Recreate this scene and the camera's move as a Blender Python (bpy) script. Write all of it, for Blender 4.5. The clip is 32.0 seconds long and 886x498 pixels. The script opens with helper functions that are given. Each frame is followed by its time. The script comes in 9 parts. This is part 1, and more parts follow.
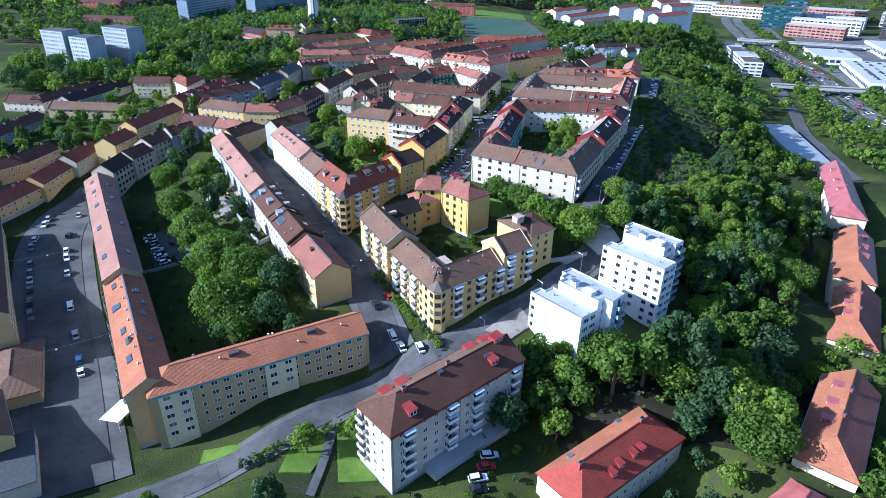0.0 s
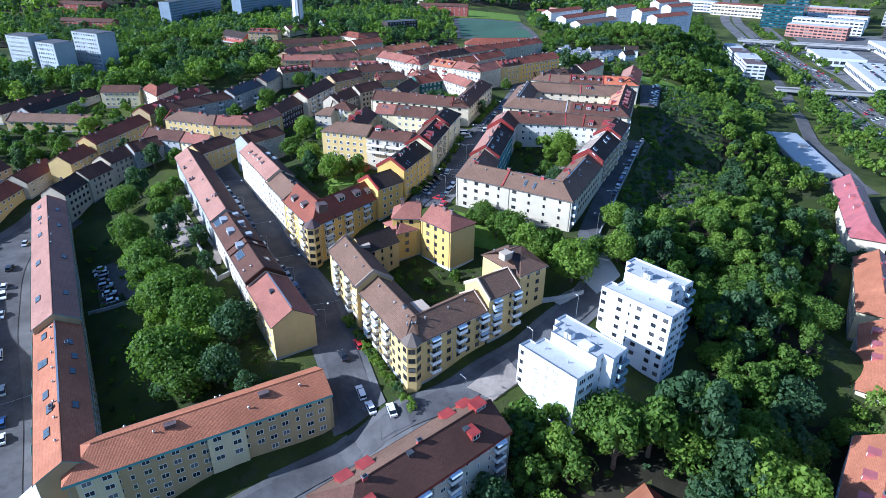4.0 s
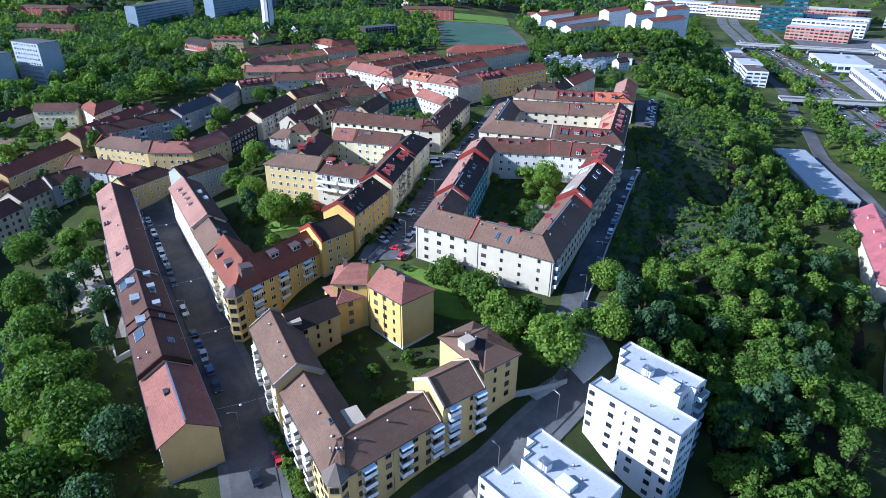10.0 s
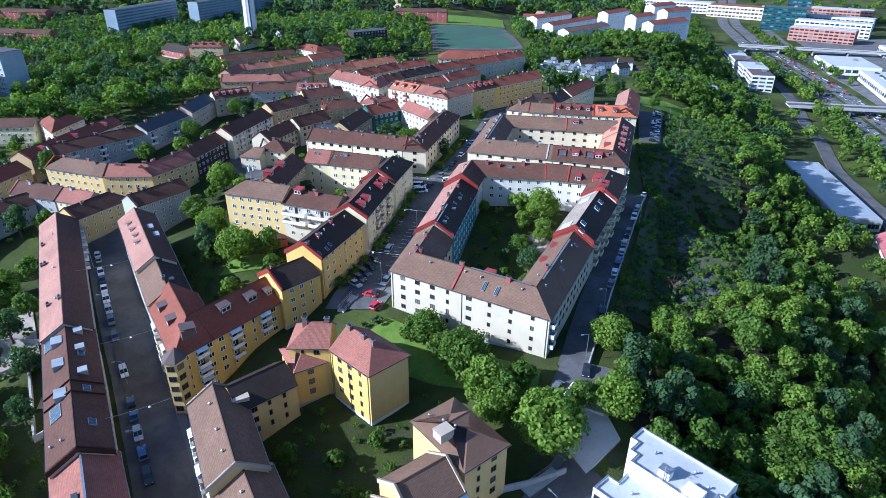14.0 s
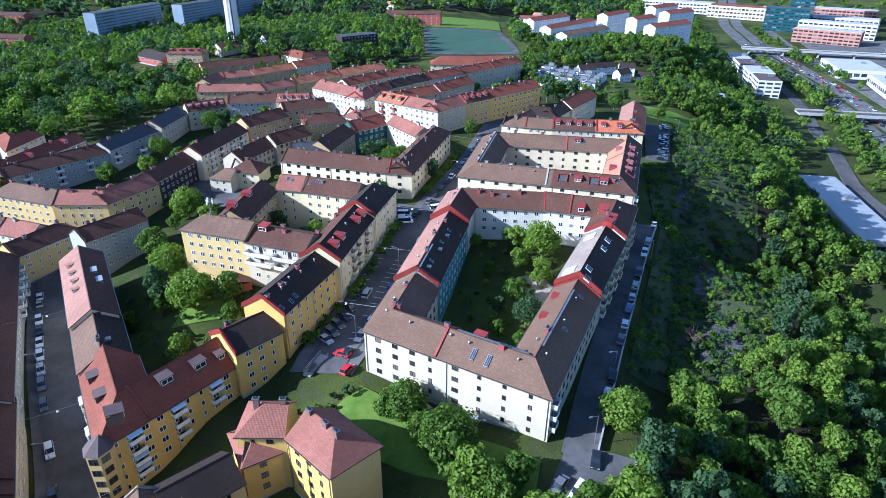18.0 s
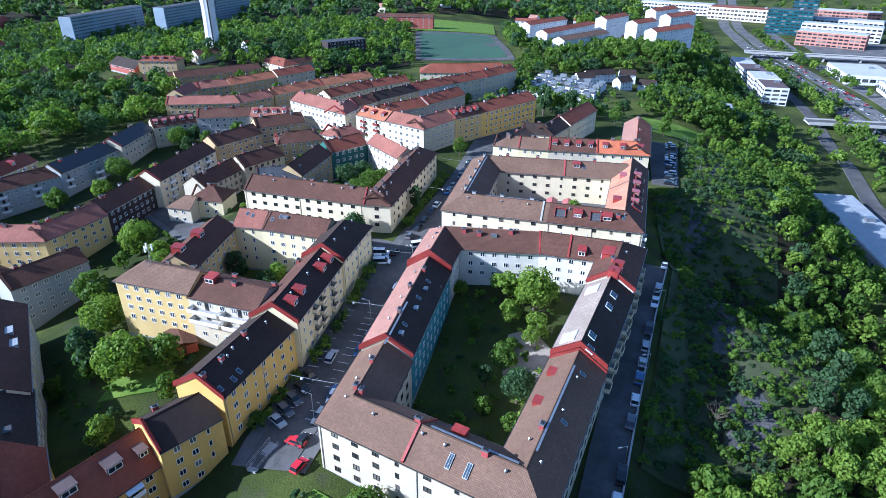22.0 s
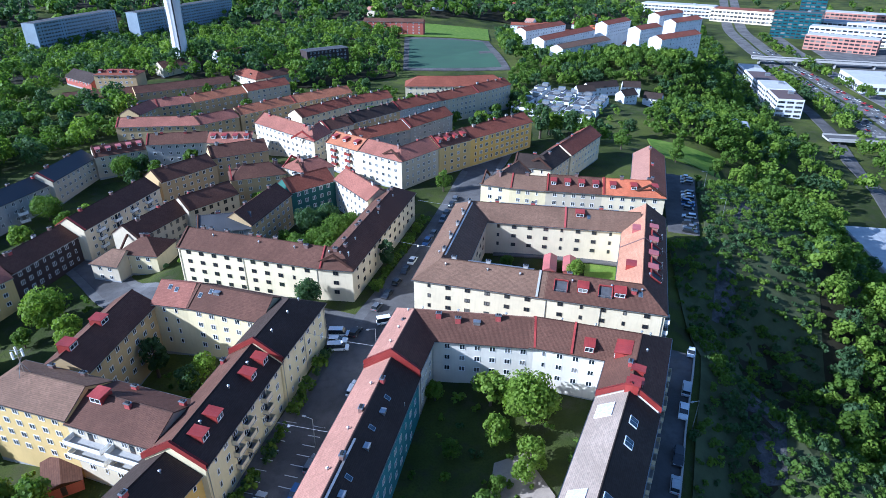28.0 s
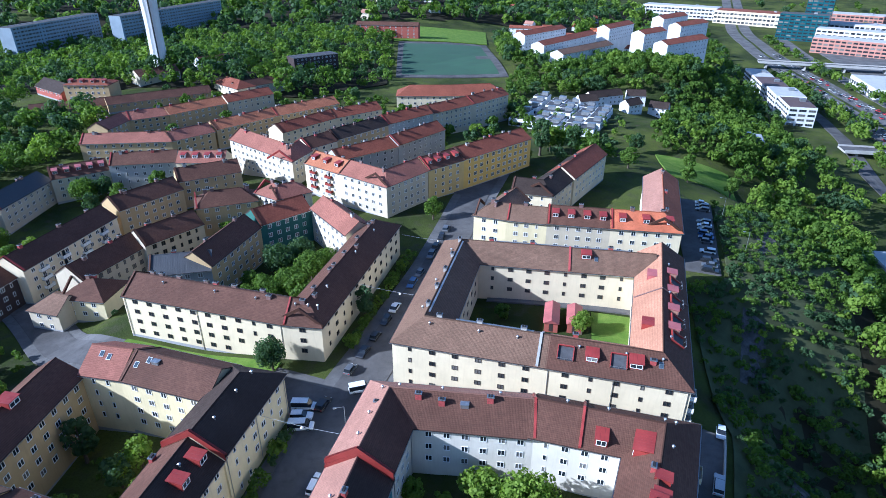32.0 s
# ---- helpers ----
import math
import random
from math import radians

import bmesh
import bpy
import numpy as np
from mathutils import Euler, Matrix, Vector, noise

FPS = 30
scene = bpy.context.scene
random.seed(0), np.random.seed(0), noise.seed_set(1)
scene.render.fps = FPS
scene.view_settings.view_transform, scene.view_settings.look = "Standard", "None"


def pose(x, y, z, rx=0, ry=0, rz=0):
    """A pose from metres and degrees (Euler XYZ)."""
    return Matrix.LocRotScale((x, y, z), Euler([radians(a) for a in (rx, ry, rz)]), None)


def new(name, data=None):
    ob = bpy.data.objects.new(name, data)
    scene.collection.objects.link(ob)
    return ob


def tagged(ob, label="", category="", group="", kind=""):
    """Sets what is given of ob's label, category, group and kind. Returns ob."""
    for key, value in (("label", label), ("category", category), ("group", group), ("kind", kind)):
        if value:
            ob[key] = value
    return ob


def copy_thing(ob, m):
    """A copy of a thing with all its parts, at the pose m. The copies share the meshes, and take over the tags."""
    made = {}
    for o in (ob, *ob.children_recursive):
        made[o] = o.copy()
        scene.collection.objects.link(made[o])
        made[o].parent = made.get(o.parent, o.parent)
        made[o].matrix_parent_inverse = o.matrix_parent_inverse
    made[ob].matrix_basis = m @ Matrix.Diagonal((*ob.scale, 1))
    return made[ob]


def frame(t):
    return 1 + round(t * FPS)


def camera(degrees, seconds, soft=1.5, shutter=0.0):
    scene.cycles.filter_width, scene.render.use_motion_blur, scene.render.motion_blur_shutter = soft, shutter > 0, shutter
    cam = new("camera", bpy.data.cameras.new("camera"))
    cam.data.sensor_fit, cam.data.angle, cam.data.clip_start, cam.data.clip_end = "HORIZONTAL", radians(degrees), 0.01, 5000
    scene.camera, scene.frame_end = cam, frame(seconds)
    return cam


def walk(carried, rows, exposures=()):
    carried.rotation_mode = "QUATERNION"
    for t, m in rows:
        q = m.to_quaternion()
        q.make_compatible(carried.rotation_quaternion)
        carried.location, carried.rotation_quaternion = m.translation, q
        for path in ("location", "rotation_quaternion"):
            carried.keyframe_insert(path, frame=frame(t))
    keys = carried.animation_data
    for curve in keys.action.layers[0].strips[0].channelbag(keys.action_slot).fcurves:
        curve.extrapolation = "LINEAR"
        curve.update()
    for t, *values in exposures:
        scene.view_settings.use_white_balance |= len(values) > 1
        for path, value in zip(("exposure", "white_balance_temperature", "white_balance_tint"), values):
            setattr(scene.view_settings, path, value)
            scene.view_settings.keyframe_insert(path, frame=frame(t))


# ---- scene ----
cam = camera(72.15, 32.0, 0.6)
PATH = [
    (0, pose(0.000, 0.000, 87.600, 62.902, -0.841, 0.430)),
    (2, pose(2.406, 12.670, 87.821, 62.864, -0.741, 0.316)),
    (4, pose(5.496, 25.542, 87.902, 62.779, -0.704, 0.123)),
    (6, pose(9.113, 38.864, 87.999, 62.774, -0.682, -0.062)),
    (8, pose(12.975, 52.650, 87.928, 62.734, -0.656, -0.222)),
    (10, pose(16.928, 66.824, 88.043, 62.748, -0.601, -0.395)),
    (12, pose(19.988, 80.679, 88.245, 62.720, -0.502, -0.532)),
    (14, pose(22.085, 94.010, 88.390, 62.699, -0.419, -0.647)),
    (16, pose(23.944, 107.190, 88.651, 62.711, -0.365, -0.796)),
    (18, pose(25.805, 120.268, 88.771, 62.633, -0.327, -0.935)),
    (20, pose(28.230, 133.821, 88.919, 62.616, -0.328, -1.076)),
    (22, pose(30.921, 147.767, 89.157, 62.611, -0.333, -1.204)),
    (24, pose(33.325, 161.462, 89.345, 62.581, -0.307, -1.314)),
    (26, pose(35.659, 174.895, 89.710, 62.574, -0.291, -1.393)),
    (28, pose(37.919, 187.871, 90.000, 62.542, -0.288, -1.461)),
    (30, pose(39.946, 200.457, 90.094, 62.553, -0.307, -1.480)),
    (32, pose(41.885, 213.000, 90.031, 62.549, -0.248, -1.538)),
]
walk(cam, PATH, [(0, 1.03, 4520, 12), (4, 1.01, 4520, 12), (8, 0.92, 4520, 12), (12, 0.94, 4520, 12), (16, 1.06, 4520, 12), (20, 1.12, 4520, 12), (26, 1.10, 4520, 12), (32, 1.00, 4520, 12)])

# ---- light ----
SUN_EL, SUN_AZ = radians(27.5), math.atan2(-0.215, -0.977)
to_sun = Vector((math.cos(SUN_EL) * math.cos(SUN_AZ), math.cos(SUN_EL) * math.sin(SUN_AZ), math.sin(SUN_EL)))
sun = new("sun", bpy.data.lights.new("sun", "SUN"))
sun.data.energy, sun.data.angle, sun.data.color = 5.0, radians(0.55), (1.0, 0.89, 0.74)
sun.rotation_euler = to_sun.to_track_quat("Z", "Y").to_euler()
world = bpy.data.worlds.new("sky")
scene.world = world
world.use_nodes = True
wn = world.node_tree.nodes
sky = wn.new("ShaderNodeTexSky")
sky.sky_type, sky.sun_disc, sky.sun_elevation = "NISHITA", False, SUN_EL
sky.sun_rotation = radians(90) - SUN_AZ
world.node_tree.links.new(sky.outputs[0], wn["Background"].inputs[0])
wn["Background"].inputs[1].default_value = 0.083
scene.view_settings.exposure = 0.0


# ---- materials ----
class Graph:
    def __init__(self, name):
        self.m = bpy.data.materials.new(name)
        self.m.use_nodes = True
        self.t = self.m.node_tree
        self.b = self.t.nodes["Principled BSDF"]

    def n(self, kind, **values):
        nd = self.t.nodes.new("ShaderNode" + kind)
        for k, v in values.items():
            nd.inputs[k.replace("_", " ")].default_value = v
        return nd

    def link(self, a, b):
        self.t.links.new(a, b)

    def noise(self, coord, scale, detail=4.0, rough=0.6):
        nd = self.n("TexNoise", Scale=scale, Detail=detail, Roughness=rough)
        if coord is not None:
            self.link(coord, nd.inputs["Vector"])
        return nd.outputs["Fac"]

    def math(self, op, a, b=None, c=None):
        nd = self.t.nodes.new("ShaderNodeMath")
        nd.operation = op
        for i, v in enumerate((a, b, c)):
            if v is None:
                continue
            if isinstance(v, (int, float)):
                nd.inputs[i].default_value = v
            else:
                self.link(v, nd.inputs[i])
        return nd.outputs[0]

    def span(self, v, lo, hi, a, b):
        nd = self.n("MapRange", From_Min=lo, From_Max=hi, To_Min=a, To_Max=b)
        self.link(v, nd.inputs["Value"])
        return nd.outputs["Result"]

    def mix(self, f, a, b, mode="MIX"):
        nd = self.t.nodes.new("ShaderNodeMix")
        nd.data_type, nd.blend_type = "RGBA", mode
        for i, v in ((0, f), (6, a), (7, b)):
            if isinstance(v, (int, float)):
                nd.inputs[i].default_value = v
            elif isinstance(v, tuple):
                nd.inputs[i].default_value = (*v, 1)
            else:
                self.link(v, nd.inputs[i])
        return nd.outputs[2]

    def place(self):
        return self.n("NewGeometry").outputs["Position"]

    def uv(self):
        return self.t.nodes.new("ShaderNodeTexCoord").outputs["UV"]

    def bump(self, h, strength, dist):
        nd = self.n("Bump", Strength=strength, Distance=dist)
        self.link(h, nd.inputs["Height"])
        self.link(nd.outputs[0], self.b.inputs["Normal"])

    def done(self, colour, rough, metal=0.0):
        if isinstance(colour, tuple):
            self.b.inputs["Base Color"].default_value = (*colour, 1)
        else:
            self.link(colour, self.b.inputs["Base Color"])
        if isinstance(rough, (int, float)):
            self.b.inputs["Roughness"].default_value = rough
        else:
            self.link(rough, self.b.inputs["Roughness"])
        self.b.inputs["Metallic"].default_value = metal
        return self.m


def shade(c, k):
    return tuple(min(1.0, v * k) for v in c)


def tile_roof(name, c, worn=0.5, rows=0.34, cols=0.26):
    g = Graph(name)
    p, uv = g.place(), g.uv()
    big = g.noise(p, 0.12, 5)
    mid = g.noise(p, 1.1, 4)
    fine = g.noise(p, 9.0, 3)
    sep = g.n("SeparateXYZ")
    g.link(uv, sep.inputs[0])
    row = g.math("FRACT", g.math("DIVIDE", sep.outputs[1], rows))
    col = g.math("PINGPONG", g.math("DIVIDE", sep.outputs[0], cols), 0.5)
    cell = g.t.nodes.new("ShaderNodeTexWhiteNoise")
    cell.noise_dimensions = "2D"
    idx = g.n("CombineXYZ")
    g.link(g.math("FLOOR", g.math("DIVIDE", sep.outputs[0], cols * 2)), idx.inputs[0])
    g.link(g.math("FLOOR", g.math("DIVIDE", sep.outputs[1], rows)), idx.inputs[1])
    g.link(idx.outputs[0], cell.inputs["Vector"])
    c1 = g.mix(g.span(big, 0.35, 0.7, 0, 1), shade(c, 0.8), shade(c, 1.18))
    c2 = g.mix(g.span(mid, 0.52, 0.75, 0, worn), c1, shade((c[0] * 0.6 + 0.02, c[1] * 0.72 + 0.015, c[2] * 0.72 + 0.012), 1.0))
    c3 = g.mix(g.span(cell.outputs["Value"], 0, 1, 0.0, 0.5), c2, shade(c, 0.62))
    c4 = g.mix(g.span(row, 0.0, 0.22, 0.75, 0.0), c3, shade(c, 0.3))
    c5 = g.mix(g.span(fine, 0.55, 0.8, 0, 0.25), c4, shade(c, 1.45))
    h = g.math("ADD", g.math("MULTIPLY", row, -0.6), g.math("MULTIPLY", col, 1.4))
    g.bump(h, 0.55, 0.05)
    g.b.inputs["Specular IOR Level"].default_value = 0.12
    return g.done(c5, g.span(mid, 0.3, 0.7, 0.6, 0.85))


def seam_roof(name, c, gap=0.6, rough=0.42):
    g = Graph(name)
    p, uv = g.place(), g.uv()
    sep = g.n("SeparateXYZ")
    g.link(uv, sep.inputs[0])
    f = g.math("PINGPONG", g.math("DIVIDE", sep.outputs[0], gap), 0.5)
    seam = g.span(f, 0.0, 0.05, 1, 0)
    big = g.noise(p, 0.35, 5)
    col = g.mix(g.span(big, 0.35, 0.7, 0, 1), shade(c, 0.78), shade(c, 1.15))
    col = g.mix(g.span(g.noise(p, 4.0, 4), 0.55, 0.8, 0, 0.4), col, shade(c, 0.6))
    col = g.mix(g.math("MULTIPLY", seam, 0.4), col, shade(c, 0.5))
    g.bump(seam, 0.5, 0.06)
    return g.done(col, g.span(big, 0.3, 0.7, rough - 0.1, rough + 0.15))


def plaster(name, c, dirt=0.35, grain=22.0):
    g = Graph(name)
    p = g.place()
    big = g.noise(p, 0.16, 4)
    mid = g.noise(p, 1.6, 5)
    mp = g.n("Mapping", Scale=(2.2, 2.2, 0.22))
    g.link(p, mp.inputs["Vector"])
    streak = g.noise(mp.outputs[0], 1.0, 3)
    col = g.mix(g.span(big, 0.35, 0.7, 0, 1), shade(c, 0.9), shade(c, 1.06))
    col = g.mix(g.span(streak, 0.5, 0.78, 0, dirt), col, shade((c[0] * 0.74, c[1] * 0.72, c[2] * 0.7), 1.0))
    col = g.mix(g.span(mid, 0.56, 0.8, 0, 0.22), col, shade(c, 0.72))
    g.bump(g.noise(p, grain, 3), 0.25, 0.02)
    g.b.inputs["Specular IOR Level"].default_value = 0.15
    return g.done(col, 0.88)


def plain(name, c, rough=0.6, metal=0.0, vary=0.15, scale=2.0):
    g = Graph(name)
    f = g.noise(g.place(), scale, 5)
    return g.done(g.mix(g.span(f, 0.35, 0.7, 0, 1), shade(c, 1 - vary), shade(c, 1 + vary)), g.span(f, 0.3, 0.7, max(0.02, rough - 0.08), min(1, rough + 0.08)), metal)


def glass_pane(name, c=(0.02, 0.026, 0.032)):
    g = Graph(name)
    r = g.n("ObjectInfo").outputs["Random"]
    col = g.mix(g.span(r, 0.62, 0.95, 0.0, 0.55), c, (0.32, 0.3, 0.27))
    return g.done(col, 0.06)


def paint_body(name, c):
    g = Graph(name)
    g.b.inputs["Coat Weight"].default_value = 0.6
    return g.done(g.mix(g.span(g.noise(g.place(), 3.0), 0.4, 0.7, 0, 1), shade(c, 0.92), shade(c, 1.05)), 0.32)


def leaf_mat(name, c1, c2, c3):
    g = Graph(name)
    geo = g.n("NewGeometry")
    isl = geo.outputs["Random Per Island"]
    r = g.n("ObjectInfo").outputs["Random"]
    nz = g.noise(geo.outputs["Position"], 0.09, 3)
    col = g.mix(g.span(isl, 0, 1, 0, 1), c1, c2)
    col = g.mix(g.span(nz, 0.42, 0.62, 0, 0.75), col, c3)
    col = g.mix(g.span(r, 0, 1, 0.0, 0.42), col, c1)
    g.b.inputs["Specular IOR Level"].default_value = 0.16
    m = g.done(col, 0.6)
    thin = g.n("BsdfTranslucent")
    g.link(g.mix(1.0, col, (1.25, 1.35, 0.6), "MULTIPLY"), thin.inputs["Color"])
    both = g.n("MixShader", Fac=0.42)
    g.link(g.b.outputs[0], both.inputs[1])
    g.link(thin.outputs[0], both.inputs[2])
    g.link(both.outputs[0], g.t.nodes["Material Output"].inputs["Surface"])
    return m


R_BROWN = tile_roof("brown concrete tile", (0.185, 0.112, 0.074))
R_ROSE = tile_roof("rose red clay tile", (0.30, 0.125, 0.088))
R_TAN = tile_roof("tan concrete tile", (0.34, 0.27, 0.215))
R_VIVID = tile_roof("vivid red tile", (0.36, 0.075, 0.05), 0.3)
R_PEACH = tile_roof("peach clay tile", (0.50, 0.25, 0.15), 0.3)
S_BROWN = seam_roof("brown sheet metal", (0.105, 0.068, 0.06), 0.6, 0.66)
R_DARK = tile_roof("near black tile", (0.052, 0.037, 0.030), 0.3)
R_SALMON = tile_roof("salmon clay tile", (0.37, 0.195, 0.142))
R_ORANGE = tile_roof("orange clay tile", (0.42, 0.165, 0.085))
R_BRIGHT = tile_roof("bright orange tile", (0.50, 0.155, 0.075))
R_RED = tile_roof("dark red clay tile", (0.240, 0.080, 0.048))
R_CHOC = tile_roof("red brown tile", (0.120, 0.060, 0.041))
S_RED = seam_roof("red sheet metal", (0.28, 0.040, 0.032))
S_PINK = seam_roof("faded red sheet", (0.38, 0.115, 0.11))
S_GREY = seam_roof("grey sheet metal", (0.32, 0.33, 0.34))
S_DARK = seam_roof("dark sheet metal", (0.045, 0.048, 0.055), 0.6, 0.62)
S_TEAL = seam_roof("verdigris sheet", (0.18, 0.42, 0.42))
W_WHITE = plaster("white render", (0.52, 0.455, 0.335))
W_IVORY = plaster("ivory render", (0.64, 0.60, 0.51))
W_BRIGHT = plaster("bright white render", (0.67, 0.675, 0.68), 0.3)
W_TOWER = plaster("tower white render", (0.76, 0.765, 0.77), 0.25)
W_POINT = plaster("pale grey panel", (0.36, 0.39, 0.41), 0.4)
W_TAN = plaster("tan fibre cement", (0.44, 0.355, 0.27), 0.3)
W_CREAM = plaster("cream render", (0.70, 0.60, 0.41))
W_PALE = plaster("pale yellow render", (0.70, 0.60, 0.36))
W_YELLOW = plaster("yellow render", (0.57, 0.42, 0.17))
W_GOLD = plaster("golden render", (0.64, 0.43, 0.12))
W_OCHRE = plaster("ochre brick", (0.46, 0.34, 0.175), 0.4, 40)
W_GREY = plaster("grey render", (0.38, 0.38, 0.36))
W_BRICK = plaster("pale brick", (0.56, 0.51, 0.42), 0.4, 40)
W_GREEN = plaster("dark green render", (0.05, 0.13, 0.11))
W_BLUEGREEN = plaster("petrol render", (0.08, 0.22, 0.24))
W_BLACK = plaster("black brown brick", (0.055, 0.042, 0.04), 0.3, 40)
W_REDBRICK = plaster("red brick", (0.33, 0.10, 0.075), 0.4, 40)
W_BLUE = plaster("blue grey panel", (0.27, 0.32, 0.37))
PLINTH = plaster("grey plinth", (0.34, 0.34, 0.34), 0.6)
CONCRETE = plaster("weathered concrete", (0.38, 0.37, 0.35), 0.6)
WHITE_PAINT = plain("white paint", (0.78, 0.78, 0.76), 0.5)
DARK_PAINT = plain("dark brown paint", (0.05, 0.035, 0.03), 0.5)
GLASS = glass_pane("window glass")
SKYGLASS = plain("roof window glass", (0.055, 0.075, 0.095), 0.07)
METAL = plain("galvanised metal", (0.42, 0.43, 0.44), 0.38, 0.8)
BLACK = plain("black rubber", (0.015, 0.015, 0.016), 0.7)
BARK = plain("bark", (0.10, 0.075, 0.055), 0.9, 0, 0.35, 6)
BRICK_RED = plain("red chimney brick", (0.33, 0.06, 0.055), 0.75, 0, 0.25, 5)
BRICK_BROWN = plain("brown chimney brick", (0.17, 0.10, 0.085), 0.8, 0, 0.3, 5)
PALE_GLASS = plain("pale blue-white roof glass", (0.46, 0.53, 0.57), 0.25)
AWNING = plain("blue white awning", (0.55, 0.62, 0.70), 0.7)
FLAT_WHITE = plaster("white roofing felt", (0.43, 0.43, 0.43), 0.8)
FELT = plain("dark roofing felt", (0.06, 0.06, 0.065), 0.85, 0, 0.3, 1.2)
LEAF_A = leaf_mat("broad leaves", (0.070, 0.124, 0.018), (0.158, 0.236, 0.034), (0.116, 0.184, 0.025))
LEAF_B = leaf_mat("light leaves", (0.130, 0.200, 0.024), (0.220, 0.305, 0.042), (0.175, 0.250, 0.030))
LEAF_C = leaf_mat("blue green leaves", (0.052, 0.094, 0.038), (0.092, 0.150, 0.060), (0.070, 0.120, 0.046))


def ground_mat():
    g = Graph("grass and scrub")
    p = g.place()
    a, b, c = g.noise(p, 0.022, 5), g.noise(p, 0.22, 6), g.noise(p, 2.4, 6)
    col = g.mix(g.span(a, 0.42, 0.6, 0, 1), (0.034, 0.046, 0.012), (0.088, 0.105, 0.022))
    col = g.mix(g.span(b, 0.5, 0.72, 0, 0.8), col, (0.06, 0.054, 0.038))
    col = g.mix(g.span(c, 0.45, 0.75, 0, 0.6), col, (0.025, 0.035, 0.012))
    g.bump(c, 0.7, 0.3)
    g.b.inputs["Specular IOR Level"].default_value = 0.08
    return g.done(col, 0.95)


def lawn_mat():
    g = Graph("mown lawn")
    p = g.place()
    a, c = g.noise(p, 0.25, 6), g.noise(p, 3.5, 6)
    col = g.mix(g.span(a, 0.38, 0.66, 0, 1), (0.10, 0.17, 0.022), (0.17, 0.235, 0.04))
    col = g.mix(g.span(c, 0.45, 0.75, 0, 0.5), col, (0.06, 0.09, 0.02))
    g.bump(c, 0.6, 0.12)
    g.b.inputs["Specular IOR Level"].default_value = 0.08
    return g.done(col, 0.95)


def asphalt_mat(name, c):
    g = Graph(name)
    p = g.place()
    a, b, d = g.noise(p, 0.09, 5), g.noise(p, 0.7, 6), g.noise(p, 14.0, 4)
    col = g.mix(g.span(a, 0.38, 0.62, 0, 1), shade(c, 0.72), shade(c, 1.22))
    col = g.mix(g.span(b, 0.5, 0.75, 0, 0.55), col, shade(c, 0.55))
    col = g.mix(g.span(d, 0.5, 0.8, 0, 0.45), col, shade(c, 1.7))
    g.bump(d, 0.35, 0.02)
    g.b.inputs["Specular IOR Level"].default_value = 0.1
    return g.done(col, 0.9)


def rock_mat():
    g = Graph("bare rock")
    p = g.place()
    a, b = g.noise(p, 0.3, 6), g.noise(p, 3.0, 6)
    col = g.mix(g.span(a, 0.4, 0.62, 0, 1), (0.06, 0.06, 0.062), (0.13, 0.125, 0.125))
    col = g.mix(g.span(b, 0.5, 0.75, 0, 0.8), col, (0.035, 0.042, 0.02))
    g.bump(b, 0.8, 0.5)
    g.b.inputs["Specular IOR Level"].default_value = 0.08
    return g.done(col, 0.9)


GRASS, LAWN, ASPHALT, PAVING, ROCK = ground_mat(), lawn_mat(), asphalt_mat("asphalt", (0.098, 0.094, 0.093)), asphalt_mat("light asphalt", (0.125, 0.121, 0.118)), rock_mat()
GRAVEL = asphalt_mat("gravel", (0.27, 0.23, 0.19))
TURF = plain("artificial turf", (0.03, 0.075, 0.038), 0.95, 0, 0.15, 0.05)
MARKING = plain("road marking", (0.62, 0.62, 0.60), 0.8, 0, 0.2, 3)
SCRUB = asphalt_mat("dry scrub and moss", (0.062, 0.072, 0.034))
# also laid where the ground is only dark from tree shade
SOIL_AND_SHADE = asphalt_mat("dark woodland soil and tree shade", (0.030, 0.027, 0.016))

# ---- geometry helpers ----
def mesh_of(name, verts, faces, mats, idx=None, uvs=None, smooth=False):
    me = bpy.data.meshes.new(name)
    me.from_pydata([tuple(v) for v in verts], [], [tuple(f) for f in faces])
    for m in mats:
        me.materials.append(m)
    if idx is not None:
        me.polygons.foreach_set("material_index", idx)
    if uvs is not None:
        lay = me.uv_layers.new(name="UVMap")
        lay.data.foreach_set("uv", [c for f in uvs for q in f for c in q])
    if smooth:
        me.polygons.foreach_set("use_smooth", [True] * len(me.polygons))
    me.update()
    return me


def part(name, me, parent=None, label="", m=None):
    ob = new(name, me)
    if parent is not None:
        ob.parent = parent
    if m is not None:
        ob.matrix_basis = m
    if label:
        tagged(ob, label)
    return ob


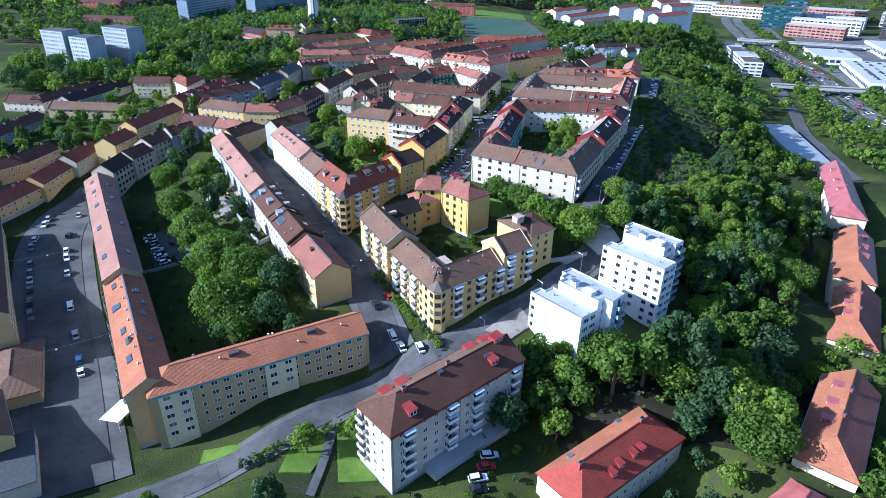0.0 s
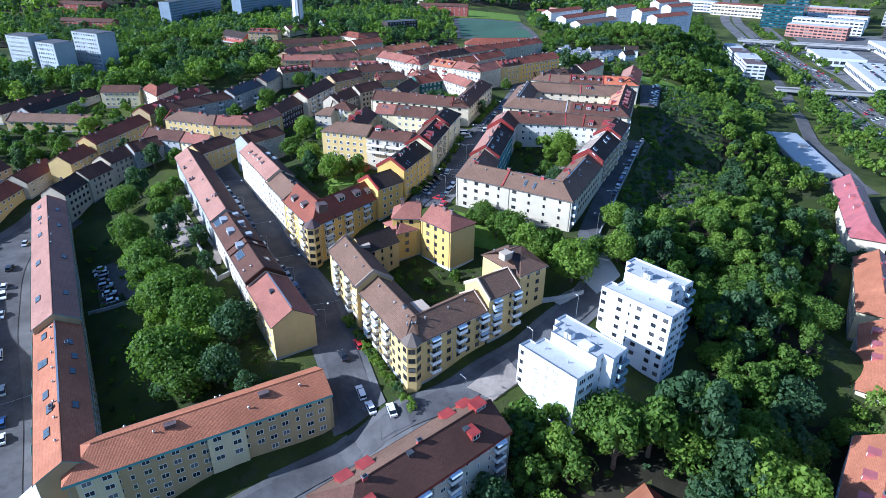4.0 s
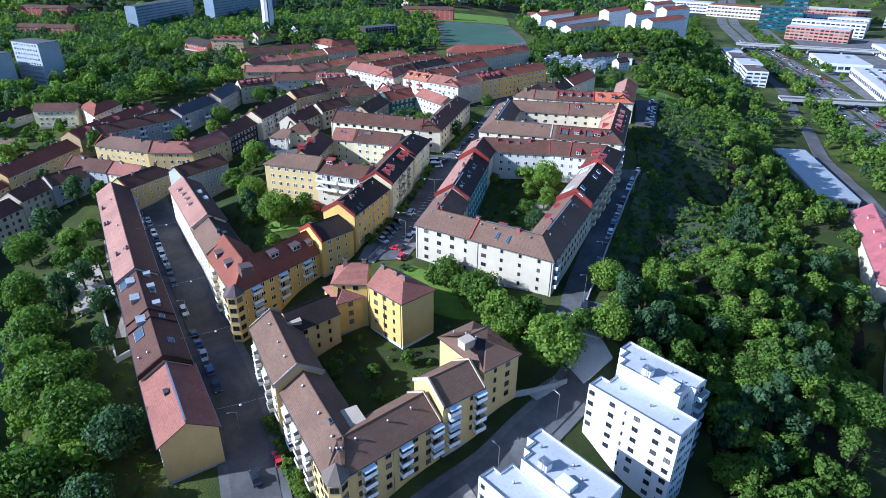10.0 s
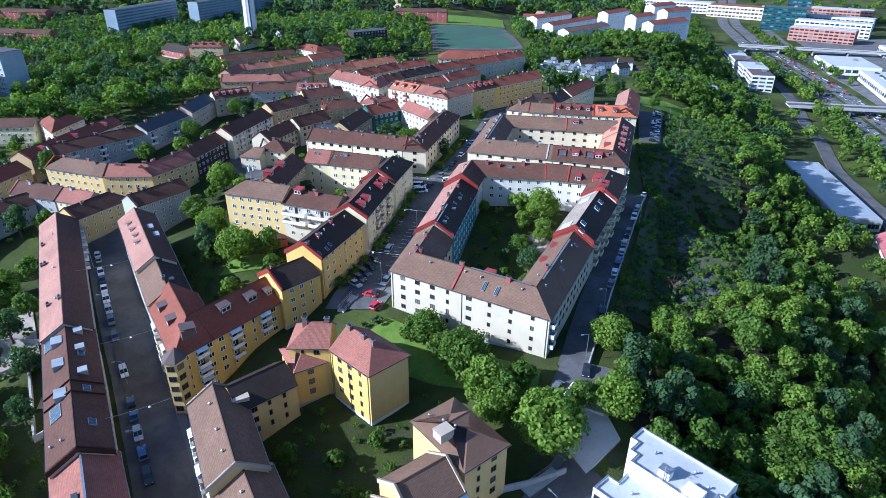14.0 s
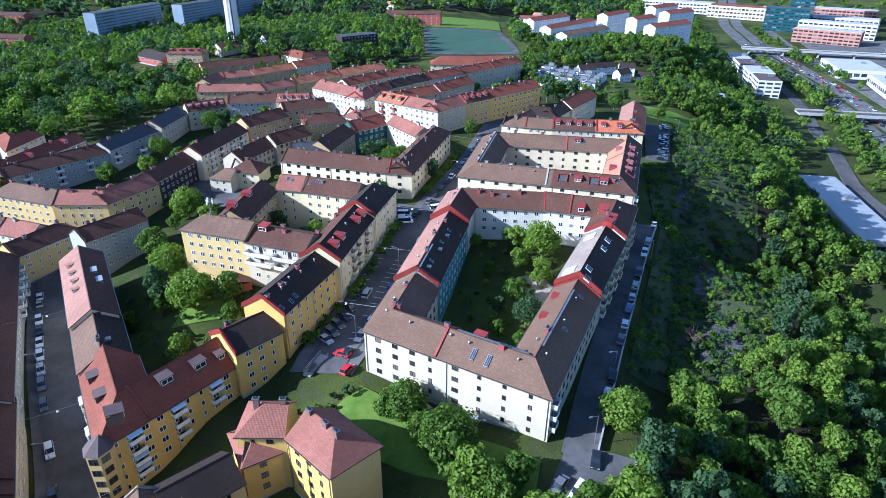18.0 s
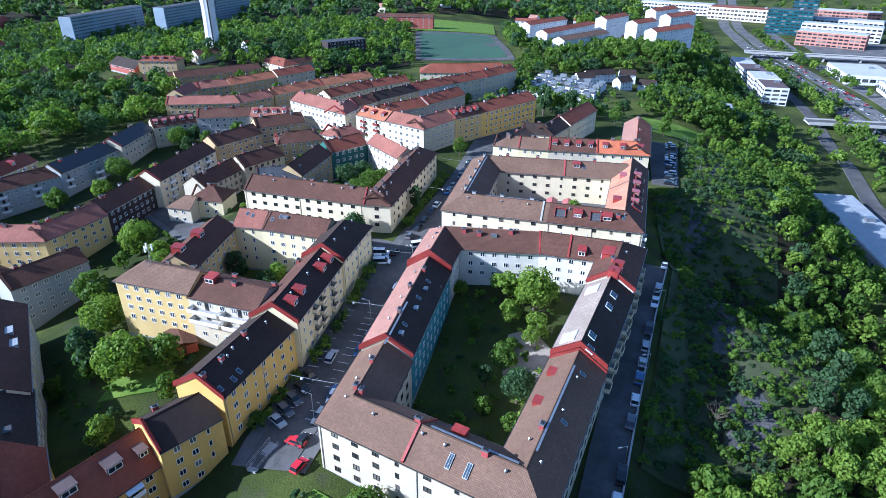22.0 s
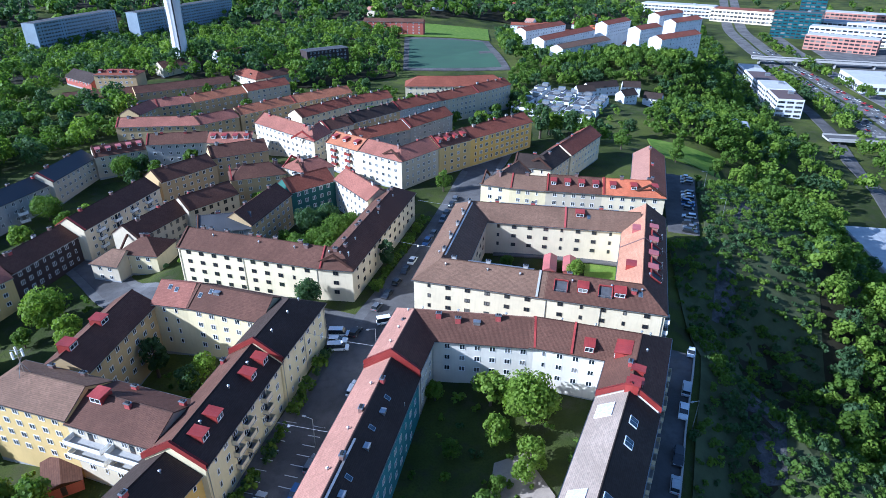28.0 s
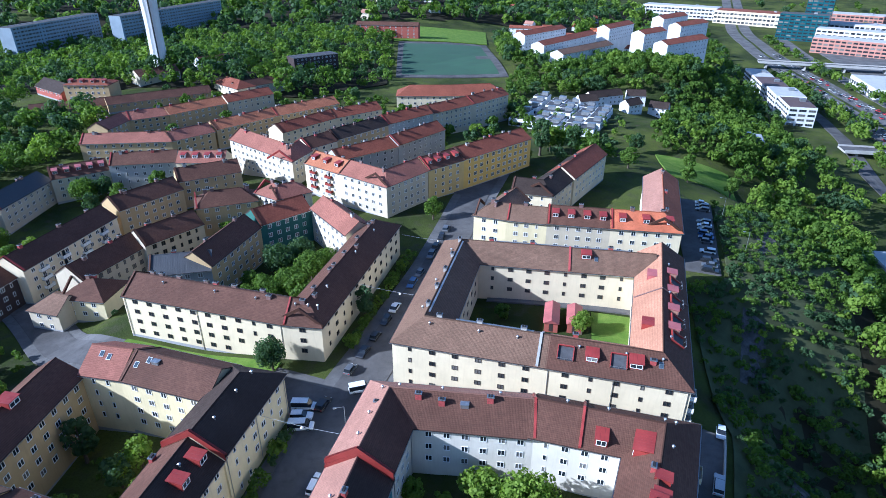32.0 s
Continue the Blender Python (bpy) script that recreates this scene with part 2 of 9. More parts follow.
class Build:
    """Collects faces of one mesh."""

    def __init__(self, *mats):
        self.v, self.f, self.i, self.u, self.mats = [], [], [], [], list(mats)

    def face(self, pts, mat=0, uv=None):
        k = len(self.v)
        self.v += [tuple(p) for p in pts]
        self.f.append(tuple(range(k, k + len(pts))))
        self.i.append(mat)
        self.u.append(uv if uv else [(0, 0)] * len(pts))

    def box(self, x0, y0, z0, x1, y1, z1, mat=0, m=None):
        c = [Vector((x, y, z)) for z in (z0, z1) for x, y in ((x0, y0), (x1, y0), (x1, y1), (x0, y1))]
        if m is not None:
            c = [m @ q for q in c]
        k = len(self.v)
        self.v += [tuple(q) for q in c]
        for f in ((3, 2, 1, 0), (4, 5, 6, 7), (0, 1, 5, 4), (1, 2, 6, 5), (2, 3, 7, 6), (3, 0, 4, 7)):
            self.f.append(tuple(k + j for j in f))
            self.i.append(mat)
            self.u.append([(0, 0), (1, 0), (1, 1), (0, 1)])

    def tube(self, a, b, r0, r1, n=8, mat=0):
        a, b = Vector(a), Vector(b)
        q = (b - a).to_track_quat("Z", "Y")
        ring = [q @ Vector((math.cos(2 * math.pi * j / n), math.sin(2 * math.pi * j / n), 0)) for j in range(n)]
        k = len(self.v)
        self.v += [tuple(a + r * r0) for r in ring] + [tuple(b + r * r1) for r in ring]
        for j in range(n):
            self.f.append((k + j, k + (j + 1) % n, k + n + (j + 1) % n, k + n + j))
            self.i.append(mat)
            self.u.append([(0, 0)] * 4)
        self.f.append(tuple(k + n + j for j in range(n)))
        self.f.append(tuple(k + j for j in reversed(range(n))))
        self.i += [mat, mat]
        self.u += [[(0, 0)] * n] * 2

    def mesh(self, name, smooth=False):
        return mesh_of(name, self.v, self.f, self.mats, self.i, self.u, smooth)


def V2(p):
    return Vector((p[0], p[1]))


# ---- ground form ----
HILL_STREETS = [
    ((49, 207, 1.6), (60, 203, 1.3), (11, 230, 1.4), (94, 291, 5.8), (124, 369, 6.2), (130, 410, 7.0)),
    ((24, 300, 4.2), (62, 305, 6.2), (19, 322, 3.6), (-30, 338, 1.5), (-60, 345, -4.0), (45, 400, 3.5)),
    ((-37, 203, -10.5), (-14, 226, -5.0), (-3, 240, 0.2), (8, 272, 2.0), (-28, 160, -13), (-45, 215, -13)),
    ((0, 143, -13.5), (38, 176, -7), (20, 158, -11), (10, 194, -6.5), (-90, 290, -11), (-60, 260, -10)),
]
HILL_GARDEN = [((-40, 264, -0.5), (-30, 268, 0.5), (-48, 279, -1.5)), ((72, 333, 6.6), (84, 330, 6.6), (64, 330, 6.5))]
HILL_FRONT = [
    ((-20, 132, -23), (-70, 108, -27), (-12, 104, -25.5), (22, 120, -25), (45, 100, -31), (0, 40, -31)),
    ((-100, 140, -25), (-155, 240, -18.5), (-165, 270, -14), (-140, 340, -7), (-85, 312, -6.5), (-120, 200, -19)),
]
HILL_SLOPE = [
    ((46, 136, -18), (66, 155, -16.5), (88, 190, -13), (80, 225, -6), (105, 135, -32), (150, 200, -34)),
    ((105, 280, -3), (130, 300, -18), (160, 290, -32), (185, 260, -35), (150, 420, -2), (200, 430, -24)),
    ((240, 440, -31), (170, 520, 0), (230, 560, -20), (300, 560, -34), (350, 700, -38), (300, 350, -36)),
]
HILL_LEDGE = [((58, 212, 1.9), (66, 233, 2.8), (74, 252, 3.6), (82, 270, 4.4), (88, 284, 5.0), (70, 241, 3.1)), ((98, 262, -5), (88, 238, -5.5), (236, 398, -36), (262, 432, -36.5), (222, 352, -36), (118, 358, 6.2), (136, 403, 6.8), (128, 380, 6.5))]
HILL_VALLEY = [
    ((400, 730, -37), (425, 850, -37), (450, 960, -37), (490, 1100, -37), (360, 640, -37), (330, 500, -37)),
    ((372, 840, -36), (410, 1000, -36), (520, 720, -36), (540, 900, -36), (300, 610, -35), (345, 560, -37)),
]
HILL_FAR = [
    ((110, 450, 4.0), (90, 590, -3), (0, 440, 2.5), (-50, 480, -2), (-115, 490, -3), (20, 780, 0)),
    ((-128, 613, 8), (-165, 570, 4), (-250, 456, -4), (-300, 735, -9), (-260, 800, -8), (-340, 680, -8), (208, 662, 4), (140, 700, 0)),
    ((600, 1100, -36), (450, 500, -37), (500, 200, -37), (250, 100, -36), (-300, 150, -22), (0, 1100, 8)),
    ((-400, 1000, 12), (-600, 500, 0), (0, 2000, 30), (1200, 2000, 0), (-1500, 2000, 30), (1500, 500, -20)),
]
_h = np.array([q for row in HILL_STREETS + HILL_GARDEN + HILL_FRONT + HILL_SLOPE + HILL_LEDGE + HILL_VALLEY + HILL_FAR for q in row], float)


def ground(x, y):
    x, y = np.asarray(x, float), np.asarray(y, float)
    d = (x[..., None] - _h[:, 0]) ** 2 + (y[..., None] - _h[:, 1]) ** 2
    w = 1.0 / (d + 60.0) ** 1.7
    return (w * _h[:, 2]).sum(-1) / w.sum(-1)


def gz(x, y):
    return float(ground(x, y))


def axis(lo, hi, near0, near1, fine):
    vals = list(np.arange(near0, near1 + fine, fine))
    step = fine
    a = near1 + fine
    while a < hi:
        step *= 1.13
        a += step
        vals.append(a)
    step, a = fine, near0
    while a > lo:
        step *= 1.13
        a -= step
        vals.insert(0, a)
    return np.array(vals)


gx, gy = axis(-4500, 4500, -230, 260, 3.5), axis(-1500, 6000, 30, 520, 3.5)
GX, GY = np.meshgrid(gx, gy)
GZ = ground(GX, GY)
rough = np.array([[noise.noise(Vector((x * 0.05, y * 0.05, 0))) * 0.5 for x in gx] for y in gy])
gv = np.stack([GX, GY, GZ - 0.25 + 0.2 * np.minimum(rough, 0)], -1).reshape(-1, 3)
nx, ny = len(gx), len(gy)
gf = [(j * nx + i, j * nx + i + 1, (j + 1) * nx + i + 1, (j + 1) * nx + i) for j in range(ny - 1) for i in range(nx - 1)]
tagged(part("ground", mesh_of("ground", gv, gf, [GRASS], smooth=True)), "grassy hilly ground with dark scrub", "ground", kind="structure")


def sheet(name, pts, mat, lift, label, category, step=3.0, thick=0.12):
    """A flat piece of paving or lawn that follows the ground inside a convex or concave outline."""
    bm = bmesh.new()
    vs = [bm.verts.new((x, y, 0)) for x, y in pts]
    f = bm.faces.new(vs)
    if f.normal.z < 0:
        bmesh.ops.reverse_faces(bm, faces=[f])
    xs, ys = [p[0] for p in pts], [p[1] for p in pts]
    for ax, lo, hi in ((0, min(xs), max(xs)), (1, min(ys), max(ys))):
        k = math.ceil((lo + 0.01) / step) * step
        while k < hi:
            co, no = [0, 0, 0], [0, 0, 0]
            co[ax], no[ax] = k, 1
            bmesh.ops.bisect_plane(bm, geom=bm.verts[:] + bm.edges[:] + bm.faces[:], plane_co=co, plane_no=no)
            k += step
    bm.normal_update()
    for f in bm.faces:
        if f.normal.z < 0:
            f.normal_flip()
    edge = [e for e in bm.edges if len(e.link_faces) == 1]
    zs = ground(np.array([v.co.x for v in bm.verts]), np.array([v.co.y for v in bm.verts]))
    for v, z in zip(bm.verts, zs):
        v.co.z = z + lift
    r = bmesh.ops.extrude_edge_only(bm, edges=edge)
    for v in [q for q in r["geom"] if isinstance(q, bmesh.types.BMVert)]:
        v.co.z -= thick + 0.5
    me = bpy.data.meshes.new(name)
    bm.to_mesh(me)
    bm.free()
    me.materials.append(mat)
    return tagged(part(name, me), label, category, kind="structure")


def ribbon(name, pts, width, mat, lift, label, category, kind="structure", step=4.0):
    """A road or path of a given width along a line of points, laid on the ground."""
    ROADS.append(([V2(p) for p in pts], width))
    P = []
    for a, b in zip(pts, pts[1:]):
        a, b = V2(a), V2(b)
        k = max(1, int((b - a).length / step))
        P += [a.lerp(b, j / k) for j in range(k)]
    P.append(V2(pts[-1]))
    for _ in range(6):
        P = [P[0]] + [(P[i - 1] + 2 * P[i] + P[i + 1]) / 4 for i in range(1, len(P) - 1)] + [P[-1]]
    n = max(2, int(width / 3))
    v, f = [], []
    for i, p in enumerate(P):
        d = (P[min(i + 1, len(P) - 1)] - P[max(i - 1, 0)]).normalized()
        s = Vector((d.y, -d.x))
        for j in range(n + 1):
            q = p + s * width * (j / n - 0.5)
            v.append((q.x, q.y, gz(q.x, q.y) + lift))
        for j in (0, n):
            q = p + s * width * (j / n - 0.5)
            v.append((q.x, q.y, gz(q.x, q.y) + lift - 0.6))
    m = n + 3
    for i in range(len(P) - 1):
        for j in range(n):
            f.append((i * m + j, i * m + j + 1, (i + 1) * m + j + 1, (i + 1) * m + j)[::-1])
        f.append((i * m, (i + 1) * m, (i + 1) * m + n + 1, i * m + n + 1))
        f.append((i * m + n, i * m + n + 2, (i + 1) * m + n + 2, (i + 1) * m + n))
    f = [q[::-1] if k % (n + 2) < n else q for k, q in enumerate(f)]
    f = [q[::-1] for q in f]
    return tagged(part(name, mesh_of(name, v, f, [mat])), label, category, kind=kind)


# ---- windows and small building parts ----
_win = {}


def window_mesh(w=1.3, h=1.4, frame=None, split=2, sill=True):
    """One connected piece: a frame with its bars, and panes set back in it."""
    key = (w, h, frame.name, split)
    if key not in _win:
        t, d = 0.1, 0.08
        xs = [-w / 2, -w / 2 + t]
        for k in range(1, split):
            x = -w / 2 + w * k / split
            xs += [x - 0.05, x + 0.05]
        xs += [w / 2 - t, w / 2]
        zs = [0, t, h - t, h]
        v, f, mi = [], [], []
        nx_ = len(xs)
        for z in zs:
            for x in xs:
                v.append((x, d, z))
        for r in range(3):
            for c in range(nx_ - 1):
                q = (r * nx_ + c + 1, r * nx_ + c, (r + 1) * nx_ + c, (r + 1) * nx_ + c + 1)
                if r == 1 and c % 2 == 1:
                    k = len(v)
                    v += [(v[j][0], 0.01, v[j][2]) for j in q]
                    f.append((k, k + 1, k + 2, k + 3))
                    mi.append(1)
                    for j in range(4):
                        f.append((q[j], q[(j + 1) % 4], k + (j + 1) % 4, k + j))
                        mi.append(0)
                else:
                    f.append(q)
                    mi.append(0)
        rim = list(range(nx_)) + [(r + 1) * nx_ - 1 for r in range(1, 4)] + [3 * nx_ + c for c in reversed(range(nx_ - 1))] + [r * nx_ for r in (2, 1)]
        k = len(v)
        v += [(v[j][0], -0.05, v[j][2]) for j in rim]
        for j in range(len(rim)):
            n_ = (j + 1) % len(rim)
            f.append((rim[j], k + j, k + n_, rim[n_])[::-1])
            mi.append(0)
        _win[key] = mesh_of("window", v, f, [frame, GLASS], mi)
    return _win[key]


def at_wall(x, y, z, out):
    """A pose on a wall whose outward direction is out: local y points outward."""
    return Matrix.Translation((x, y, z)) @ Matrix.Rotation(math.atan2(out.y, out.x) - math.pi / 2, 4, "Z")


_balc = {}


def balcony_meshes(w, d, panel):
    key = (w, d, panel.name)
    if key not in _balc:
        b = Build(CONCRETE)
        b.box(-w / 2, 0, -0.16, w / 2, d, 0)
        c = Build(panel, METAL)
        e = 0.05
        U = [(-w / 2, 0), (-w / 2, d), (w / 2, d), (w / 2, 0), (w / 2 - e, 0), (w / 2 - e, d - e), (-w / 2 + e, d - e), (-w / 2 + e, 0)]
        c.v = [(x, y, z) for z in (0.06, 1.02) for x, y in U]
        for j in range(8):
            c.f.append((j, (j + 1) % 8, 8 + (j + 1) % 8, 8 + j)[::-1])
        for q in ((0, 1, 6, 7), (1, 2, 5, 6), (2, 3, 4, 5)):
            c.f.append(tuple(8 + j for j in q)[::-1])
            c.f.append(q)
        c.i = [0] * len(c.f)
        c.u = [[(0, 0)] * 4] * len(c.f)
        k = Build(DARK_PAINT, GLASS)
        k.box(-0.55, -0.03, 0.02, 0.55, 0.05, 2.1)
        k.box(-0.42, 0.053, 0.5, 0.42, 0.07, 2.0, 1)
        _balc[key] = (b.mesh("slab"), c.mesh("railing"), k.mesh("balcony_door"))
    return _balc[key]


def balcony(parent, m, w=3.0, d=1.3, panel=None, awning=None):
    s, r, k = balcony_meshes(w, d, panel or WHITE_PAINT)
    ob = part("balcony", s, parent, "", m)
    part("railing", r, ob)
    part("balcony_door", k, ob)
    if awning is not None:
        key = ("aw", w, d, awning.name)
        if key not in _balc:
            b = Build(awning)
            b.face([(-w / 2, 0.02, 2.45), (w / 2, 0.02, 2.45), (w / 2, d + 0.1, 1.95), (-w / 2, d + 0.1, 1.95)])
            b.face([(-w / 2, d + 0.1, 1.9), (w / 2, d + 0.1, 1.9), (w / 2, 0.02, 2.4), (-w / 2, 0.02, 2.4)])
            b.face([(-w / 2, d + 0.1, 1.95), (w / 2, d + 0.1, 1.95), (w / 2, d + 0.1, 1.75), (-w / 2, d + 0.1, 1.75)])
            _balc[key] = b.mesh("awning")
        part("awning", _balc[key], ob, "pale fabric awning")
    return ob


_small = {}


def chimney_mesh(mat, h=1.6):
    key = ("ch", mat.name, h)
    if key not in _small:
        b = Build(mat, METAL, BLACK)
        b.box(-0.55, -0.35, -1.6, 0.55, 0.35, h)
        b.box(-0.65, -0.45, h + 0.003, 0.65, 0.45, h + 0.14, 1)
        b.box(-0.4, -0.22, h + 0.143, -0.05, 0.22, h + 0.4, 2)
        b.box(0.05, -0.22, h + 0.143, 0.4, 0.22, h + 0.4, 2)
        _small[key] = b.mesh("chimney")
    return _small[key]


def vent_mesh():
    if "vent" not in _small:
        b = Build(METAL)
        b.tube((0, 0, -0.6), (0, 0, 0.55), 0.16, 0.16, 8)
        b.tube((0, 0, 0.56), (0, 0, 0.75), 0.3, 0.1, 8)
        _small["vent"] = b.mesh("vent_pipe")
    return _small["vent"]


def dormer(parent, m, body, roof, w=1.9, h=1.35, deep=2.6, tilt=0.12):
    """A dormer: local y points down the slope (outwards), z up, origin on the roof at the dormer's foot."""
    key = ("dm", body.name, roof.name, w, h, deep)
    if key not in _small:
        b = Build(body)
        b.box(-w / 2, -deep, -0.8, w / 2, 0, h)
        r = Build(roof)
        z0, z1 = h + 0.05, h + 0.05 + deep * tilt
        lo = [(-w / 2 - 0.15, 0.25, z0), (w / 2 + 0.15, 0.25, z0), (w / 2 + 0.15, -deep, z1), (-w / 2 - 0.15, -deep, z1)]
        r.face([(x, y, z + 0.12) for x, y, z in lo], 0, [(0, 0), (w, 0), (w, deep), (0, deep)])
        r.face(lo[::-1])
        for j in range(4):
            p, q = lo[j], lo[(j + 1) % 4]
            r.face([p, q, (q[0], q[1], q[2] + 0.12), (p[0], p[1], p[2] + 0.12)])
        _small[key] = (b.mesh("dormer"), r.mesh("dormer_roof"))
    b, r = _small[key]
    ob = part("dormer", b, parent, "", m)
    part("dormer_roof", r, ob)
    part("dormer_window", window_mesh(w - 0.35, h - 0.35, WHITE_PAINT, 2, False), ob, "", pose(0, 0, 0.2))
    return ob


def skylight_mesh(w=0.9, h=1.3):
    key = ("sk", w, h)
    if key not in _small:
        b = Build(METAL, SKYGLASS)
        b.box(-w / 2, -h / 2, -0.05, w / 2, h / 2, 0.1)
        b.box(-w / 2 + 0.1, -h / 2 + 0.1, 0.103, w / 2 - 0.1, h / 2 - 0.1, 0.125, 1)
        _small[key] = b.mesh("roof_window")
    return _small[key]


FAR_OFF = 112.0  # beyond this distance from the flight the windows of a wall are one mesh


def joined(name, many):
    """One mesh out of copies of small meshes at their poses."""
    v, f, mi, k = [], [], [], 0
    mats = list(many[0][0].materials)
    for me, m in many:
        v += [tuple(m @ q.co) for q in me.vertices]
        f += [tuple(k + j for j in q.vertices) for q in me.polygons]
        mi += [q.material_index for q in me.polygons]
        k += len(me.vertices)
    return mesh_of(name, v, f, mats, mi)


HOUSES, ROADS = [], []


class House:
    """A long house along a line of eave corners; its body lies to the left of the line (w > 0) or to the right (w < 0).
    ends: what closes the roof at the first and the last corner, 'g' gable, 'h' hip."""

    def __init__(self, name, label, line, w, ze, wall, roof, rh=3.4, ends="gg", floors=4, fh=2.85, bay=3.3, sides="oi", win=(1.3, 1.35), frame=None, split=2,
                 plinth=None, group="", category="apartment building", over=0.45, zb=None, eave=None, gable_wall=None, skip=(), seed=1, row0=0.75, two=None, back=None, skew=None):
        self.rng = random.Random(seed * 77 + len(name))
        L = [V2(p) for p in line]
        self.w, self.ze, self.rh = w, ze, rh
        s = 1 if w > 0 else -1
        aw = abs(w)
        n = len(L)
        dirs = [(L[i + 1] - L[i]).normalized() for i in range(n - 1)]
        nor = [Vector((-d.y, d.x)) * s for d in dirs]
        mit = []
        for i in range(n):
            if i == 0:
                mit.append(nor[0])
            elif i == n - 1:
                mit.append(nor[-1])
            else:
                m = nor[i - 1] + nor[i]
                mit.append(m / max(0.2, m.dot(nor[i])))
        if skew:
            mit[-1] = (V2(skew) - L[-1]) / aw  # the end wall runs to this corner instead of square across
        self.L, self.dirs, self.nor, self.mit, self.aw = L, dirs, nor, mit, aw
        off = lambda i, k: L[i] + mit[i] * k
        ring = [off(i, 0) for i in range(n)] + [off(i, aw) for i in reversed(range(n))]
        self.ring = [(p.x, p.y) for p in ring]
        HOUSES.append(self)
        g = [gz(p.x, p.y) for p in ring]
        self.zb = (min(g) - 1.0) if zb is None else zb
        self.zg = max(g)
        self.top = tagged(new(name), label, category, group)
        c = sum(ring, Vector((0, 0))) / len(ring)
        self.top.location = (c.x, c.y, self.zb)
        self.o = Vector((c.x, c.y, self.zb))
        o = self.o
        wb = Build(wall, gable_wall or wall, plinth or PLINTH, back or wall)
        m = len(ring)
        zp = max(self.zb + 1.0, min(g) + 0.7)
        for i in range(m):
            p, q = ring[i], ring[(i + 1) % m]
            mat = 1 if i in (n - 1, m - 1) else (3 if i >= n else 0)
            A, B = Vector((p.x, p.y, 0)), Vector((q.x, q.y, 0))
            up = lambda z: Vector((0, 0, z))
            lo, mi, hi = self.zb, zp, ze
            quad = [A + up(mi), B + up(mi), B + up(hi), A + up(hi)]
            low = [A + up(lo), B + up(lo), B + up(mi), A + up(mi)]
            if s < 0:
                quad, low = quad[::-1], low[::-1]
            wb.face([v - o for v in quad], mat)
            wb.face([v - o for v in low], 2)
        sl = rh / (aw / 2)
        self.sl = sl
        for e, k in ((0, 0), (1, n - 1)):
            if ends[e] == "g":
                a, b, r = off(k, 0), off(k, aw), off(k, aw / 2)
                tri = [Vector((a.x, a.y, ze)) - o, Vector((b.x, b.y, ze)) - o, Vector((r.x, r.y, ze + rh)) - o]
                wb.face(tri if (e == 0) == (s < 0) else tri[::-1], 1)
        part("wall", wb.mesh("wall"), self.top)
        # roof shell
        # two tiles the inner slope; on some houses it colours in sun and shade
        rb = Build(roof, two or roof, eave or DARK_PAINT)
        th = 0.22
        ext = 0.12
        oe, ie, rd = [], [], []
        for i in range(n):
            sh = Vector((0, 0))
            hip = (i == 0 and ends[0] == "h") or (i == n - 1 and ends[1] == "h")
            if i == 0:
                sh = -dirs[0] * (over if hip else ext)
            if i == n - 1:
                sh = dirs[-1] * (over if hip else ext)
            a, b, r = off(i, -over) + sh, off(i, aw + over) + sh, off(i, aw / 2) + (sh if not hip else -sh.normalized() * aw / 2)
            z = ze - over * sl + 0.12
            oe.append(Vector((a.x, a.y, z)) - o)
            ie.append(Vector((b.x, b.y, z)) - o)
            rd.append(Vector((r.x, r.y, ze + rh + 0.12)) - o)
        self.oe, self.ie, self.rd = oe, ie, rd
        slope = math.hypot(aw / 2 + over, rh + over * sl)
        dn = Vector((0, 0, -th))
        run = 0.0

        def plate(pts, mat, uv):
            if s < 0:
                pts, uv = pts[::-1], uv[::-1]
            rb.face(pts, mat, uv)
            rb.face([p + dn for p in pts[::-1]], 2)

        def lip(p, q):
            pts = [p + dn, q + dn, q, p]
            rb.face(pts if s > 0 else pts[::-1], 2)

        for i in range(n - 1):
            ln = (L[i + 1] - L[i]).length
            d = dirs[i]
            along = lambda p: (p.xy - oe[i].xy).dot(d) + run
            plate([oe[i], oe[i + 1], rd[i + 1], rd[i]], 0, [(along(oe[i]), 0), (along(oe[i + 1]), 0), (along(rd[i + 1]), slope), (along(rd[i]), slope)])
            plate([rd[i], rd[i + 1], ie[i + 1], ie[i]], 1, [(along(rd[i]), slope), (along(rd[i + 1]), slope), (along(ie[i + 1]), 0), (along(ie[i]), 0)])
            lip(oe[i], oe[i + 1])
            lip(ie[i + 1], ie[i])
            run += ln
        for e, k in ((0, 0), (1, n - 1)):
            a, b, r = oe[k], ie[k], rd[k]
            if ends[e] == "h":
                ln = (a - b).length
                pts = [b, a, r] if e == 0 else [a, b, r]
                plate(pts, 0, [(0, 0), (ln, 0), (ln / 2, slope)])
                lip(*(pts[:2]))
            else:
                seq = [b, r, a] if e == 0 else [a, r, b]
                for p, q in zip(seq, seq[1:]):
                    lip(p, q)
        part("roof", rb.mesh("roof"), self.top)
        # ridge cap
        cb = Build(roof)
        for i in range(n - 1):
            a, b = rd[i], rd[i + 1]
            d = (b - a).normalized()
            t = Vector((-d.y, d.x, 0)) * 0.2
            u = Vector((0, 0, 0.1))
            dd = Vector((0, 0, -0.04))
            cb.face([a - t + dd, b - t + dd, b + u, a + u])
            cb.face([a + u, b + u, b + t + dd, a + t + dd])
            cb.face([a + t + dd, b + t + dd, b - t + dd, a - t + dd])
        part("ridge_cap", cb.mesh("ridge_cap"), self.top)
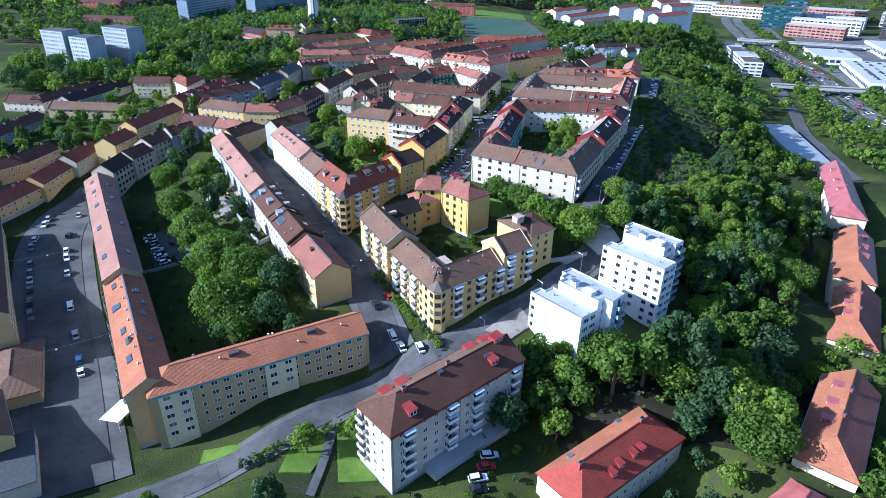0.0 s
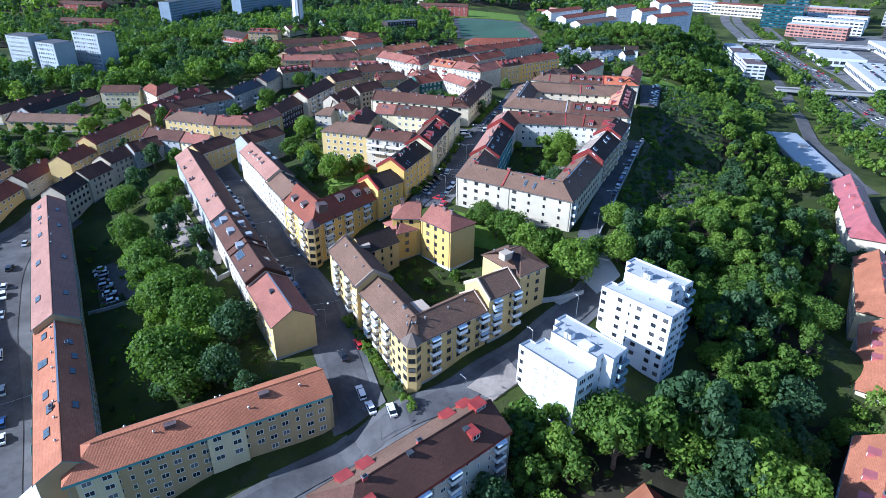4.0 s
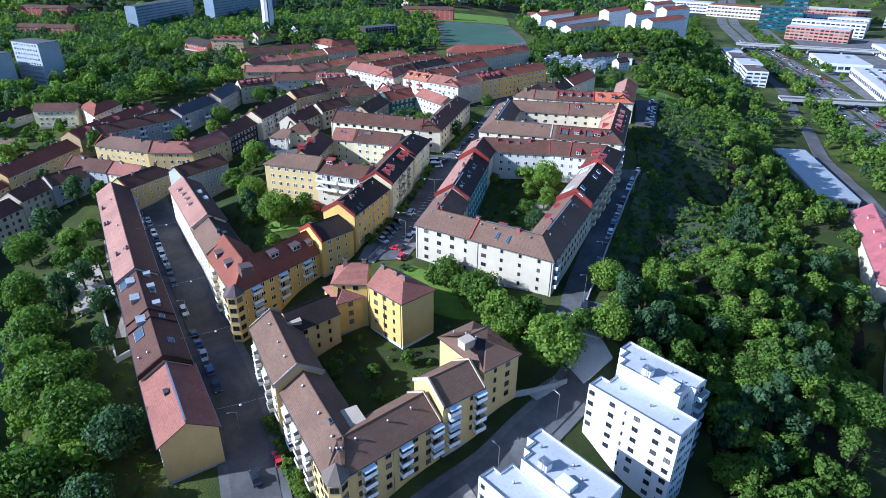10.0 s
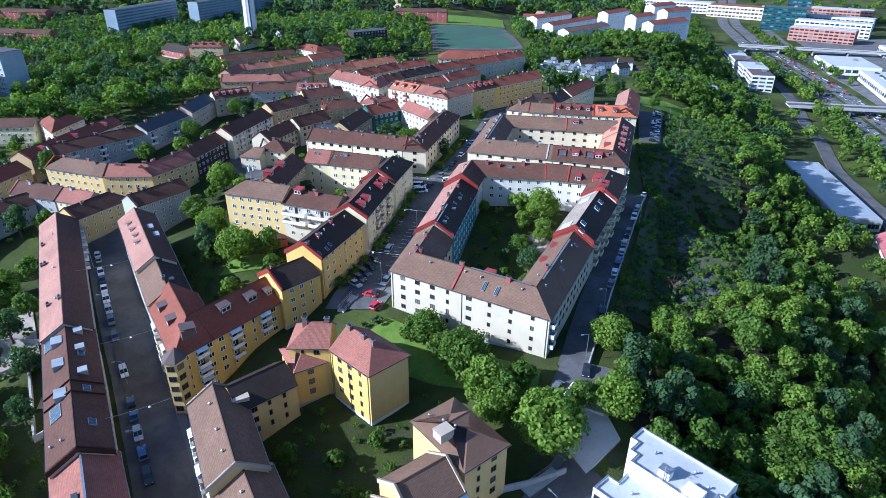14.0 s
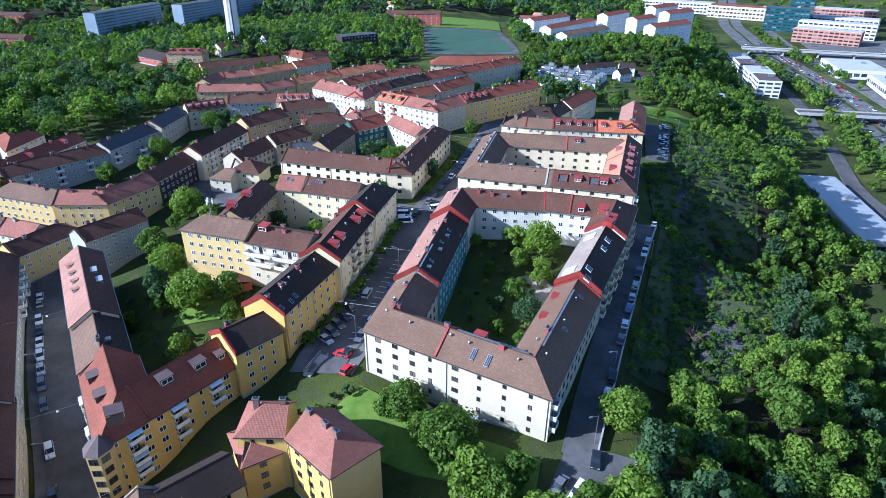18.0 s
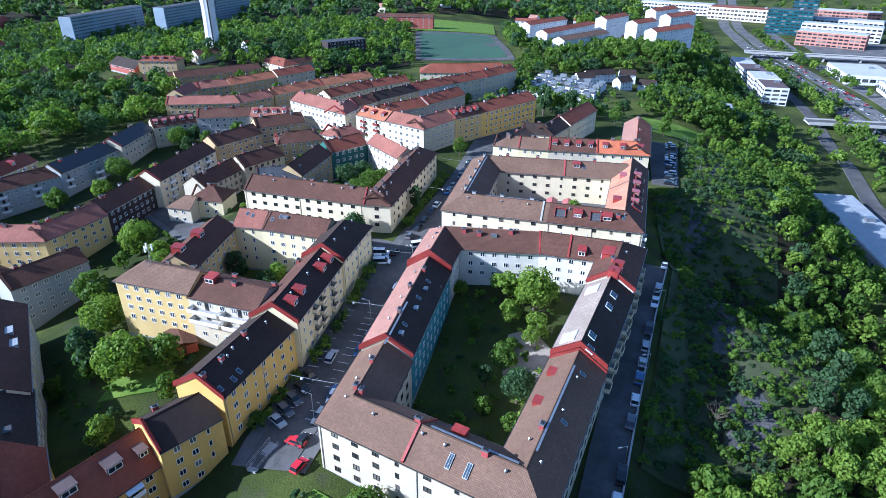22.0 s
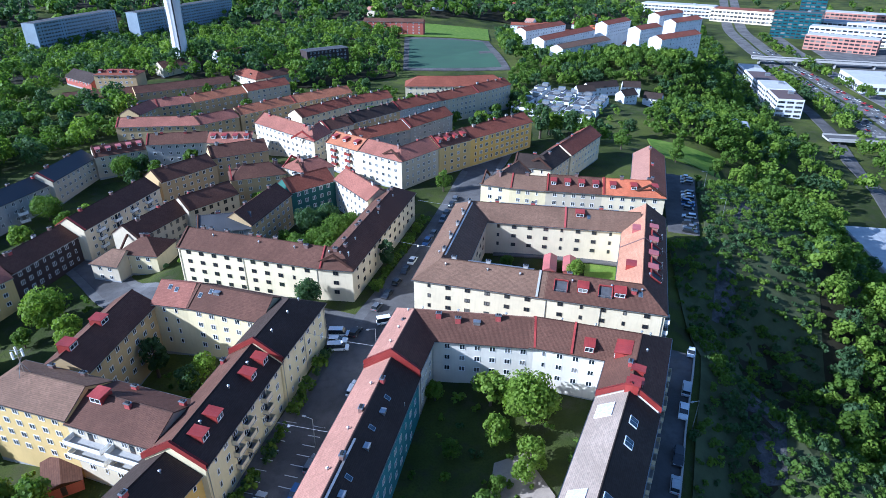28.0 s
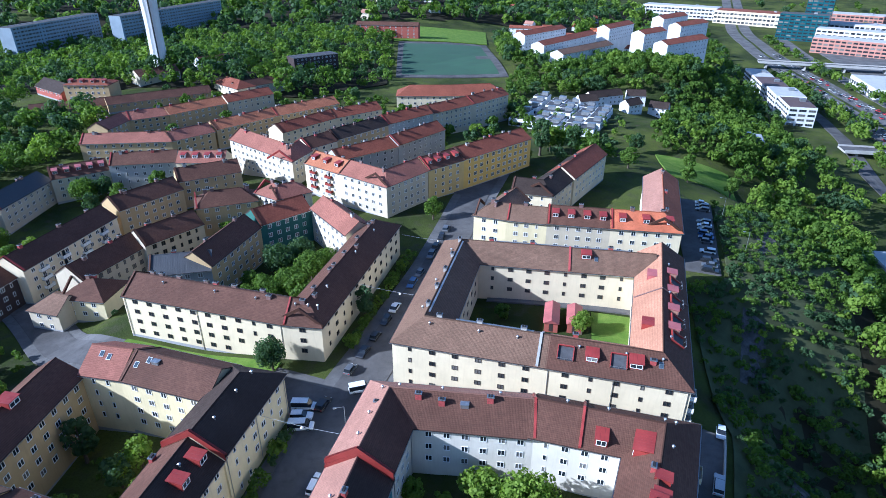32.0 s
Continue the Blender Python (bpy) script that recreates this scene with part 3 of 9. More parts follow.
        # gutters
        for nm, ln in (("gutter", oe), ("gutter", ie)):
            gb = Build(eave or METAL)
            lo_ = 5.5 if eave else 2.2
            for a, b in zip(ln, ln[1:]):
                d = (b - a).normalized()
                out = Vector((d.y, -d.x, 0)) * s * (1 if ln is oe else -1)
                gb.face([a + out * 0.14 - u * 0.5, b + out * 0.14 - u * 0.5, b + out * 0.14 - u * lo_, a + out * 0.14 - u * lo_])
                gb.face([a + out * 0.01 - u * lo_, b + out * 0.01 - u * lo_, b + out * 0.14 - u * lo_, a + out * 0.14 - u * lo_][::-1])
            part(nm, gb.mesh("gutter"), self.top)
        # windows
        self.bay, self.fh, self.floors, self.row0 = bay, fh, floors, row0
        self.frame, self.win = frame or WHITE_PAINT, win
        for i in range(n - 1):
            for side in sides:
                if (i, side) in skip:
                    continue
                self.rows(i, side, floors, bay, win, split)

    def face_line(self, i, side):
        k = 0 if side == "o" else self.aw
        a, b = self.L[i] + self.mit[i] * k, self.L[i + 1] + self.mit[i + 1] * k
        out = -self.nor[i] if side == "o" else self.nor[i]
        return a, b, out

    def rows(self, i, side, floors, bay, win, split, margin=1.4, s0=None, s1=None):
        a, b, out = self.face_line(i, side)
        mid = (a + b) / 2
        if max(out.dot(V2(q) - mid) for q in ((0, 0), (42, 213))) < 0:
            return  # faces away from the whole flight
        ln = (b - a).length
        lo, hi = margin if s0 is None else s0, ln - margin if s1 is None else s1
        k = max(1, int((hi - lo) / bay + 0.5))
        me = window_mesh(win[0], win[1], self.frame, split)
        me2 = window_mesh(win[0] * 0.55, win[1], self.frame, 1)
        away = min((mid - V2((42 * q / 8, 213 * q / 8))).length for q in range(9)) > FAR_OFF
        many = []
        for j in range(k):
            u = lo + (hi - lo) * (j + 0.5) / k
            p = a.lerp(b, u / ln)
            g = gz(p.x, p.y)
            small = self.rng.random() < 0.22
            for r in range(floors):
                z = self.ze - self.row0 - win[1] - r * self.fh
                if z < g + 0.5:
                    break
                m = Matrix.Translation(-self.o) @ at_wall(p.x, p.y, z, out)
                if away:
                    many.append((me2 if small else me, m))
                else:
                    part("window", me2 if small else me, self.top, "", m)
        if many:
            tagged(part("window_rest", joined("window_rest", many), self.top), kind="stuff")

    def spot(self, i, u, f):
        """A point on the roof: segment i, u metres along the outer eave, f from the outer eave (0) over the ridge (0.5) to the inner (1)."""
        a, b = self.L[i] + self.mit[i] * self.aw * f, self.L[i + 1] + self.mit[i + 1] * self.aw * f
        p = self.L[i] + self.dirs[i] * u + self.nor[i] * self.aw * f
        h = self.rh * (1 - abs(2 * f - 1))
        return Vector((p.x, p.y, self.ze + h + 0.1))

    def rot(self, i, f):
        out = -self.nor[i] if f < 0.5 else self.nor[i]
        return math.atan2(out.y, out.x) - math.pi / 2

    def put(self, name, me, i, u, f, tilt=False, label=""):
        p = self.spot(i, u, f) - self.o
        m = Matrix.Translation(p) @ Matrix.Rotation(self.rot(i, f), 4, "Z")
        if tilt:
            m = m @ Matrix.Rotation(-math.atan(self.sl), 4, "X")
        return part(name, me, self.top, label, m)

    def chimneys(self, i, us, f=0.5, mat=None, h=1.5):
        for u in us:
            self.put("chimney", chimney_mesh(mat or BRICK_RED, h), i, u, f)

    def vents(self, i, us, f=0.4):
        for u in us:
            self.put("vent_pipe", vent_mesh(), i, u, f)

    def skylights(self, i, us, f):
        for u in us:
            self.put("roof_window", skylight_mesh(), i, u, f, True)

    def dormers(self, i, us, f=0.14, body=None, roof=None, w=1.9, h=1.35, deep=2.6):
        for u in us:
            m = Matrix.Translation(self.spot(i, u, f) - self.o) @ Matrix.Rotation(self.rot(i, f), 4, "Z")
            dormer(self.top, m, body or S_RED, roof or S_RED, w, h, deep)

    def balconies(self, i, side, us, floors=None, w=3.0, d=1.3, panel=None, awning=None, drop=0.0):
        a, b, out = self.face_line(i, side)
        for u in us:
            p = a + (b - a).normalized() * u
            g = gz(p.x, p.y)
            for r in range(floors or self.floors):
                z = self.ze - self.row0 - 2.15 - r * self.fh - drop
                if z < g + 1.2:
                    break
                aw = awning if awning is not None and self.rng.random() < (1.0 if r == 0 else 0.35) else None
                balcony(self.top, Matrix.Translation(-self.o) @ at_wall(p.x, p.y, z, out), w, d, panel, aw)

    def parapet(self, end, mat=None, h=0.55, t=0.45):
        """A fire wall that rises over the roof at the first (0) or last (1) corner."""
        i = 0 if end == 0 else len(self.L) - 1
        k = 0 if end == 0 else -1
        d = self.dirs[k] * (1 if end == 1 else -1)
        b = Build(mat or S_RED)
        a, r, c = self.oe[i] + Vector((0, 0, 0.1)), self.rd[i] + Vector((0, 0, 0.1)), self.ie[i] + Vector((0, 0, 0.1))
        d3 = Vector((d.x, d.y, 0))
        up = Vector((0, 0, h))
        dn = Vector((0, 0, -0.7))
        for p, q in ((a, r), (r, c)):
            p0, q0, p1, q1 = p + d3 * 0.05, q + d3 * 0.05, p - d3 * t, q - d3 * t
            ln = (p - q).length
            b.face([p0 + up, q0 + up, q1 + up, p1 + up], 0, [(0, 0), (ln, 0), (ln, t), (0, t)])
            b.face([p1 + up, q1 + up, q0 + up, p0 + up])
            b.face([p0 + dn, q0 + dn, q0 + up, p0 + up])
            b.face([p1 + up, q1 + up, q1 + dn, p1 + dn])
        part("fire_wall", b.mesh("fire_wall"), self.top, "red sheet-covered fire wall")

    def pipes(self, i, side, us):
        a, b, out = self.face_line(i, side)
        for u in us:
            p = a + (b - a).normalized() * u + out * 0.1
            t = Build(METAL)
            t.tube(Vector((p.x, p.y, max(self.zb + 1, gz(p.x, p.y)))) - self.o, Vector((p.x, p.y, self.ze - 0.1)) - self.o, 0.07, 0.07, 6)
            part("downpipe", t.mesh("downpipe"), self.top)

    def seam(self, i, u, mat=None, h=0.5, t=0.4, label="red sheet-covered fire wall"):
        """A fire wall across the roof, u metres along segment i."""
        d3 = Vector((self.dirs[i].x, self.dirs[i].y, 0)) * (t / 2)
        up, dn = Vector((0, 0, h)), Vector((0, 0, -0.5))
        b = Build(mat or S_RED)
        a, r, c = (self.spot(i, u, f) - self.o for f in (-0.03, 0.5, 1.03))
        for p, q in ((a, r), (r, c)):
            p0, q0, p1, q1 = p + d3, q + d3, p - d3, q - d3
            ln = (p - q).length
            b.face([p0 + up, q0 + up, q1 + up, p1 + up], 0, [(0, 0), (ln, 0), (ln, t), (0, t)])
            b.face([p0 + dn, q0 + dn, q0 + up, p0 + up])
            b.face([p1 + up, q1 + up, q1 + dn, p1 + dn])
        for p, s_ in ((a, 1), (c, -1)):
            b.face([p + d3 + up, p - d3 + up, p - d3 + dn, p + d3 + dn][::s_])
        part("fire_wall", b.mesh("fire_wall"), self.top, label)

    def walkway(self, i, u0, u1, f=0.46):
        """A snow guard or roof walkway along the ridge."""
        a, c = self.spot(i, u0, f) - self.o, self.spot(i, u1, f) - self.o
        b = Build(METAL)
        d = (c - a).normalized()
        n = Vector((-d.y, d.x, 0)) * 0.2
        up = Vector((0, 0, 0.34))
        lo = Vector((0, 0, 0.26))
        b.face([a - n + up, c - n + up, c + n + up, a + n + up])
        b.face([a + n + lo, c + n + lo, c - n + lo, a - n + lo])
        for s_ in (1, -1):
            e = n * s_
            b.face([a + e + lo, c + e + lo, c + e + up, a + e + up][::s_])
        for k in range(int((c - a).length / 2.5) + 1):
            q = a + d * (k * 2.5)
            b.tube(q - up * 0.3, q + lo, 0.03, 0.03, 4)
        part("roof_walkway", b.mesh("roof_walkway"), self.top)

    def boxes(self, i, us, f, mat, sx=1.6, sy=1.2, h=0.6, name="roof_hatch", label=""):
        """Low boxes that stand upright out of the roof."""
        key = ("bx", mat.name, sx, sy, h, name)
        if key not in _small:
            b = Build(mat, METAL)
            b.box(-sx / 2, -sy / 2, -1.2, sx / 2, sy / 2, h)
            b.box(-sx / 2 - 0.08, -sy / 2 - 0.08, h + 0.003, sx / 2 + 0.08, sy / 2 + 0.08, h + 0.09)
            _small[key] = b.mesh(name)
        for u in us:
            self.put(name, _small[key], i, u, f, False, label)

    def recesses(self, i, us, f, w=2.2, deep=1.5, body=None, pane=None):
        """Attic windows: a raised slanted frame with a large pane."""
        key = ("rc", w, deep, (body or METAL).name, (pane or SKYGLASS).name)
        if key not in _small:
            b = Build(body or METAL)
            b.box(-w / 2, -deep / 2, -0.05, w / 2, deep / 2, 0.22)
            c = Build(pane or SKYGLASS)
            k = max(2, int(w / 1.1))
            c.box(0, -deep / 2 + 0.12, 0.223, (w - 0.1) / k - 0.1, deep / 2 - 0.12, 0.25)
            _small[key] = (b.mesh("attic_window"), c.mesh("pane"), k)
        fr, pn, k = _small[key]
        for u in us:
            ob = self.put("attic_window", fr, i, u, f, True)
            for j in range(k):
                part("pane", pn, ob, "", Matrix.Translation((-w / 2 + 0.1 + (w - 0.1) / k * j, 0, 0)))

    def terraces(self, i, us, f, w=3.0, deep=2.8):
        """Roof terraces let into the slope: a red sheet rim, a dark floor and a rail at the eaves side."""
        key = ("tr", w, deep)
        if key not in _small:
            b = Build(S_RED, FELT)
            for x0, x1, y0, y1, h in ((-w / 2, -w / 2 + 0.18, -deep / 2, deep / 2, 0.45), (w / 2 - 0.18, w / 2, -deep / 2, deep / 2, 0.45), (-w / 2 + 0.181, w / 2 - 0.181, -deep / 2, -deep / 2 + 0.2, 0.55)):
                b.box(x0, y0, -0.05, x1, y1, h)
            b.box(-w / 2 + 0.181, -deep / 2 + 0.201, -0.05, w / 2 - 0.181, deep / 2, 0.06, 1)
            c = Build(METAL)
            for x in (-w / 2 + 0.1, 0, w / 2 - 0.1):
                c.tube((x, deep / 2, 0), (x, deep / 2, 0.95), 0.03, 0.03, 4)
            c.tube((-w / 2, deep / 2, 0.95), (w / 2, deep / 2, 0.95), 0.03, 0.03, 4)
            _small[key] = (b.mesh("roof_terrace"), c.mesh("rail"))
        for u in us:
            ob = self.put("roof_terrace", _small[key][0], i, u, f, True, "roof terrace with a red sheet rim")
            part("rail", _small[key][1], ob)

    def oriel(self, i, side, u, w, d, wall, floors, top=0.3, win=(1.9, 1.35)):
        """A shallow bay that stands out from the wall, with its own windows."""
        a, b, out = self.face_line(i, side)
        p = a + (b - a).normalized() * u
        z0 = gz(p.x, p.y) - 0.5
        q = Build(wall)
        q.box(-w / 2, -0.2, 0, w / 2, d, self.ze - top - z0)
        ob = part("bay", q.mesh("bay"), self.top, "", Matrix.Translation(-self.o) @ at_wall(p.x, p.y, z0, out))
        me = window_mesh(win[0], win[1], self.frame, 2)
        for r in range(floors):
            z = self.ze - self.row0 - win[1] - r * self.fh - z0
            if z < 1.0:
                break
            for x in (-w * 0.25, w * 0.25) if w > 5 else (0,):
                part("window", me, ob, "", pose(x, d, z))


def corner_bay(house, x, y, out, w, d, wall, roof, floors):
    """A five-sided bay at a house corner with wide windows on each floor and a pointed cap."""
    z0 = gz(x, y) - 0.6
    h = house.ze - z0 + 0.1
    ring = [(w / 2, -1.2), (w / 2, 0.3), (w / 4, d), (-w / 4, d), (-w / 2, 0.3), (-w / 2, -1.2)]
    b = Build(wall, roof)
    for p, q in zip(ring, ring[1:]):
        b.face([(*p, 0), (*q, 0), (*q, h), (*p, h)])
    apex = (0, -1.2, h + 2.0)
    wide = [(px * 1.12, py * 1.1 + (0.1 if py > 0 else 0)) for px, py in ring]
    for p, q in zip(wide, wide[1:]):
        b.face([(*p, h), (*q, h), apex], 1)
        b.face([(*q, h), (*p, h), (0, -1.2, h - 0.05)], 1)
    ob = part("bay", b.mesh("bay"), house.top, "", Matrix.Translation(-house.o) @ at_wall(x, y, z0, out))
    me = window_mesh(1.7, 1.45, DARK_PAINT, 2)
    for r in range(floors):
        z = h - 2.2 - r * house.fh
        if z < 1.2:
            break
        for p, q in zip(ring[1:], ring[2:5]):
            c, e = Vector(((p[0] + q[0]) / 2, (p[1] + q[1]) / 2)), Vector((q[1] - p[1], p[0] - q[0])).normalized()
            if e.dot(c) < 0:
                e = -e
            part("window", me, ob, "", at_wall(c.x, c.y, z, e))


# ---- the white block round the garden ----
wb = "white block round the garden"
k1 = House("apartment_house", "white rendered corner house with a brown tiled roof", [(16.6, 250.2), (10.8, 230.0), (47.9, 207.6), (65.5, 243.0)], 10.8, 12.2, W_WHITE, R_BROWN, 3.6, "gg", 4, 2.8, 3.2, "oi", win=(1.25, 1.3), frame=DARK_PAINT, skip=[(1, "o")], group=wb, seed=3)
k1.rows(1, "o", 4, 4.9, (1.35, 1.2), 2, 1.4, 1.5, 19)
k1.rows(1, "o", 4, 5.6, (1.5, 1.1), 2, 1.4, 20, 42)
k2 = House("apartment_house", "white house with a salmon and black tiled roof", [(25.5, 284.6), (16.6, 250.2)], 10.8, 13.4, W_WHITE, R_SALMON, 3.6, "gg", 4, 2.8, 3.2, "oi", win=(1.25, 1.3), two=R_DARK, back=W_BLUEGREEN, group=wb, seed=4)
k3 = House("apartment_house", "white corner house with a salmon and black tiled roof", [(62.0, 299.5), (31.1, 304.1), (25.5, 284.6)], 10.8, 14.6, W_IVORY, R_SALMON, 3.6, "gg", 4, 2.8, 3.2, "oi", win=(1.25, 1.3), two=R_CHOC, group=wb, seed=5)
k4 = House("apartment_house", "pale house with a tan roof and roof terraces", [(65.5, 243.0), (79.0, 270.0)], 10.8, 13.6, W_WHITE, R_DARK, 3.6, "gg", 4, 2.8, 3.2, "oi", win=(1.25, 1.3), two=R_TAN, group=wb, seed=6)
k5 = House("apartment_house", "white corner house with a red-brown tiled roof", [(79.0, 270.0), (88.5, 291.0), (62.0, 299.5)], 10.8, 14.8, W_IVORY, R_CHOC, 3.6, "gg", 4, 2.8, 3.2, "oi", win=(1.25, 1.3), group=wb, seed=7)
# ---- the cream block with the open yard ----
cb = "cream block with the open yard"
l1 = House("apartment_house", "cream three-sided house with a brown tiled roof", [(99.7, 350.2), (46.9, 360.4), (34.5, 314.9), (64.5, 306.0)], 11.0, 16.0, W_CREAM, R_BROWN, 3.5, "gg", 4, 2.8, 4.6, "oi", win=(1.3, 1.05), frame=DARK_PAINT, group=cb, seed=11)
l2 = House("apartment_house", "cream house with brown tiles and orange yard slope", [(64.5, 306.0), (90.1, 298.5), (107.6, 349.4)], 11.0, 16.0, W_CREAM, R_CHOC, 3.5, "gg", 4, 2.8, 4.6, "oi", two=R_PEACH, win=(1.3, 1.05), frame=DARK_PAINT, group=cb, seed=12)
# ---- block behind with the orange roof ----
m1 = House("apartment_house", "pale yellow corner house with a brown tiled roof", [(66.6, 393.8), (55.8, 377.6), (65.0, 373.9), (76.4, 370.9)], 9.0, 16.0, W_PALE, R_BROWN, 3.0, "gg", 4, 2.8, 3.2, "oi", group="block with the orange roof", seed=15)
m2 = House("apartment_house", "white house with a brown roof and red dormers", [(76.4, 370.9), (93.9, 367.3)], 10.5, 16.2, W_WHITE, R_CHOC, 3.4, "gg", 4, 2.8, 3.2, "oi", group="block with the orange roof", seed=16)
m3 = House("apartment_house", "pale house with a bright orange tiled roof", [(93.9, 367.3), (113.0, 363.7), (126.7, 404.8)], 10.5, 16.2, W_CREAM, R_BRIGHT, 3.4, "gg", 4, 2.8, 3.2, "oi", two=R_SALMON, group="block with the orange roof", seed=17)
m4 = House("apartment_house", "pale house with a black sheet roof", [(69.8, 400.7), (82.8, 396.3), (104.8, 429.0)], 10.0, 14.0, W_CREAM, R_DARK, 3.2, "gg", 4, 2.8, 3.2, "oi", group="block with the orange roof", seed=18)
m5 = House("apartment_house", "cream house with a dark red roof", [(93.4, 410.9), (111.6, 437.2)], 10.0, 14.5, W_CREAM, R_RED, 3.2, "gg", 4, 2.8, 3.2, "oi", group="block with the orange roof", seed=19)
# ---- the red corner and the houses up the main street ----
ms = "houses along the main street"
i1 = House("apartment_house", "golden yellow corner house with a bright red tiled roof", [(-51.2, 226.8), (-36.5, 204.2), (-17.9, 229.2)], 11.5, 3.5, W_GOLD, R_RED, 5.0, "gg", 5, 2.8, 3.1, "oi", win=(1.5, 1.35), group=ms, seed=21)
# darker inner slopes here paint in the shade of the east side
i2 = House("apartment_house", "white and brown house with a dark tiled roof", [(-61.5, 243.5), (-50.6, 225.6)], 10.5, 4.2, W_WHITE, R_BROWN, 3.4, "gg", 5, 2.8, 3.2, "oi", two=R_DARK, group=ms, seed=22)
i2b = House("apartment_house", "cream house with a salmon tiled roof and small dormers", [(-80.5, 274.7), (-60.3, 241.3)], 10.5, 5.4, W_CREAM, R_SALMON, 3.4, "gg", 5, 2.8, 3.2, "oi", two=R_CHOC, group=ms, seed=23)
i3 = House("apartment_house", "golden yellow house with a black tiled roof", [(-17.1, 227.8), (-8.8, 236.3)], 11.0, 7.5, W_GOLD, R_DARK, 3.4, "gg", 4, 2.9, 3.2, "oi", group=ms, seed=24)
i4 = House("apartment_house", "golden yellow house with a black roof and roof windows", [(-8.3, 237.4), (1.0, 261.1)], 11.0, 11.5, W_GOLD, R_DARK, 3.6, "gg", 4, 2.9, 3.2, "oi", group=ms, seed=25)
# black street slope, browner yard slope: one tile's shade and sun coloured in
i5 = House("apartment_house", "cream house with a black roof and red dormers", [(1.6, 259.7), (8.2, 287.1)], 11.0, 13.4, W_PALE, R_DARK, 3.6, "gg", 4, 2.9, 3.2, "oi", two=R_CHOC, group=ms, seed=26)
i6 = House("apartment_house", "cream corner house with a black tiled roof", [(8.4, 286.2), (13.9, 306.9)], 11.0, 14.4, W_PALE, R_DARK, 3.6, "gh", 4, 2.9, 3.2, "oi", group=ms, seed=27)
j1 = House("apartment_house", "cream yard house with a brown tiled roof", [(-17.4, 306.7), (1.2, 300.3)], 10.5, 13.8, W_PALE, R_CHOC, 3.2, "gg", 4, 2.8, 3.2, "oi", group=ms, seed=28)
j1a = House("apartment_house", "cream yard house with a salmon tiled roof", [(-26.1, 308.6), (-17.4, 306.7)], 10.5, 13.8, W_PALE, R_ROSE, 3.2, "gg", 4, 2.8, 3.2, "oi", group=ms, seed=33)
j2 = House("apartment_house", "ochre yard house with a red-brown roof and dormers", [(-29.0, 284.4), (-25.6, 309.4)], 10.0, 13.2, W_OCHRE, R_CHOC, 3.2, "gg", 4, 2.8, 3.0, "oi", group=ms, seed=29)
j3 = House("apartment_house", "yellow house with a salmon tiled roof", [(-45.4, 276.6), (-25.5, 270.0)], 10.5, 14.4, W_YELLOW, R_BROWN, 3.0, "hg", 4, 2.8, 3.2, "oi", group=ms, seed=30)
j4 = House("apartment_house", "white terraced house with a brown roof and red dormers", [(-25.8, 270.1), (-8.3, 263.8)], 11.5, 13.6, W_WHITE, R_CHOC, 2.6, "gg", 4, 2.8, 3.2, "oi", group=ms, seed=31)
# ---- yellow brown block with balconies ----
fb = "yellow block with balconies"
f1 = House("apartment_house", "pale yellow house with a brown tiled roof and balconies", [(-28.7, 191.4), (-17.6, 169.8)], 10.5, 1.8, W_YELLOW, R_BROWN, 3.6, "gg", 5, 2.75, 3.4, "oi", frame=DARK_PAINT, group=fb, seed=41)
f2 = House("apartment_house", "pale yellow corner house with a brown tiled roof and balconies", [(-17.7, 172.0), (-3.1, 146.9), (0.4, 147.1), (17.9, 161.7)], 10.5, -0.2, W_YELLOW, R_BROWN, 3.6, "gg", 5, 2.75, 3.4, "oi", frame=DARK_PAINT, group=fb, seed=42)
f3 = House("apartment_house", "pale yellow house with a brown tiled roof and awnings", [(18.5, 162.0), (27.3, 168.4)], 10.5, 3.0, W_YELLOW, R_BROWN, 3.6, "gg", 5, 2.75, 3.4, "oi", frame=DARK_PAINT, group=fb, seed=43)
f4 = House("apartment_house", "pale yellow end house with a hipped brown roof", [(27.4, 170.5), (35.5, 176.8)], 15.5, 5.4, W_YELLOW, R_BROWN, 3.8, "hh", 5, 2.75, 3.4, "oi", frame=DARK_PAINT, group=fb, seed=44)
f5 = House("apartment_house", "yellow yard house with a black tiled roof", [(-17.7, 189.3), (-7.8, 197.9)], 9.5, 2.0, W_YELLOW, R_DARK, 3.2, "gg", 5, 2.75, 3.4, "oi", frame=DARK_PAINT, group=fb, seed=45)
g1 = House("apartment_house", "bright yellow tower house with a red-brown hipped roof", [(-0.9, 203.1), (8.5, 194.1)], 10.4, 7.4, W_GOLD, R_ROSE, 3.6, "gh", 5, 2.75, 3.1, "oi", frame=DARK_PAINT, group=fb, gable_wall=W_YELLOW, plinth=W_BRIGHT, skew=(16.3, 201.0), seed=46)
g3 = House("apartment_house", "golden yellow house end with a hipped red-brown roof", [(-10.2, 203.8), (-1.2, 203.6)], 9.0, 7.4, W_GOLD, R_ROSE, 3.6, "hg", 5, 2.75, 3.1, "o", frame=DARK_PAINT, group=fb, seed=48)
g2 = House("apartment_house", "bright yellow house with a red-brown hipped roof", [(-8.5, 200.0), (-2.3, 203.6)], 9.5, 3.6, W_GOLD, R_ROSE, 3.4, "hh", 4, 2.75, 3.1, "oi", frame=DARK_PAINT, group=fb, seed=47)
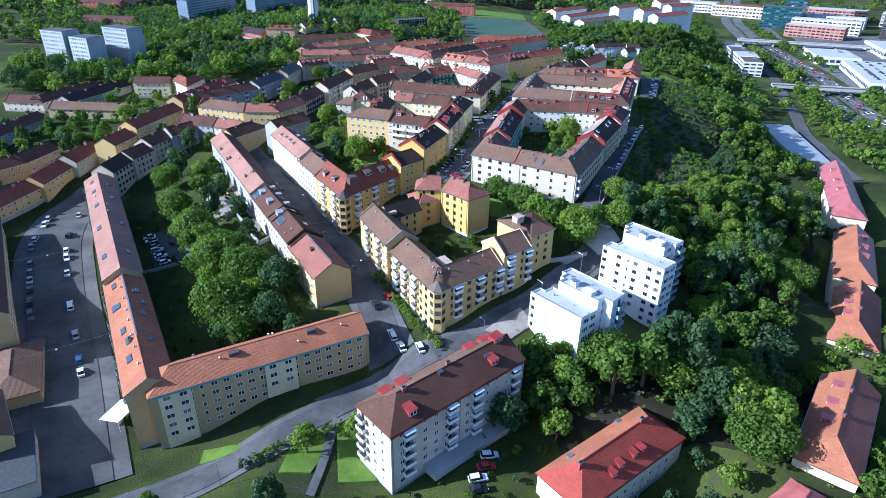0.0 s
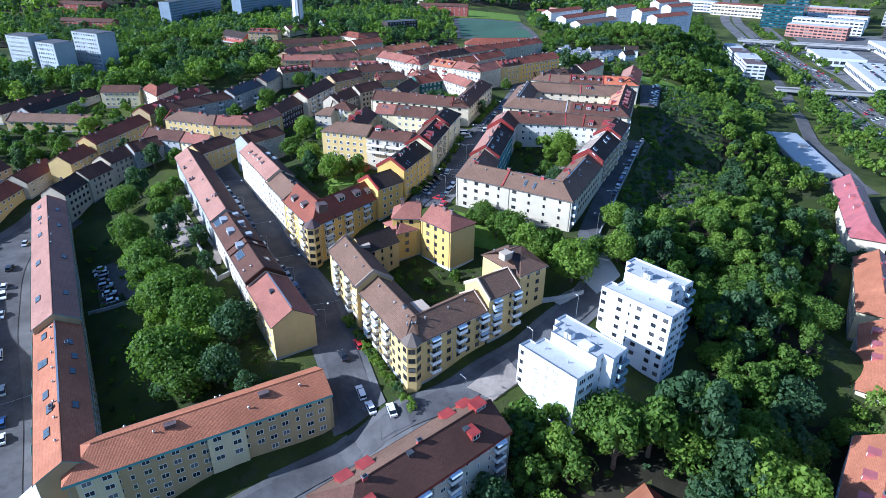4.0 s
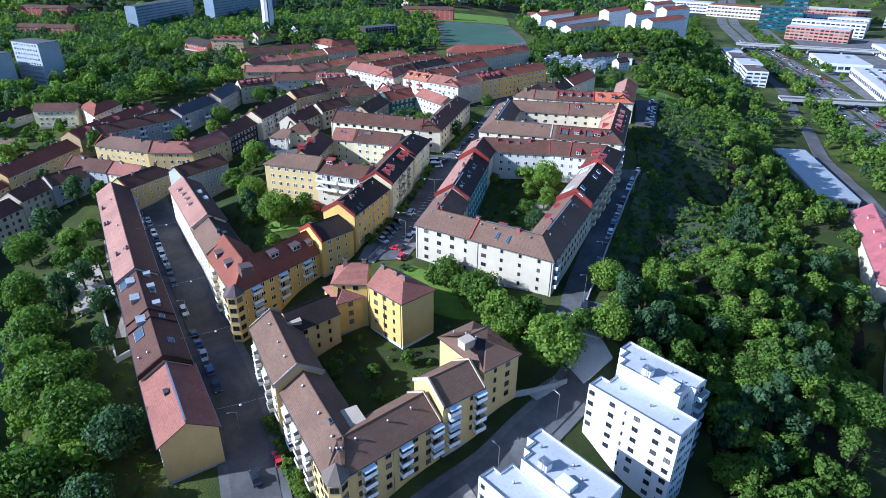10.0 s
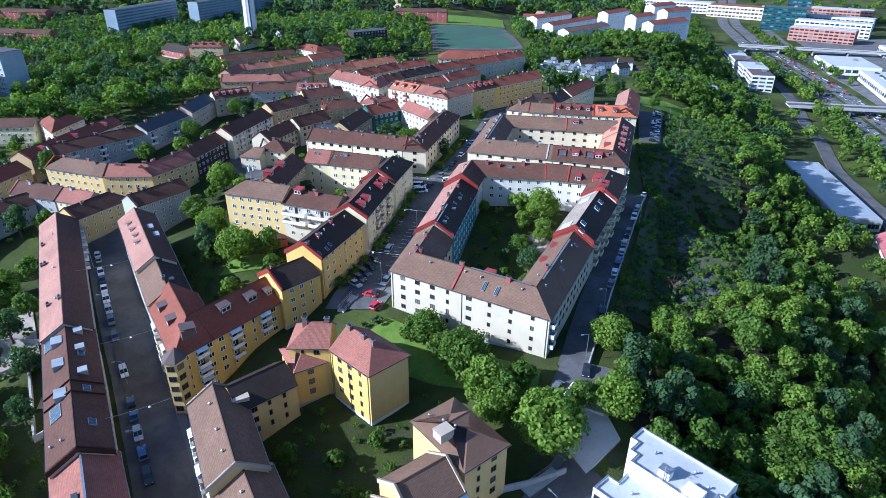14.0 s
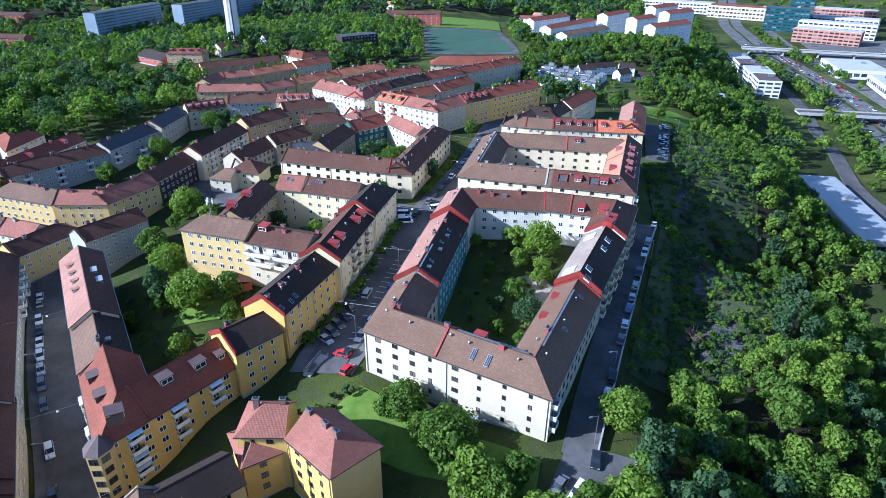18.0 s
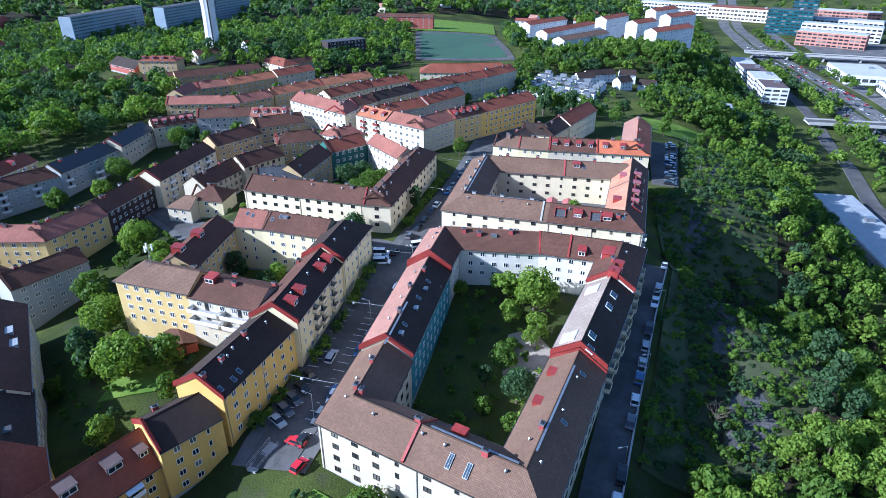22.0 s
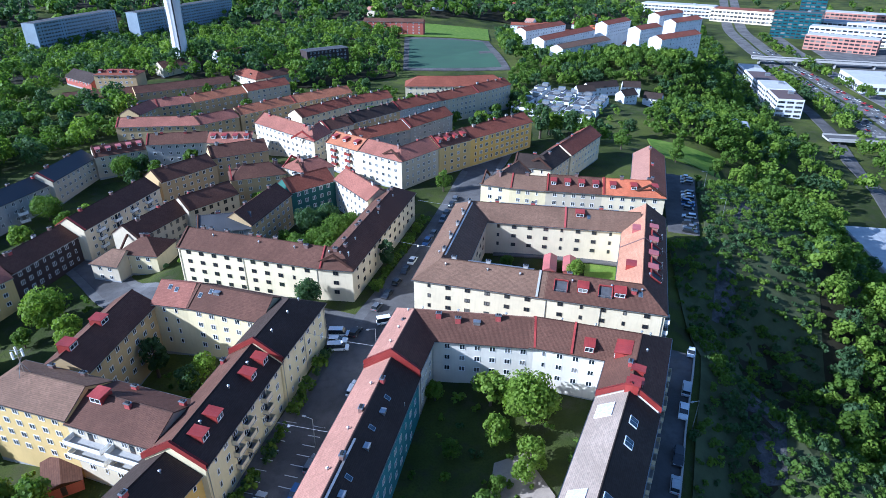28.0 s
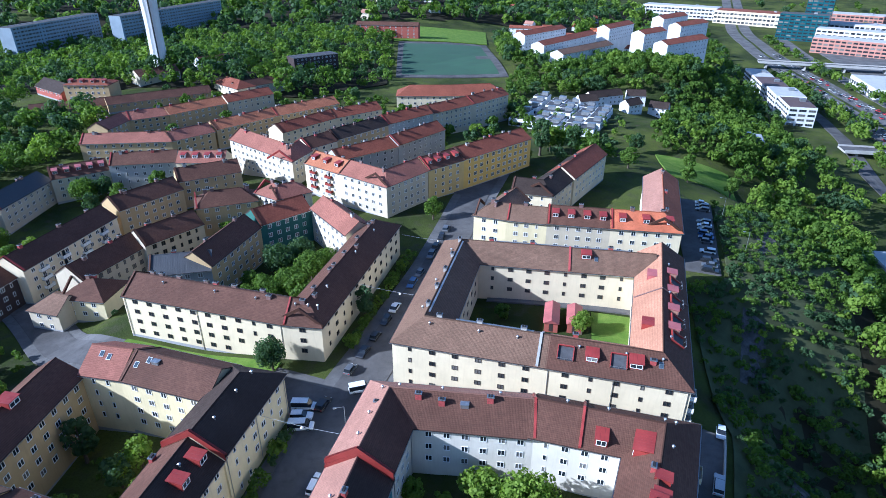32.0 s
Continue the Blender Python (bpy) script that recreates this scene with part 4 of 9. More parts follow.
# ---- row down the second street ----
hr = "row down the second street"
h1 = House("apartment_house", "yellow rendered end house with a salmon tiled roof", [(-50.7, 177.6), (-38.0, 156.6)], 11.5, -3.0, W_YELLOW, R_ROSE, 3.6, "gg", 4, 2.8, 3.4, "oi", group=hr, seed=51)
h2 = House("apartment_house", "pale house with a brown tiled roof and attic windows", [(-75.1, 218.9), (-50.0, 176.3)], 11.0, -1.6, W_WHITE, R_CHOC, 3.4, "gg", 4, 2.8, 3.2, "oi", group=hr, seed=52)
# the inner slope gets a darker tile to colour in its shade
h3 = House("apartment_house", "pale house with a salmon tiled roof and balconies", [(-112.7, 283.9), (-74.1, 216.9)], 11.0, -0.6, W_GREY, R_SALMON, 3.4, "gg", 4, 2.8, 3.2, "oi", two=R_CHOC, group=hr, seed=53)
h4 = House("apartment_house", "yellow house with a dark red-brown tiled roof", [(-102.6, 287.7), (-92.1, 307.5)], 10.5, -0.4, W_YELLOW, R_CHOC, 3.2, "gh", 4, 2.8, 3.2, "oi", group=hr, seed=54)
# ---- the long orange-roofed pair at the wide street ----
og = "ochre houses with orange roofs"
a1 = House("apartment_house", "ochre brick slab with an orange tiled roof and verdigris eaves", [(-69.2, 111.7), (-20.4, 140.0)], 11.5, -10.4, W_OCHRE, R_ORANGE, 3.2, "hg", 5, 2.75, 3.0, "oi", win=(1.65, 1.35), eave=S_TEAL, group=og, seed=61)
a2 = House("apartment_house", "long ochre house with an orange roof and verdigris balconies", [(-105.3, 162.6), (-74.7, 111.6)], 11.0, -10.0, W_OCHRE, R_ORANGE, 3.2, "gg", 5, 2.75, 3.2, "oi", eave=S_TEAL, group=og, seed=62)
a3 = House("apartment_house", "long ochre house with an orange roof and teal trim", [(-154.5, 244.8), (-104.4, 161.3)], 11.0, -7.8, W_OCHRE, R_SALMON, 3.2, "gg", 5, 2.75, 3.2, "oi", eave=S_TEAL, group=og, seed=63)
# ---- white house with red dormers, orange-red house in front ----
# the back slope's lighter brown paints in its sunlight
b1 = House("apartment_house", "white gabled slab with a dark red roof and balconies", [(-10.6, 97.7), (21.2, 125.5)], 13.0, -7.6, W_BRICK, R_CHOC, 4.0, "hg", 6, 2.75, 3.2, "oi", two=R_BROWN, eave=S_RED, gable_wall=W_WHITE, seed=64)
c1 = House("apartment_house", "pale house with an orange and red tiled roof", [(30.2, 89.1), (59.3, 111.3)], 13.0, -19.5, W_CREAM, R_VIVID, 5.0, "hh", 4, 2.8, 3.2, "oi", two=R_ORANGE, eave=S_RED, seed=65)

# ---- block with the corner bay and the green houses behind ----
nb = "block with the corner bay"
n1 = House("apartment_house", "cream corner house with a brown tiled roof", [(-31.2, 338.9), (9.6, 326.0), (18.4, 324.6), (33.6, 377.0)], 10.5, 13, W_CREAM, R_CHOC, 3.4, "gh", 4, 2.8, 4.2, "oi", win=(1.4, 1.15), frame=DARK_PAINT, group=nb, seed=71)
n2 = House("apartment_house", "grey house with a blue-black roof", [(-30.5, 351.5), (-15.1, 354.6)], 10, 11.0, W_GREY, S_DARK, 3.2, "gg", 4, 2.8, 3.2, "o", group=nb, seed=72)
n2b = House("apartment_house", "ochre-grey yard house with a dark red-brown roof", [(-15.1, 354.6), (-7.9, 378.8)], 10, 12.0, W_OCHRE, R_CHOC, 3.4, "gg", 4, 2.8, 3.2, "o", group=nb, seed=172)
n3 = House("apartment_house", "dark green house with a dark red roof", [(-7.9, 378.8), (5.3, 390.3)], 10, 12.5, W_GREEN, R_RED, 3.4, "gg", 4, 2.8, 3.0, "o", group=nb, seed=73)
n4 = House("apartment_house", "white yard house with a salmon tiled roof", [(5.3, 390.3), (18.6, 370.5)], 9, 13, W_WHITE, R_ROSE, 3.0, "gg", 4, 2.8, 3.0, "o", group=nb, seed=74)
n5 = House("apartment_house", "cream house with a hipped salmon roof", [(-16.3, 406.0), (-7.6, 399.6), (2.7, 406.6)], 9, 12, W_CREAM, R_ROSE, 3.0, "hh", 4, 2.8, 3.2, "o", group=nb, seed=75)
n6 = House("apartment_house", "ochre house with a hipped brown roof", [(-33.0, 396.0), (-14.7, 402.7)], 10, 10.5, W_OCHRE, R_CHOC, 3.4, "hh", 4, 2.8, 3.2, "o", group=nb, seed=76)
# ---- narrow rows west of it ----
wr = "rows west of the corner block"
t1 = House("apartment_house", "white house with dark frames and a brown roof", [(-51.2, 357.2), (-42.7, 378.0)], 10, 6.4, W_WHITE, R_CHOC, 3.4, "gg", 4, 2.8, 3.0, "o", frame=DARK_PAINT, group=wr, seed=77)
t2 = House("apartment_house", "white house with green frames and a dark roof", [(-41.7, 375.5), (-29.3, 390.6)], 10, 7.6, W_WHITE, R_CHOC, 3.4, "gg", 4, 2.8, 3.0, "o", frame=DARK_PAINT, group=wr, seed=78)
u1 = House("apartment_house", "white low house with a brown roof", [(-63.2, 350.3), (-54.1, 347.7)], 9.5, 1.8, W_WHITE, R_BROWN, 3.0, "hg", 3, 2.8, 3.2, "o", group=wr, seed=79)
u2 = House("apartment_house", "pale yellow house with a hipped brown roof", [(-55.8, 352.9), (-43.6, 351.0)], 11, 3.6, W_PALE, R_CHOC, 3.4, "hh", 3, 2.8, 3.2, "oi", group=wr, seed=80)
r2 = House("apartment_house", "black-brown brick house with white windows", [(-78.5, 338.0), (-71.1, 365.4)], 10.5, 5.0, W_BLACK, R_CHOC, 3.4, "gg", 4, 2.8, 3.0, "o", group=wr, seed=81)
r3 = House("apartment_house", "cream house with balconies and a brown and pink roof", [(-69.1, 361.3), (-59.7, 397.2)], 10.5, 7.4, W_CREAM, R_CHOC, 3.4, "gg", 4, 2.8, 3.2, "o", two=S_PINK, group=wr, seed=82)
r4 = House("apartment_house", "ochre house with a dark red-brown roof", [(-59.5, 399.0), (-45.2, 418.2)], 10.5, 8.6, W_OCHRE, R_CHOC, 3.4, "gg", 4, 2.8, 3.2, "o", group=wr, seed=83)
r5 = House("apartment_house", "ochre house with a dark roof", [(-47.7, 420.9), (-27.8, 431.5)], 10.5, 10.2, W_OCHRE, R_CHOC, 3.4, "gg", 4, 2.8, 3.2, "o", group=wr, seed=84)
o1 = House("apartment_house", "ochre house with a brown tiled roof", [(-134.1, 327.1), (-106.7, 317.3)], 10.5, 4.6, W_YELLOW, R_BROWN, 3.2, "hg", 4, 2.8, 3.2, "o", group=wr, seed=85)
o2 = House("apartment_house", "ochre corner house with a red-brown tiled roof", [(-106.4, 316.8), (-87.4, 317.0), (-77.3, 336.7)], 10.5, 4.8, W_YELLOW, R_ROSE, 3.2, "gg", 4, 2.8, 3.2, "o", group=wr, seed=86)
h5 = House("apartment_house", "grey house with a red-brown roof", [(-138.8, 309.5), (-118.5, 303.3)], 10, 0.6, W_GREY, R_CHOC, 3.2, "gg", 4, 2.8, 3.2, "o", group=wr, seed=87)
h6 = House("apartment_house", "cream house with a salmon roof", [(-118.8, 303.8), (-104.6, 298.3)], 10, 0.4, W_PALE, R_ROSE, 3.2, "gg", 4, 2.8, 3.2, "o", group=wr, seed=88)
i9 = House("apartment_house", "grey yard house with a dark roof", [(-81.3, 289.3), (-69.1, 306.2)], 9.5, 4.0, W_GREY, R_CHOC, 3.0, "gg", 4, 2.8, 3.2, "o", group=wr, seed=89)
q1 = House("apartment_house", "long grey house with balconies and a dark roof", [(-141.1, 345.7), (-115.4, 377.6)], 10.5, 3.4, W_GREY, R_CHOC, 3.2, "gg", 4, 2.8, 3.2, "o", group=wr, seed=90)
q2 = House("apartment_house", "long grey house with a blue-black roof", [(-114.4, 377.1), (-104.9, 409.7)], 10.5, 4.6, W_GREY, S_DARK, 3.2, "gg", 4, 2.8, 3.2, "o", group=wr, seed=91)
q3 = House("apartment_house", "pale grey house with a dark roof", [(-103.5, 406.7), (-100.8, 434.8)], 10.5, 6.0, W_WHITE, S_DARK, 3.2, "gg", 4, 2.8, 3.2, "o", group=wr, seed=92)
q4 = House("apartment_house", "white house with round pink dormers", [(-99.7, 432.1), (-82.9, 443.0)], 10.5, 7.0, W_WHITE, R_CHOC, 3.2, "gg", 4, 2.8, 3.0, "o", group=wr, seed=93)
q5 = House("apartment_house", "grey house with a red-brown roof", [(-82.4, 442.3), (-57.6, 446.3)], 10.5, 9.0, W_GREY, R_CHOC, 3.2, "gg", 4, 2.8, 3.0, "o", group=wr, seed=94)
q6 = House("apartment_house", "cream house with white dormers", [(-57.3, 445.1), (-38.4, 445.2)], 10.5, 9.0, W_CREAM, R_ROSE, 3.2, "gg", 4, 2.8, 3.2, "o", group=wr, seed=95)
# ---- far rows of the quarter ----
fr = "far rows of the quarter"
x1 = House("apartment_house", "ochre row with a red-brown roof", [(-109.8, 474.2), (-71.3, 477.7), (-56.6, 492.3)], 10.5, 7.6, W_OCHRE, R_ROSE, 3.0, "gg", 4, 2.8, 3.6, "o", group=fr, seed=101)
x2 = House("apartment_house", "ochre row with an orange roof", [(-109.6, 499.7), (-106.7, 516.4), (-90.4, 526.9)], 10.5, 6.4, W_OCHRE, R_ROSE, 3.0, "gg", 4, 2.8, 3.6, "o", group=fr, seed=102)
x2a = House("apartment_house", "ochre row with an orange tiled roof", [(-90.1, 526.2), (-67.6, 549.4)], 10.5, 6.6, W_OCHRE, R_ORANGE, 3.0, "gg", 4, 2.8, 3.6, "o", group=fr, seed=103)
x2b = House("apartment_house", "white row with a dark red roof", [(-66.7, 548.7), (-46.1, 568.3)], 10.5, 7.4, W_WHITE, R_RED, 3.0, "gg", 4, 2.8, 3.6, "o", group=fr, seed=104)
x3 = House("apartment_house", "ochre row with an orange tiled roof", [(-56.2, 493.7), (-33.4, 518.2), (-5.2, 543.2)], 10.5, 8.0, W_OCHRE, R_ORANGE, 3.0, "gg", 4, 2.8, 3.6, "o", group=fr, seed=105)
x4 = House("apartment_house", "pale row with a dark red roof", [(-24.0, 486.7), (-3.2, 511.4), (18.9, 528.7)], 10.5, 8.6, W_CREAM, R_RED, 3.0, "gg", 4, 2.8, 3.6, "o", group=fr, seed=106)
x5a = House("apartment_house", "pale house with a red-brown roof", [(-5.7, 453.0), (4.2, 463.5)], 10.5, 12, W_CREAM, R_CHOC, 3.0, "gg", 4, 2.8, 3.4, "o", group=fr, seed=107)
x5b = House("apartment_house", "ochre house with a black roof", [(4.0, 465.1), (24.5, 487.2)], 10.5, 12, W_OCHRE, R_DARK, 3.0, "gg", 4, 2.8, 3.4, "o", group=fr, seed=108)
x5c = House("apartment_house", "grey house with a red roof", [(24.4, 488.1), (45.2, 507.7)], 10.5, 12, W_GREY, R_RED, 3.0, "gg", 4, 2.8, 3.4, "o", group=fr, seed=109)
x5d = House("apartment_house", "pale house with a dark red roof", [(45.2, 510.4), (66.7, 529.2), (87.6, 550.4)], 10.5, 11, W_WHITE, R_RED, 3.0, "gg", 4, 2.8, 3.4, "o", group=fr, seed=110)
w1 = House("apartment_house", "white corner house with a salmon roof and shops below", [(-41.2, 464.5), (-9.3, 435.4), (-4.0, 448.9)], 11, 12.6, W_WHITE, R_ROSE, 3.4, "gg", 4, 2.8, 3.2, "o", group=fr, seed=111)
v1 = House("apartment_house", "cream house with a salmon roof and red balconies", [(-3.4, 429.5), (10.8, 417.9)], 11, 14.2, W_CREAM, R_ORANGE, 3.2, "gg", 4, 2.8, 3.2, "o", group=fr, seed=112)
v2 = House("apartment_house", "white corner house with a red tiled roof", [(10.9, 417.4), (28.4, 403.6), (42.7, 419.8)], 11, 14.6, W_WHITE, R_ROSE, 3.2, "gg", 4, 2.8, 3.2, "o", group=fr, seed=113)
v3 = House("apartment_house", "yellow house with a red-brown roof and dormers", [(42.7, 419.3), (55.9, 430.1)], 11, 14.8, W_YELLOW, R_CHOC, 3.2, "gg", 4, 2.8, 3.2, "o", group=fr, seed=114)
v4 = House("apartment_house", "golden house with a dark red roof", [(55.9, 430.1), (85.2, 455.9)], 11, 15, W_GOLD, R_RED, 3.2, "gg", 4, 2.8, 3.4, "o", win=(1.7, 1.5), split=3, group=fr, seed=115)
v5 = House("apartment_house", "grey house with a red roof", [(8.1, 438.2), (30.3, 455.4)], 10, 12, W_GREY, R_RED, 3.0, "gg", 4, 2.8, 3.4, "o", group=fr, seed=116)
v6 = House("apartment_house", "grey house with a red gabled roof", [(30.4, 455.1), (50.3, 477.6)], 10, 12.6, W_GREY, R_RED, 3.0, "gg", 4, 2.8, 3.4, "o", group=fr, seed=117)
x6 = House("school_building", "low pale building with a broad red tiled roof", [(24.6, 572.3), (57.2, 572.1), (89.9, 577.5)], 16, 5.0, W_CREAM, R_RED, 4.6, "hh", 3, 3.0, 3.6, "o", category="school", seed=118)
x7 = House("apartment_house", "brown row with a dark roof", [(-164.8, 532.6), (-132.1, 548.7)], 10.5, 6.0, W_OCHRE, R_CHOC, 3.0, "gg", 4, 2.8, 3.6, "o", group=fr, seed=119)
x8 = House("apartment_house", "ochre row with a dark brown roof", [(-130.0, 544.7), (-83.3, 574.6)], 10.5, 7.0, W_OCHRE, R_CHOC, 3.0, "gg", 4, 2.8, 3.6, "o", group=fr, seed=120)
y1 = House("apartment_house", "ochre block with a red roof and dormers", [(-156.3, 554.2), (-131.9, 554.0)], 13, 15.5, W_OCHRE, R_RED, 2.2, "hh", 4, 2.8, 3.2, "o", seed=121)
y2 = House("brick_house", "red brick gabled house with a dark roof", [(-188.9, 582.6), (-163.3, 562.4)], 12, 9, W_REDBRICK, R_DARK, 4.0, "gg", 3, 2.8, 3.4, "o", category="house", seed=122)
y3 = House("apartment_house", "white block with a dark red roof", [(-129.7, 588.3), (-112.2, 606.8)], 12, 13, W_WHITE, R_CHOC, 3.0, "gg", 4, 2.8, 3.2, "o", seed=123)
y4 = House("apartment_house", "pale blue block with a dark roof", [(-106.3, 631.0), (-89.7, 647.3)], 12, 13, W_BRIGHT, R_CHOC, 3.0, "gg", 4, 2.8, 3.2, "o", seed=124)
y5 = House("villa", "pink villa with a red tiled roof", [(-87.0, 591.1), (-67.8, 572.8)], 12, 9, W_CREAM, R_RED, 3.4, "hh", 3, 2.8, 3.4, "o", category="house", seed=125)
y6 = House("apartment_house", "pale house with a dark red roof", [(-69.1, 577.3), (-43.1, 605.3)], 10, 8, W_GREY, R_CHOC, 3.0, "gg", 3, 2.8, 3.4, "o", group=fr, seed=126)
y7 = House("apartment_house", "dark brick slab with a flat roof", [(-47.6, 641.5), (-20.3, 661.1)], 12, 14, W_BLACK, FELT, 0.3, "gg", 5, 2.8, 3.2, "o", over=0.1, seed=127)
# ---- rows at the wide street ----
lr = "rows at the wide street"
s1 = House("apartment_house", "white house with a black roof and roof windows", [(-144.2, 249.7), (-143.0, 266.3)], 10, -5.5, W_WHITE, R_DARK, 3.4, "gg", 4, 2.8, 3.0, "o", frame=DARK_PAINT, group=lr, seed=131)
s2 = House("apartment_house", "white house with a dark red roof", [(-142.2, 265.0), (-138.9, 278.5)], 10, -4.5, W_WHITE, R_CHOC, 3.2, "gg", 4, 2.8, 3.0, "o", frame=DARK_PAINT, group=lr, seed=132)
s3 = House("apartment_house", "white house with a red-brown roof", [(-140.2, 280.7), (-136.8, 295.8)], 10, -3, W_WHITE, R_CHOC, 3.2, "gg", 4, 2.8, 3.0, "o", frame=DARK_PAINT, group=lr, seed=133)
s4 = House("apartment_house", "grey house with a red-brown roof", [(-135.4, 293.1), (-126.8, 304.7)], 10, -1.6, W_GREY, R_CHOC, 3.2, "gg", 4, 2.8, 3.0, "o", group=lr, seed=134)
e1 = House("apartment_house", "yellow gabled house with a dark red roof", [(-156.5, 277.9), (-154.4, 295.7)], 10.5, -2.4, W_YELLOW, R_RED, 3.2, "gg", 4, 2.8, 3.4, "o", group=lr, seed=135)
e2 = House("apartment_house", "yellow house with a dark red roof", [(-154.1, 296.4), (-146.5, 336.3)], 10.5, 0.6, W_YELLOW, R_RED, 3.2, "gg", 4, 2.8, 3.4, "o", group=lr, seed=136)
e3 = House("apartment_house", "ochre house with a dark red roof", [(-147.4, 339.8), (-134.9, 396.5)], 10.5, 3.2, W_OCHRE, R_RED, 3.2, "gg", 4, 2.8, 3.4, "o", group=lr, seed=137)
e4 = House("apartment_house", "yellow house with teal panels and a dark red roof", [(-172.1, 243.8), (-172.1, 269.5)], 10.5, -9, W_YELLOW, R_RED, 3.2, "gg", 4, 2.8, 3.2, "o", group=lr, seed=138)
e5 = House("apartment_house", "pale grey house with a dark red roof", [(-169.8, 266.2), (-169.2, 289.1)], 10.5, -7, W_WHITE, R_RED, 3.2, "gg", 4, 2.8, 3.2, "o", group=lr, seed=139)
e6 = House("apartment_house", "yellow house with teal panels and a red roof", [(-179.7, 206.9), (-173.7, 245.9)], 10.5, -10.6, W_YELLOW, R_RED, 3.2, "gg", 4, 2.8, 3.2, "o", group=lr, seed=140)
e7 = House("apartment_house", "ochre house with a salmon roof", [(-202.6, 248.1), (-191.9, 265.1), (-189.1, 286.3)], 10.5, -7, W_OCHRE, R_CHOC, 3.2, "gg", 4, 2.8, 3.4, "o", group=lr, seed=141)
e8 = House("apartment_house", "grey house with a dark roof", [(-226.8, 284.2), (-222.8, 335.8)], 10.5, -5, W_GREY, R_CHOC, 3.0, "gg", 4, 2.8, 3.4, "o", group=lr, seed=142)
e9 = House("apartment_house", "cream corner house with a dark red roof", [(-260.6, 356.4), (-236.7, 355.3), (-225.6, 402.1)], 10.5, -2, W_CREAM, R_CHOC, 3.0, "gg", 4, 2.8, 3.4, "o", group=lr, seed=143)
e10 = House("apartment_house", "ochre house with a brown roof", [(-228.8, 346.5), (-183.9, 344.3)], 10.5, -3, W_OCHRE, R_BROWN, 3.0, "gg", 4, 2.8, 3.4, "o", group=lr, seed=144)
e11 = House("apartment_house", "dark grey house with a black roof", [(-218.9, 353.7), (-206.2, 402.4)], 10.5, -1, W_GREY, R_DARK, 3.0, "gg", 4, 2.8, 3.4, "o", group=lr, seed=145)
e12 = House("apartment_house", "pale house with a red-brown roof", [(-198.1, 389.1), (-176.2, 390.8)], 10, 3, W_PALE, R_CHOC, 3.0, "gg", 3, 2.8, 3.4, "o", group=lr, seed=146)
e13 = House("apartment_house", "pinkish house with a hipped red roof", [(-176.5, 396.3), (-159.5, 377.5), (-157.5, 403.1)], 9, 4, W_CREAM, R_RED, 3.0, "hh", 3, 2.8, 3.4, "o", group=lr, seed=147)
z1 = House("low_house", "low house with a dark brown hipped roof", [(-106.2, 125.6), (-119.1, 148.2)], 13, -20.5, W_OCHRE, R_BROWN, 2.6, "hh", 2, 2.8, 3.4, "o", category="house", seed=148)
z2 = House("flat_roofed_house", "pale house with a flat dark felt roof", [(-89.4, 95.9), (-99.5, 111.7)], 14, -21, W_WHITE, FELT, 0.3, "gg", 2, 2.8, 3.4, "oi", over=0.1, category="house", seed=149)
z3 = House("apartment_house", "ochre house with teal eaves at the wide street", [(-123.4, 144.3), (-168.4, 209.4)], 10.5, -9, W_OCHRE, R_CHOC, 3.2, "gg", 4, 2.8, 3.2, "o", eave=S_TEAL, group=lr, seed=150)
z4 = House("apartment_house", "yellow house end at the wide street", [(-99.9, 105.7), (-112.8, 121.3)], 10, -17, W_YELLOW, R_BROWN, 3.2, "gg", 3, 2.8, 3.2, "o", group=lr, seed=153)
# ---- red-roofed row at the foot of the slope ----
dr = "red-roofed row at the foot of the slope"
d0 = House("town_house", "cream house with a pink sheet roof", [(82.6, 104.8), (68.0, 90.8)], 12, -25, W_CREAM, S_PINK, 4.5, "hg", 3, 2.9, 3.2, "o", category="house", group=dr, seed=151)
d1 = House("town_house", "cream house with a salmon hipped roof", [(109.2, 139.0), (84.9, 107.8)], 13.5, -21.5, W_CREAM, R_ORANGE, 5.0, "gh", 4, 2.9, 3.2, "oi", two=R_ROSE, category="house", group=dr, seed=152)
d2 = House("town_house", "cream house with a salmon tiled roof", [(141.2, 189.5), (121.0, 157.7)], 13.5, -22, W_CREAM, R_ORANGE, 5.0, "gh", 4, 2.9, 3.2, "o", two=R_ROSE, category="house", group=dr, seed=154)
d3 = House("town_house", "pale yellow house with an orange-red roof", [(168.0, 236.8), (145.5, 197.8)], 13.5, -22, W_PALE, R_ORANGE, 5.0, "gh", 4, 2.9, 3.2, "o", two=S_PINK, category="house", group=dr, seed=155)
d4 = House("town_house", "cream house with a faded pink roof", [(207.0, 321.1), (177.4, 255.1)], 13.5, -22, W_CREAM, S_PINK, 5.0, "gh", 4, 2.9, 3.2, "o", category="house", group=dr, seed=156)
# ---- white slabs far behind ----
fs = "far white slabs with red roofs"
for k, (A, B, z) in enumerate((((135.0, 708.1), (192.6, 771.8), 12), ((143.3, 673.9), (193.0, 720.0), 11), ((126.6, 754.5), (171.4, 799.9), 13), ((219.3, 672.6), (263.1, 705.1), 18),
                               ((219.5, 725.8), (245.6, 748.5), 18), ((261.2, 757.7), (296.6, 785.9), 20), ((263.8, 807.9), (298.7, 839.0), 20), ((204.2, 773.7), (236.3, 807.9), 16))):
    House("slab_block", "white rendered slab block with a red tiled roof", [A, B], 12, z, W_BRIGHT, R_RED if k != 1 else R_BROWN, 2.6, "gg", 4, 2.9, 4.2, "o", group=fs, seed=160 + k)
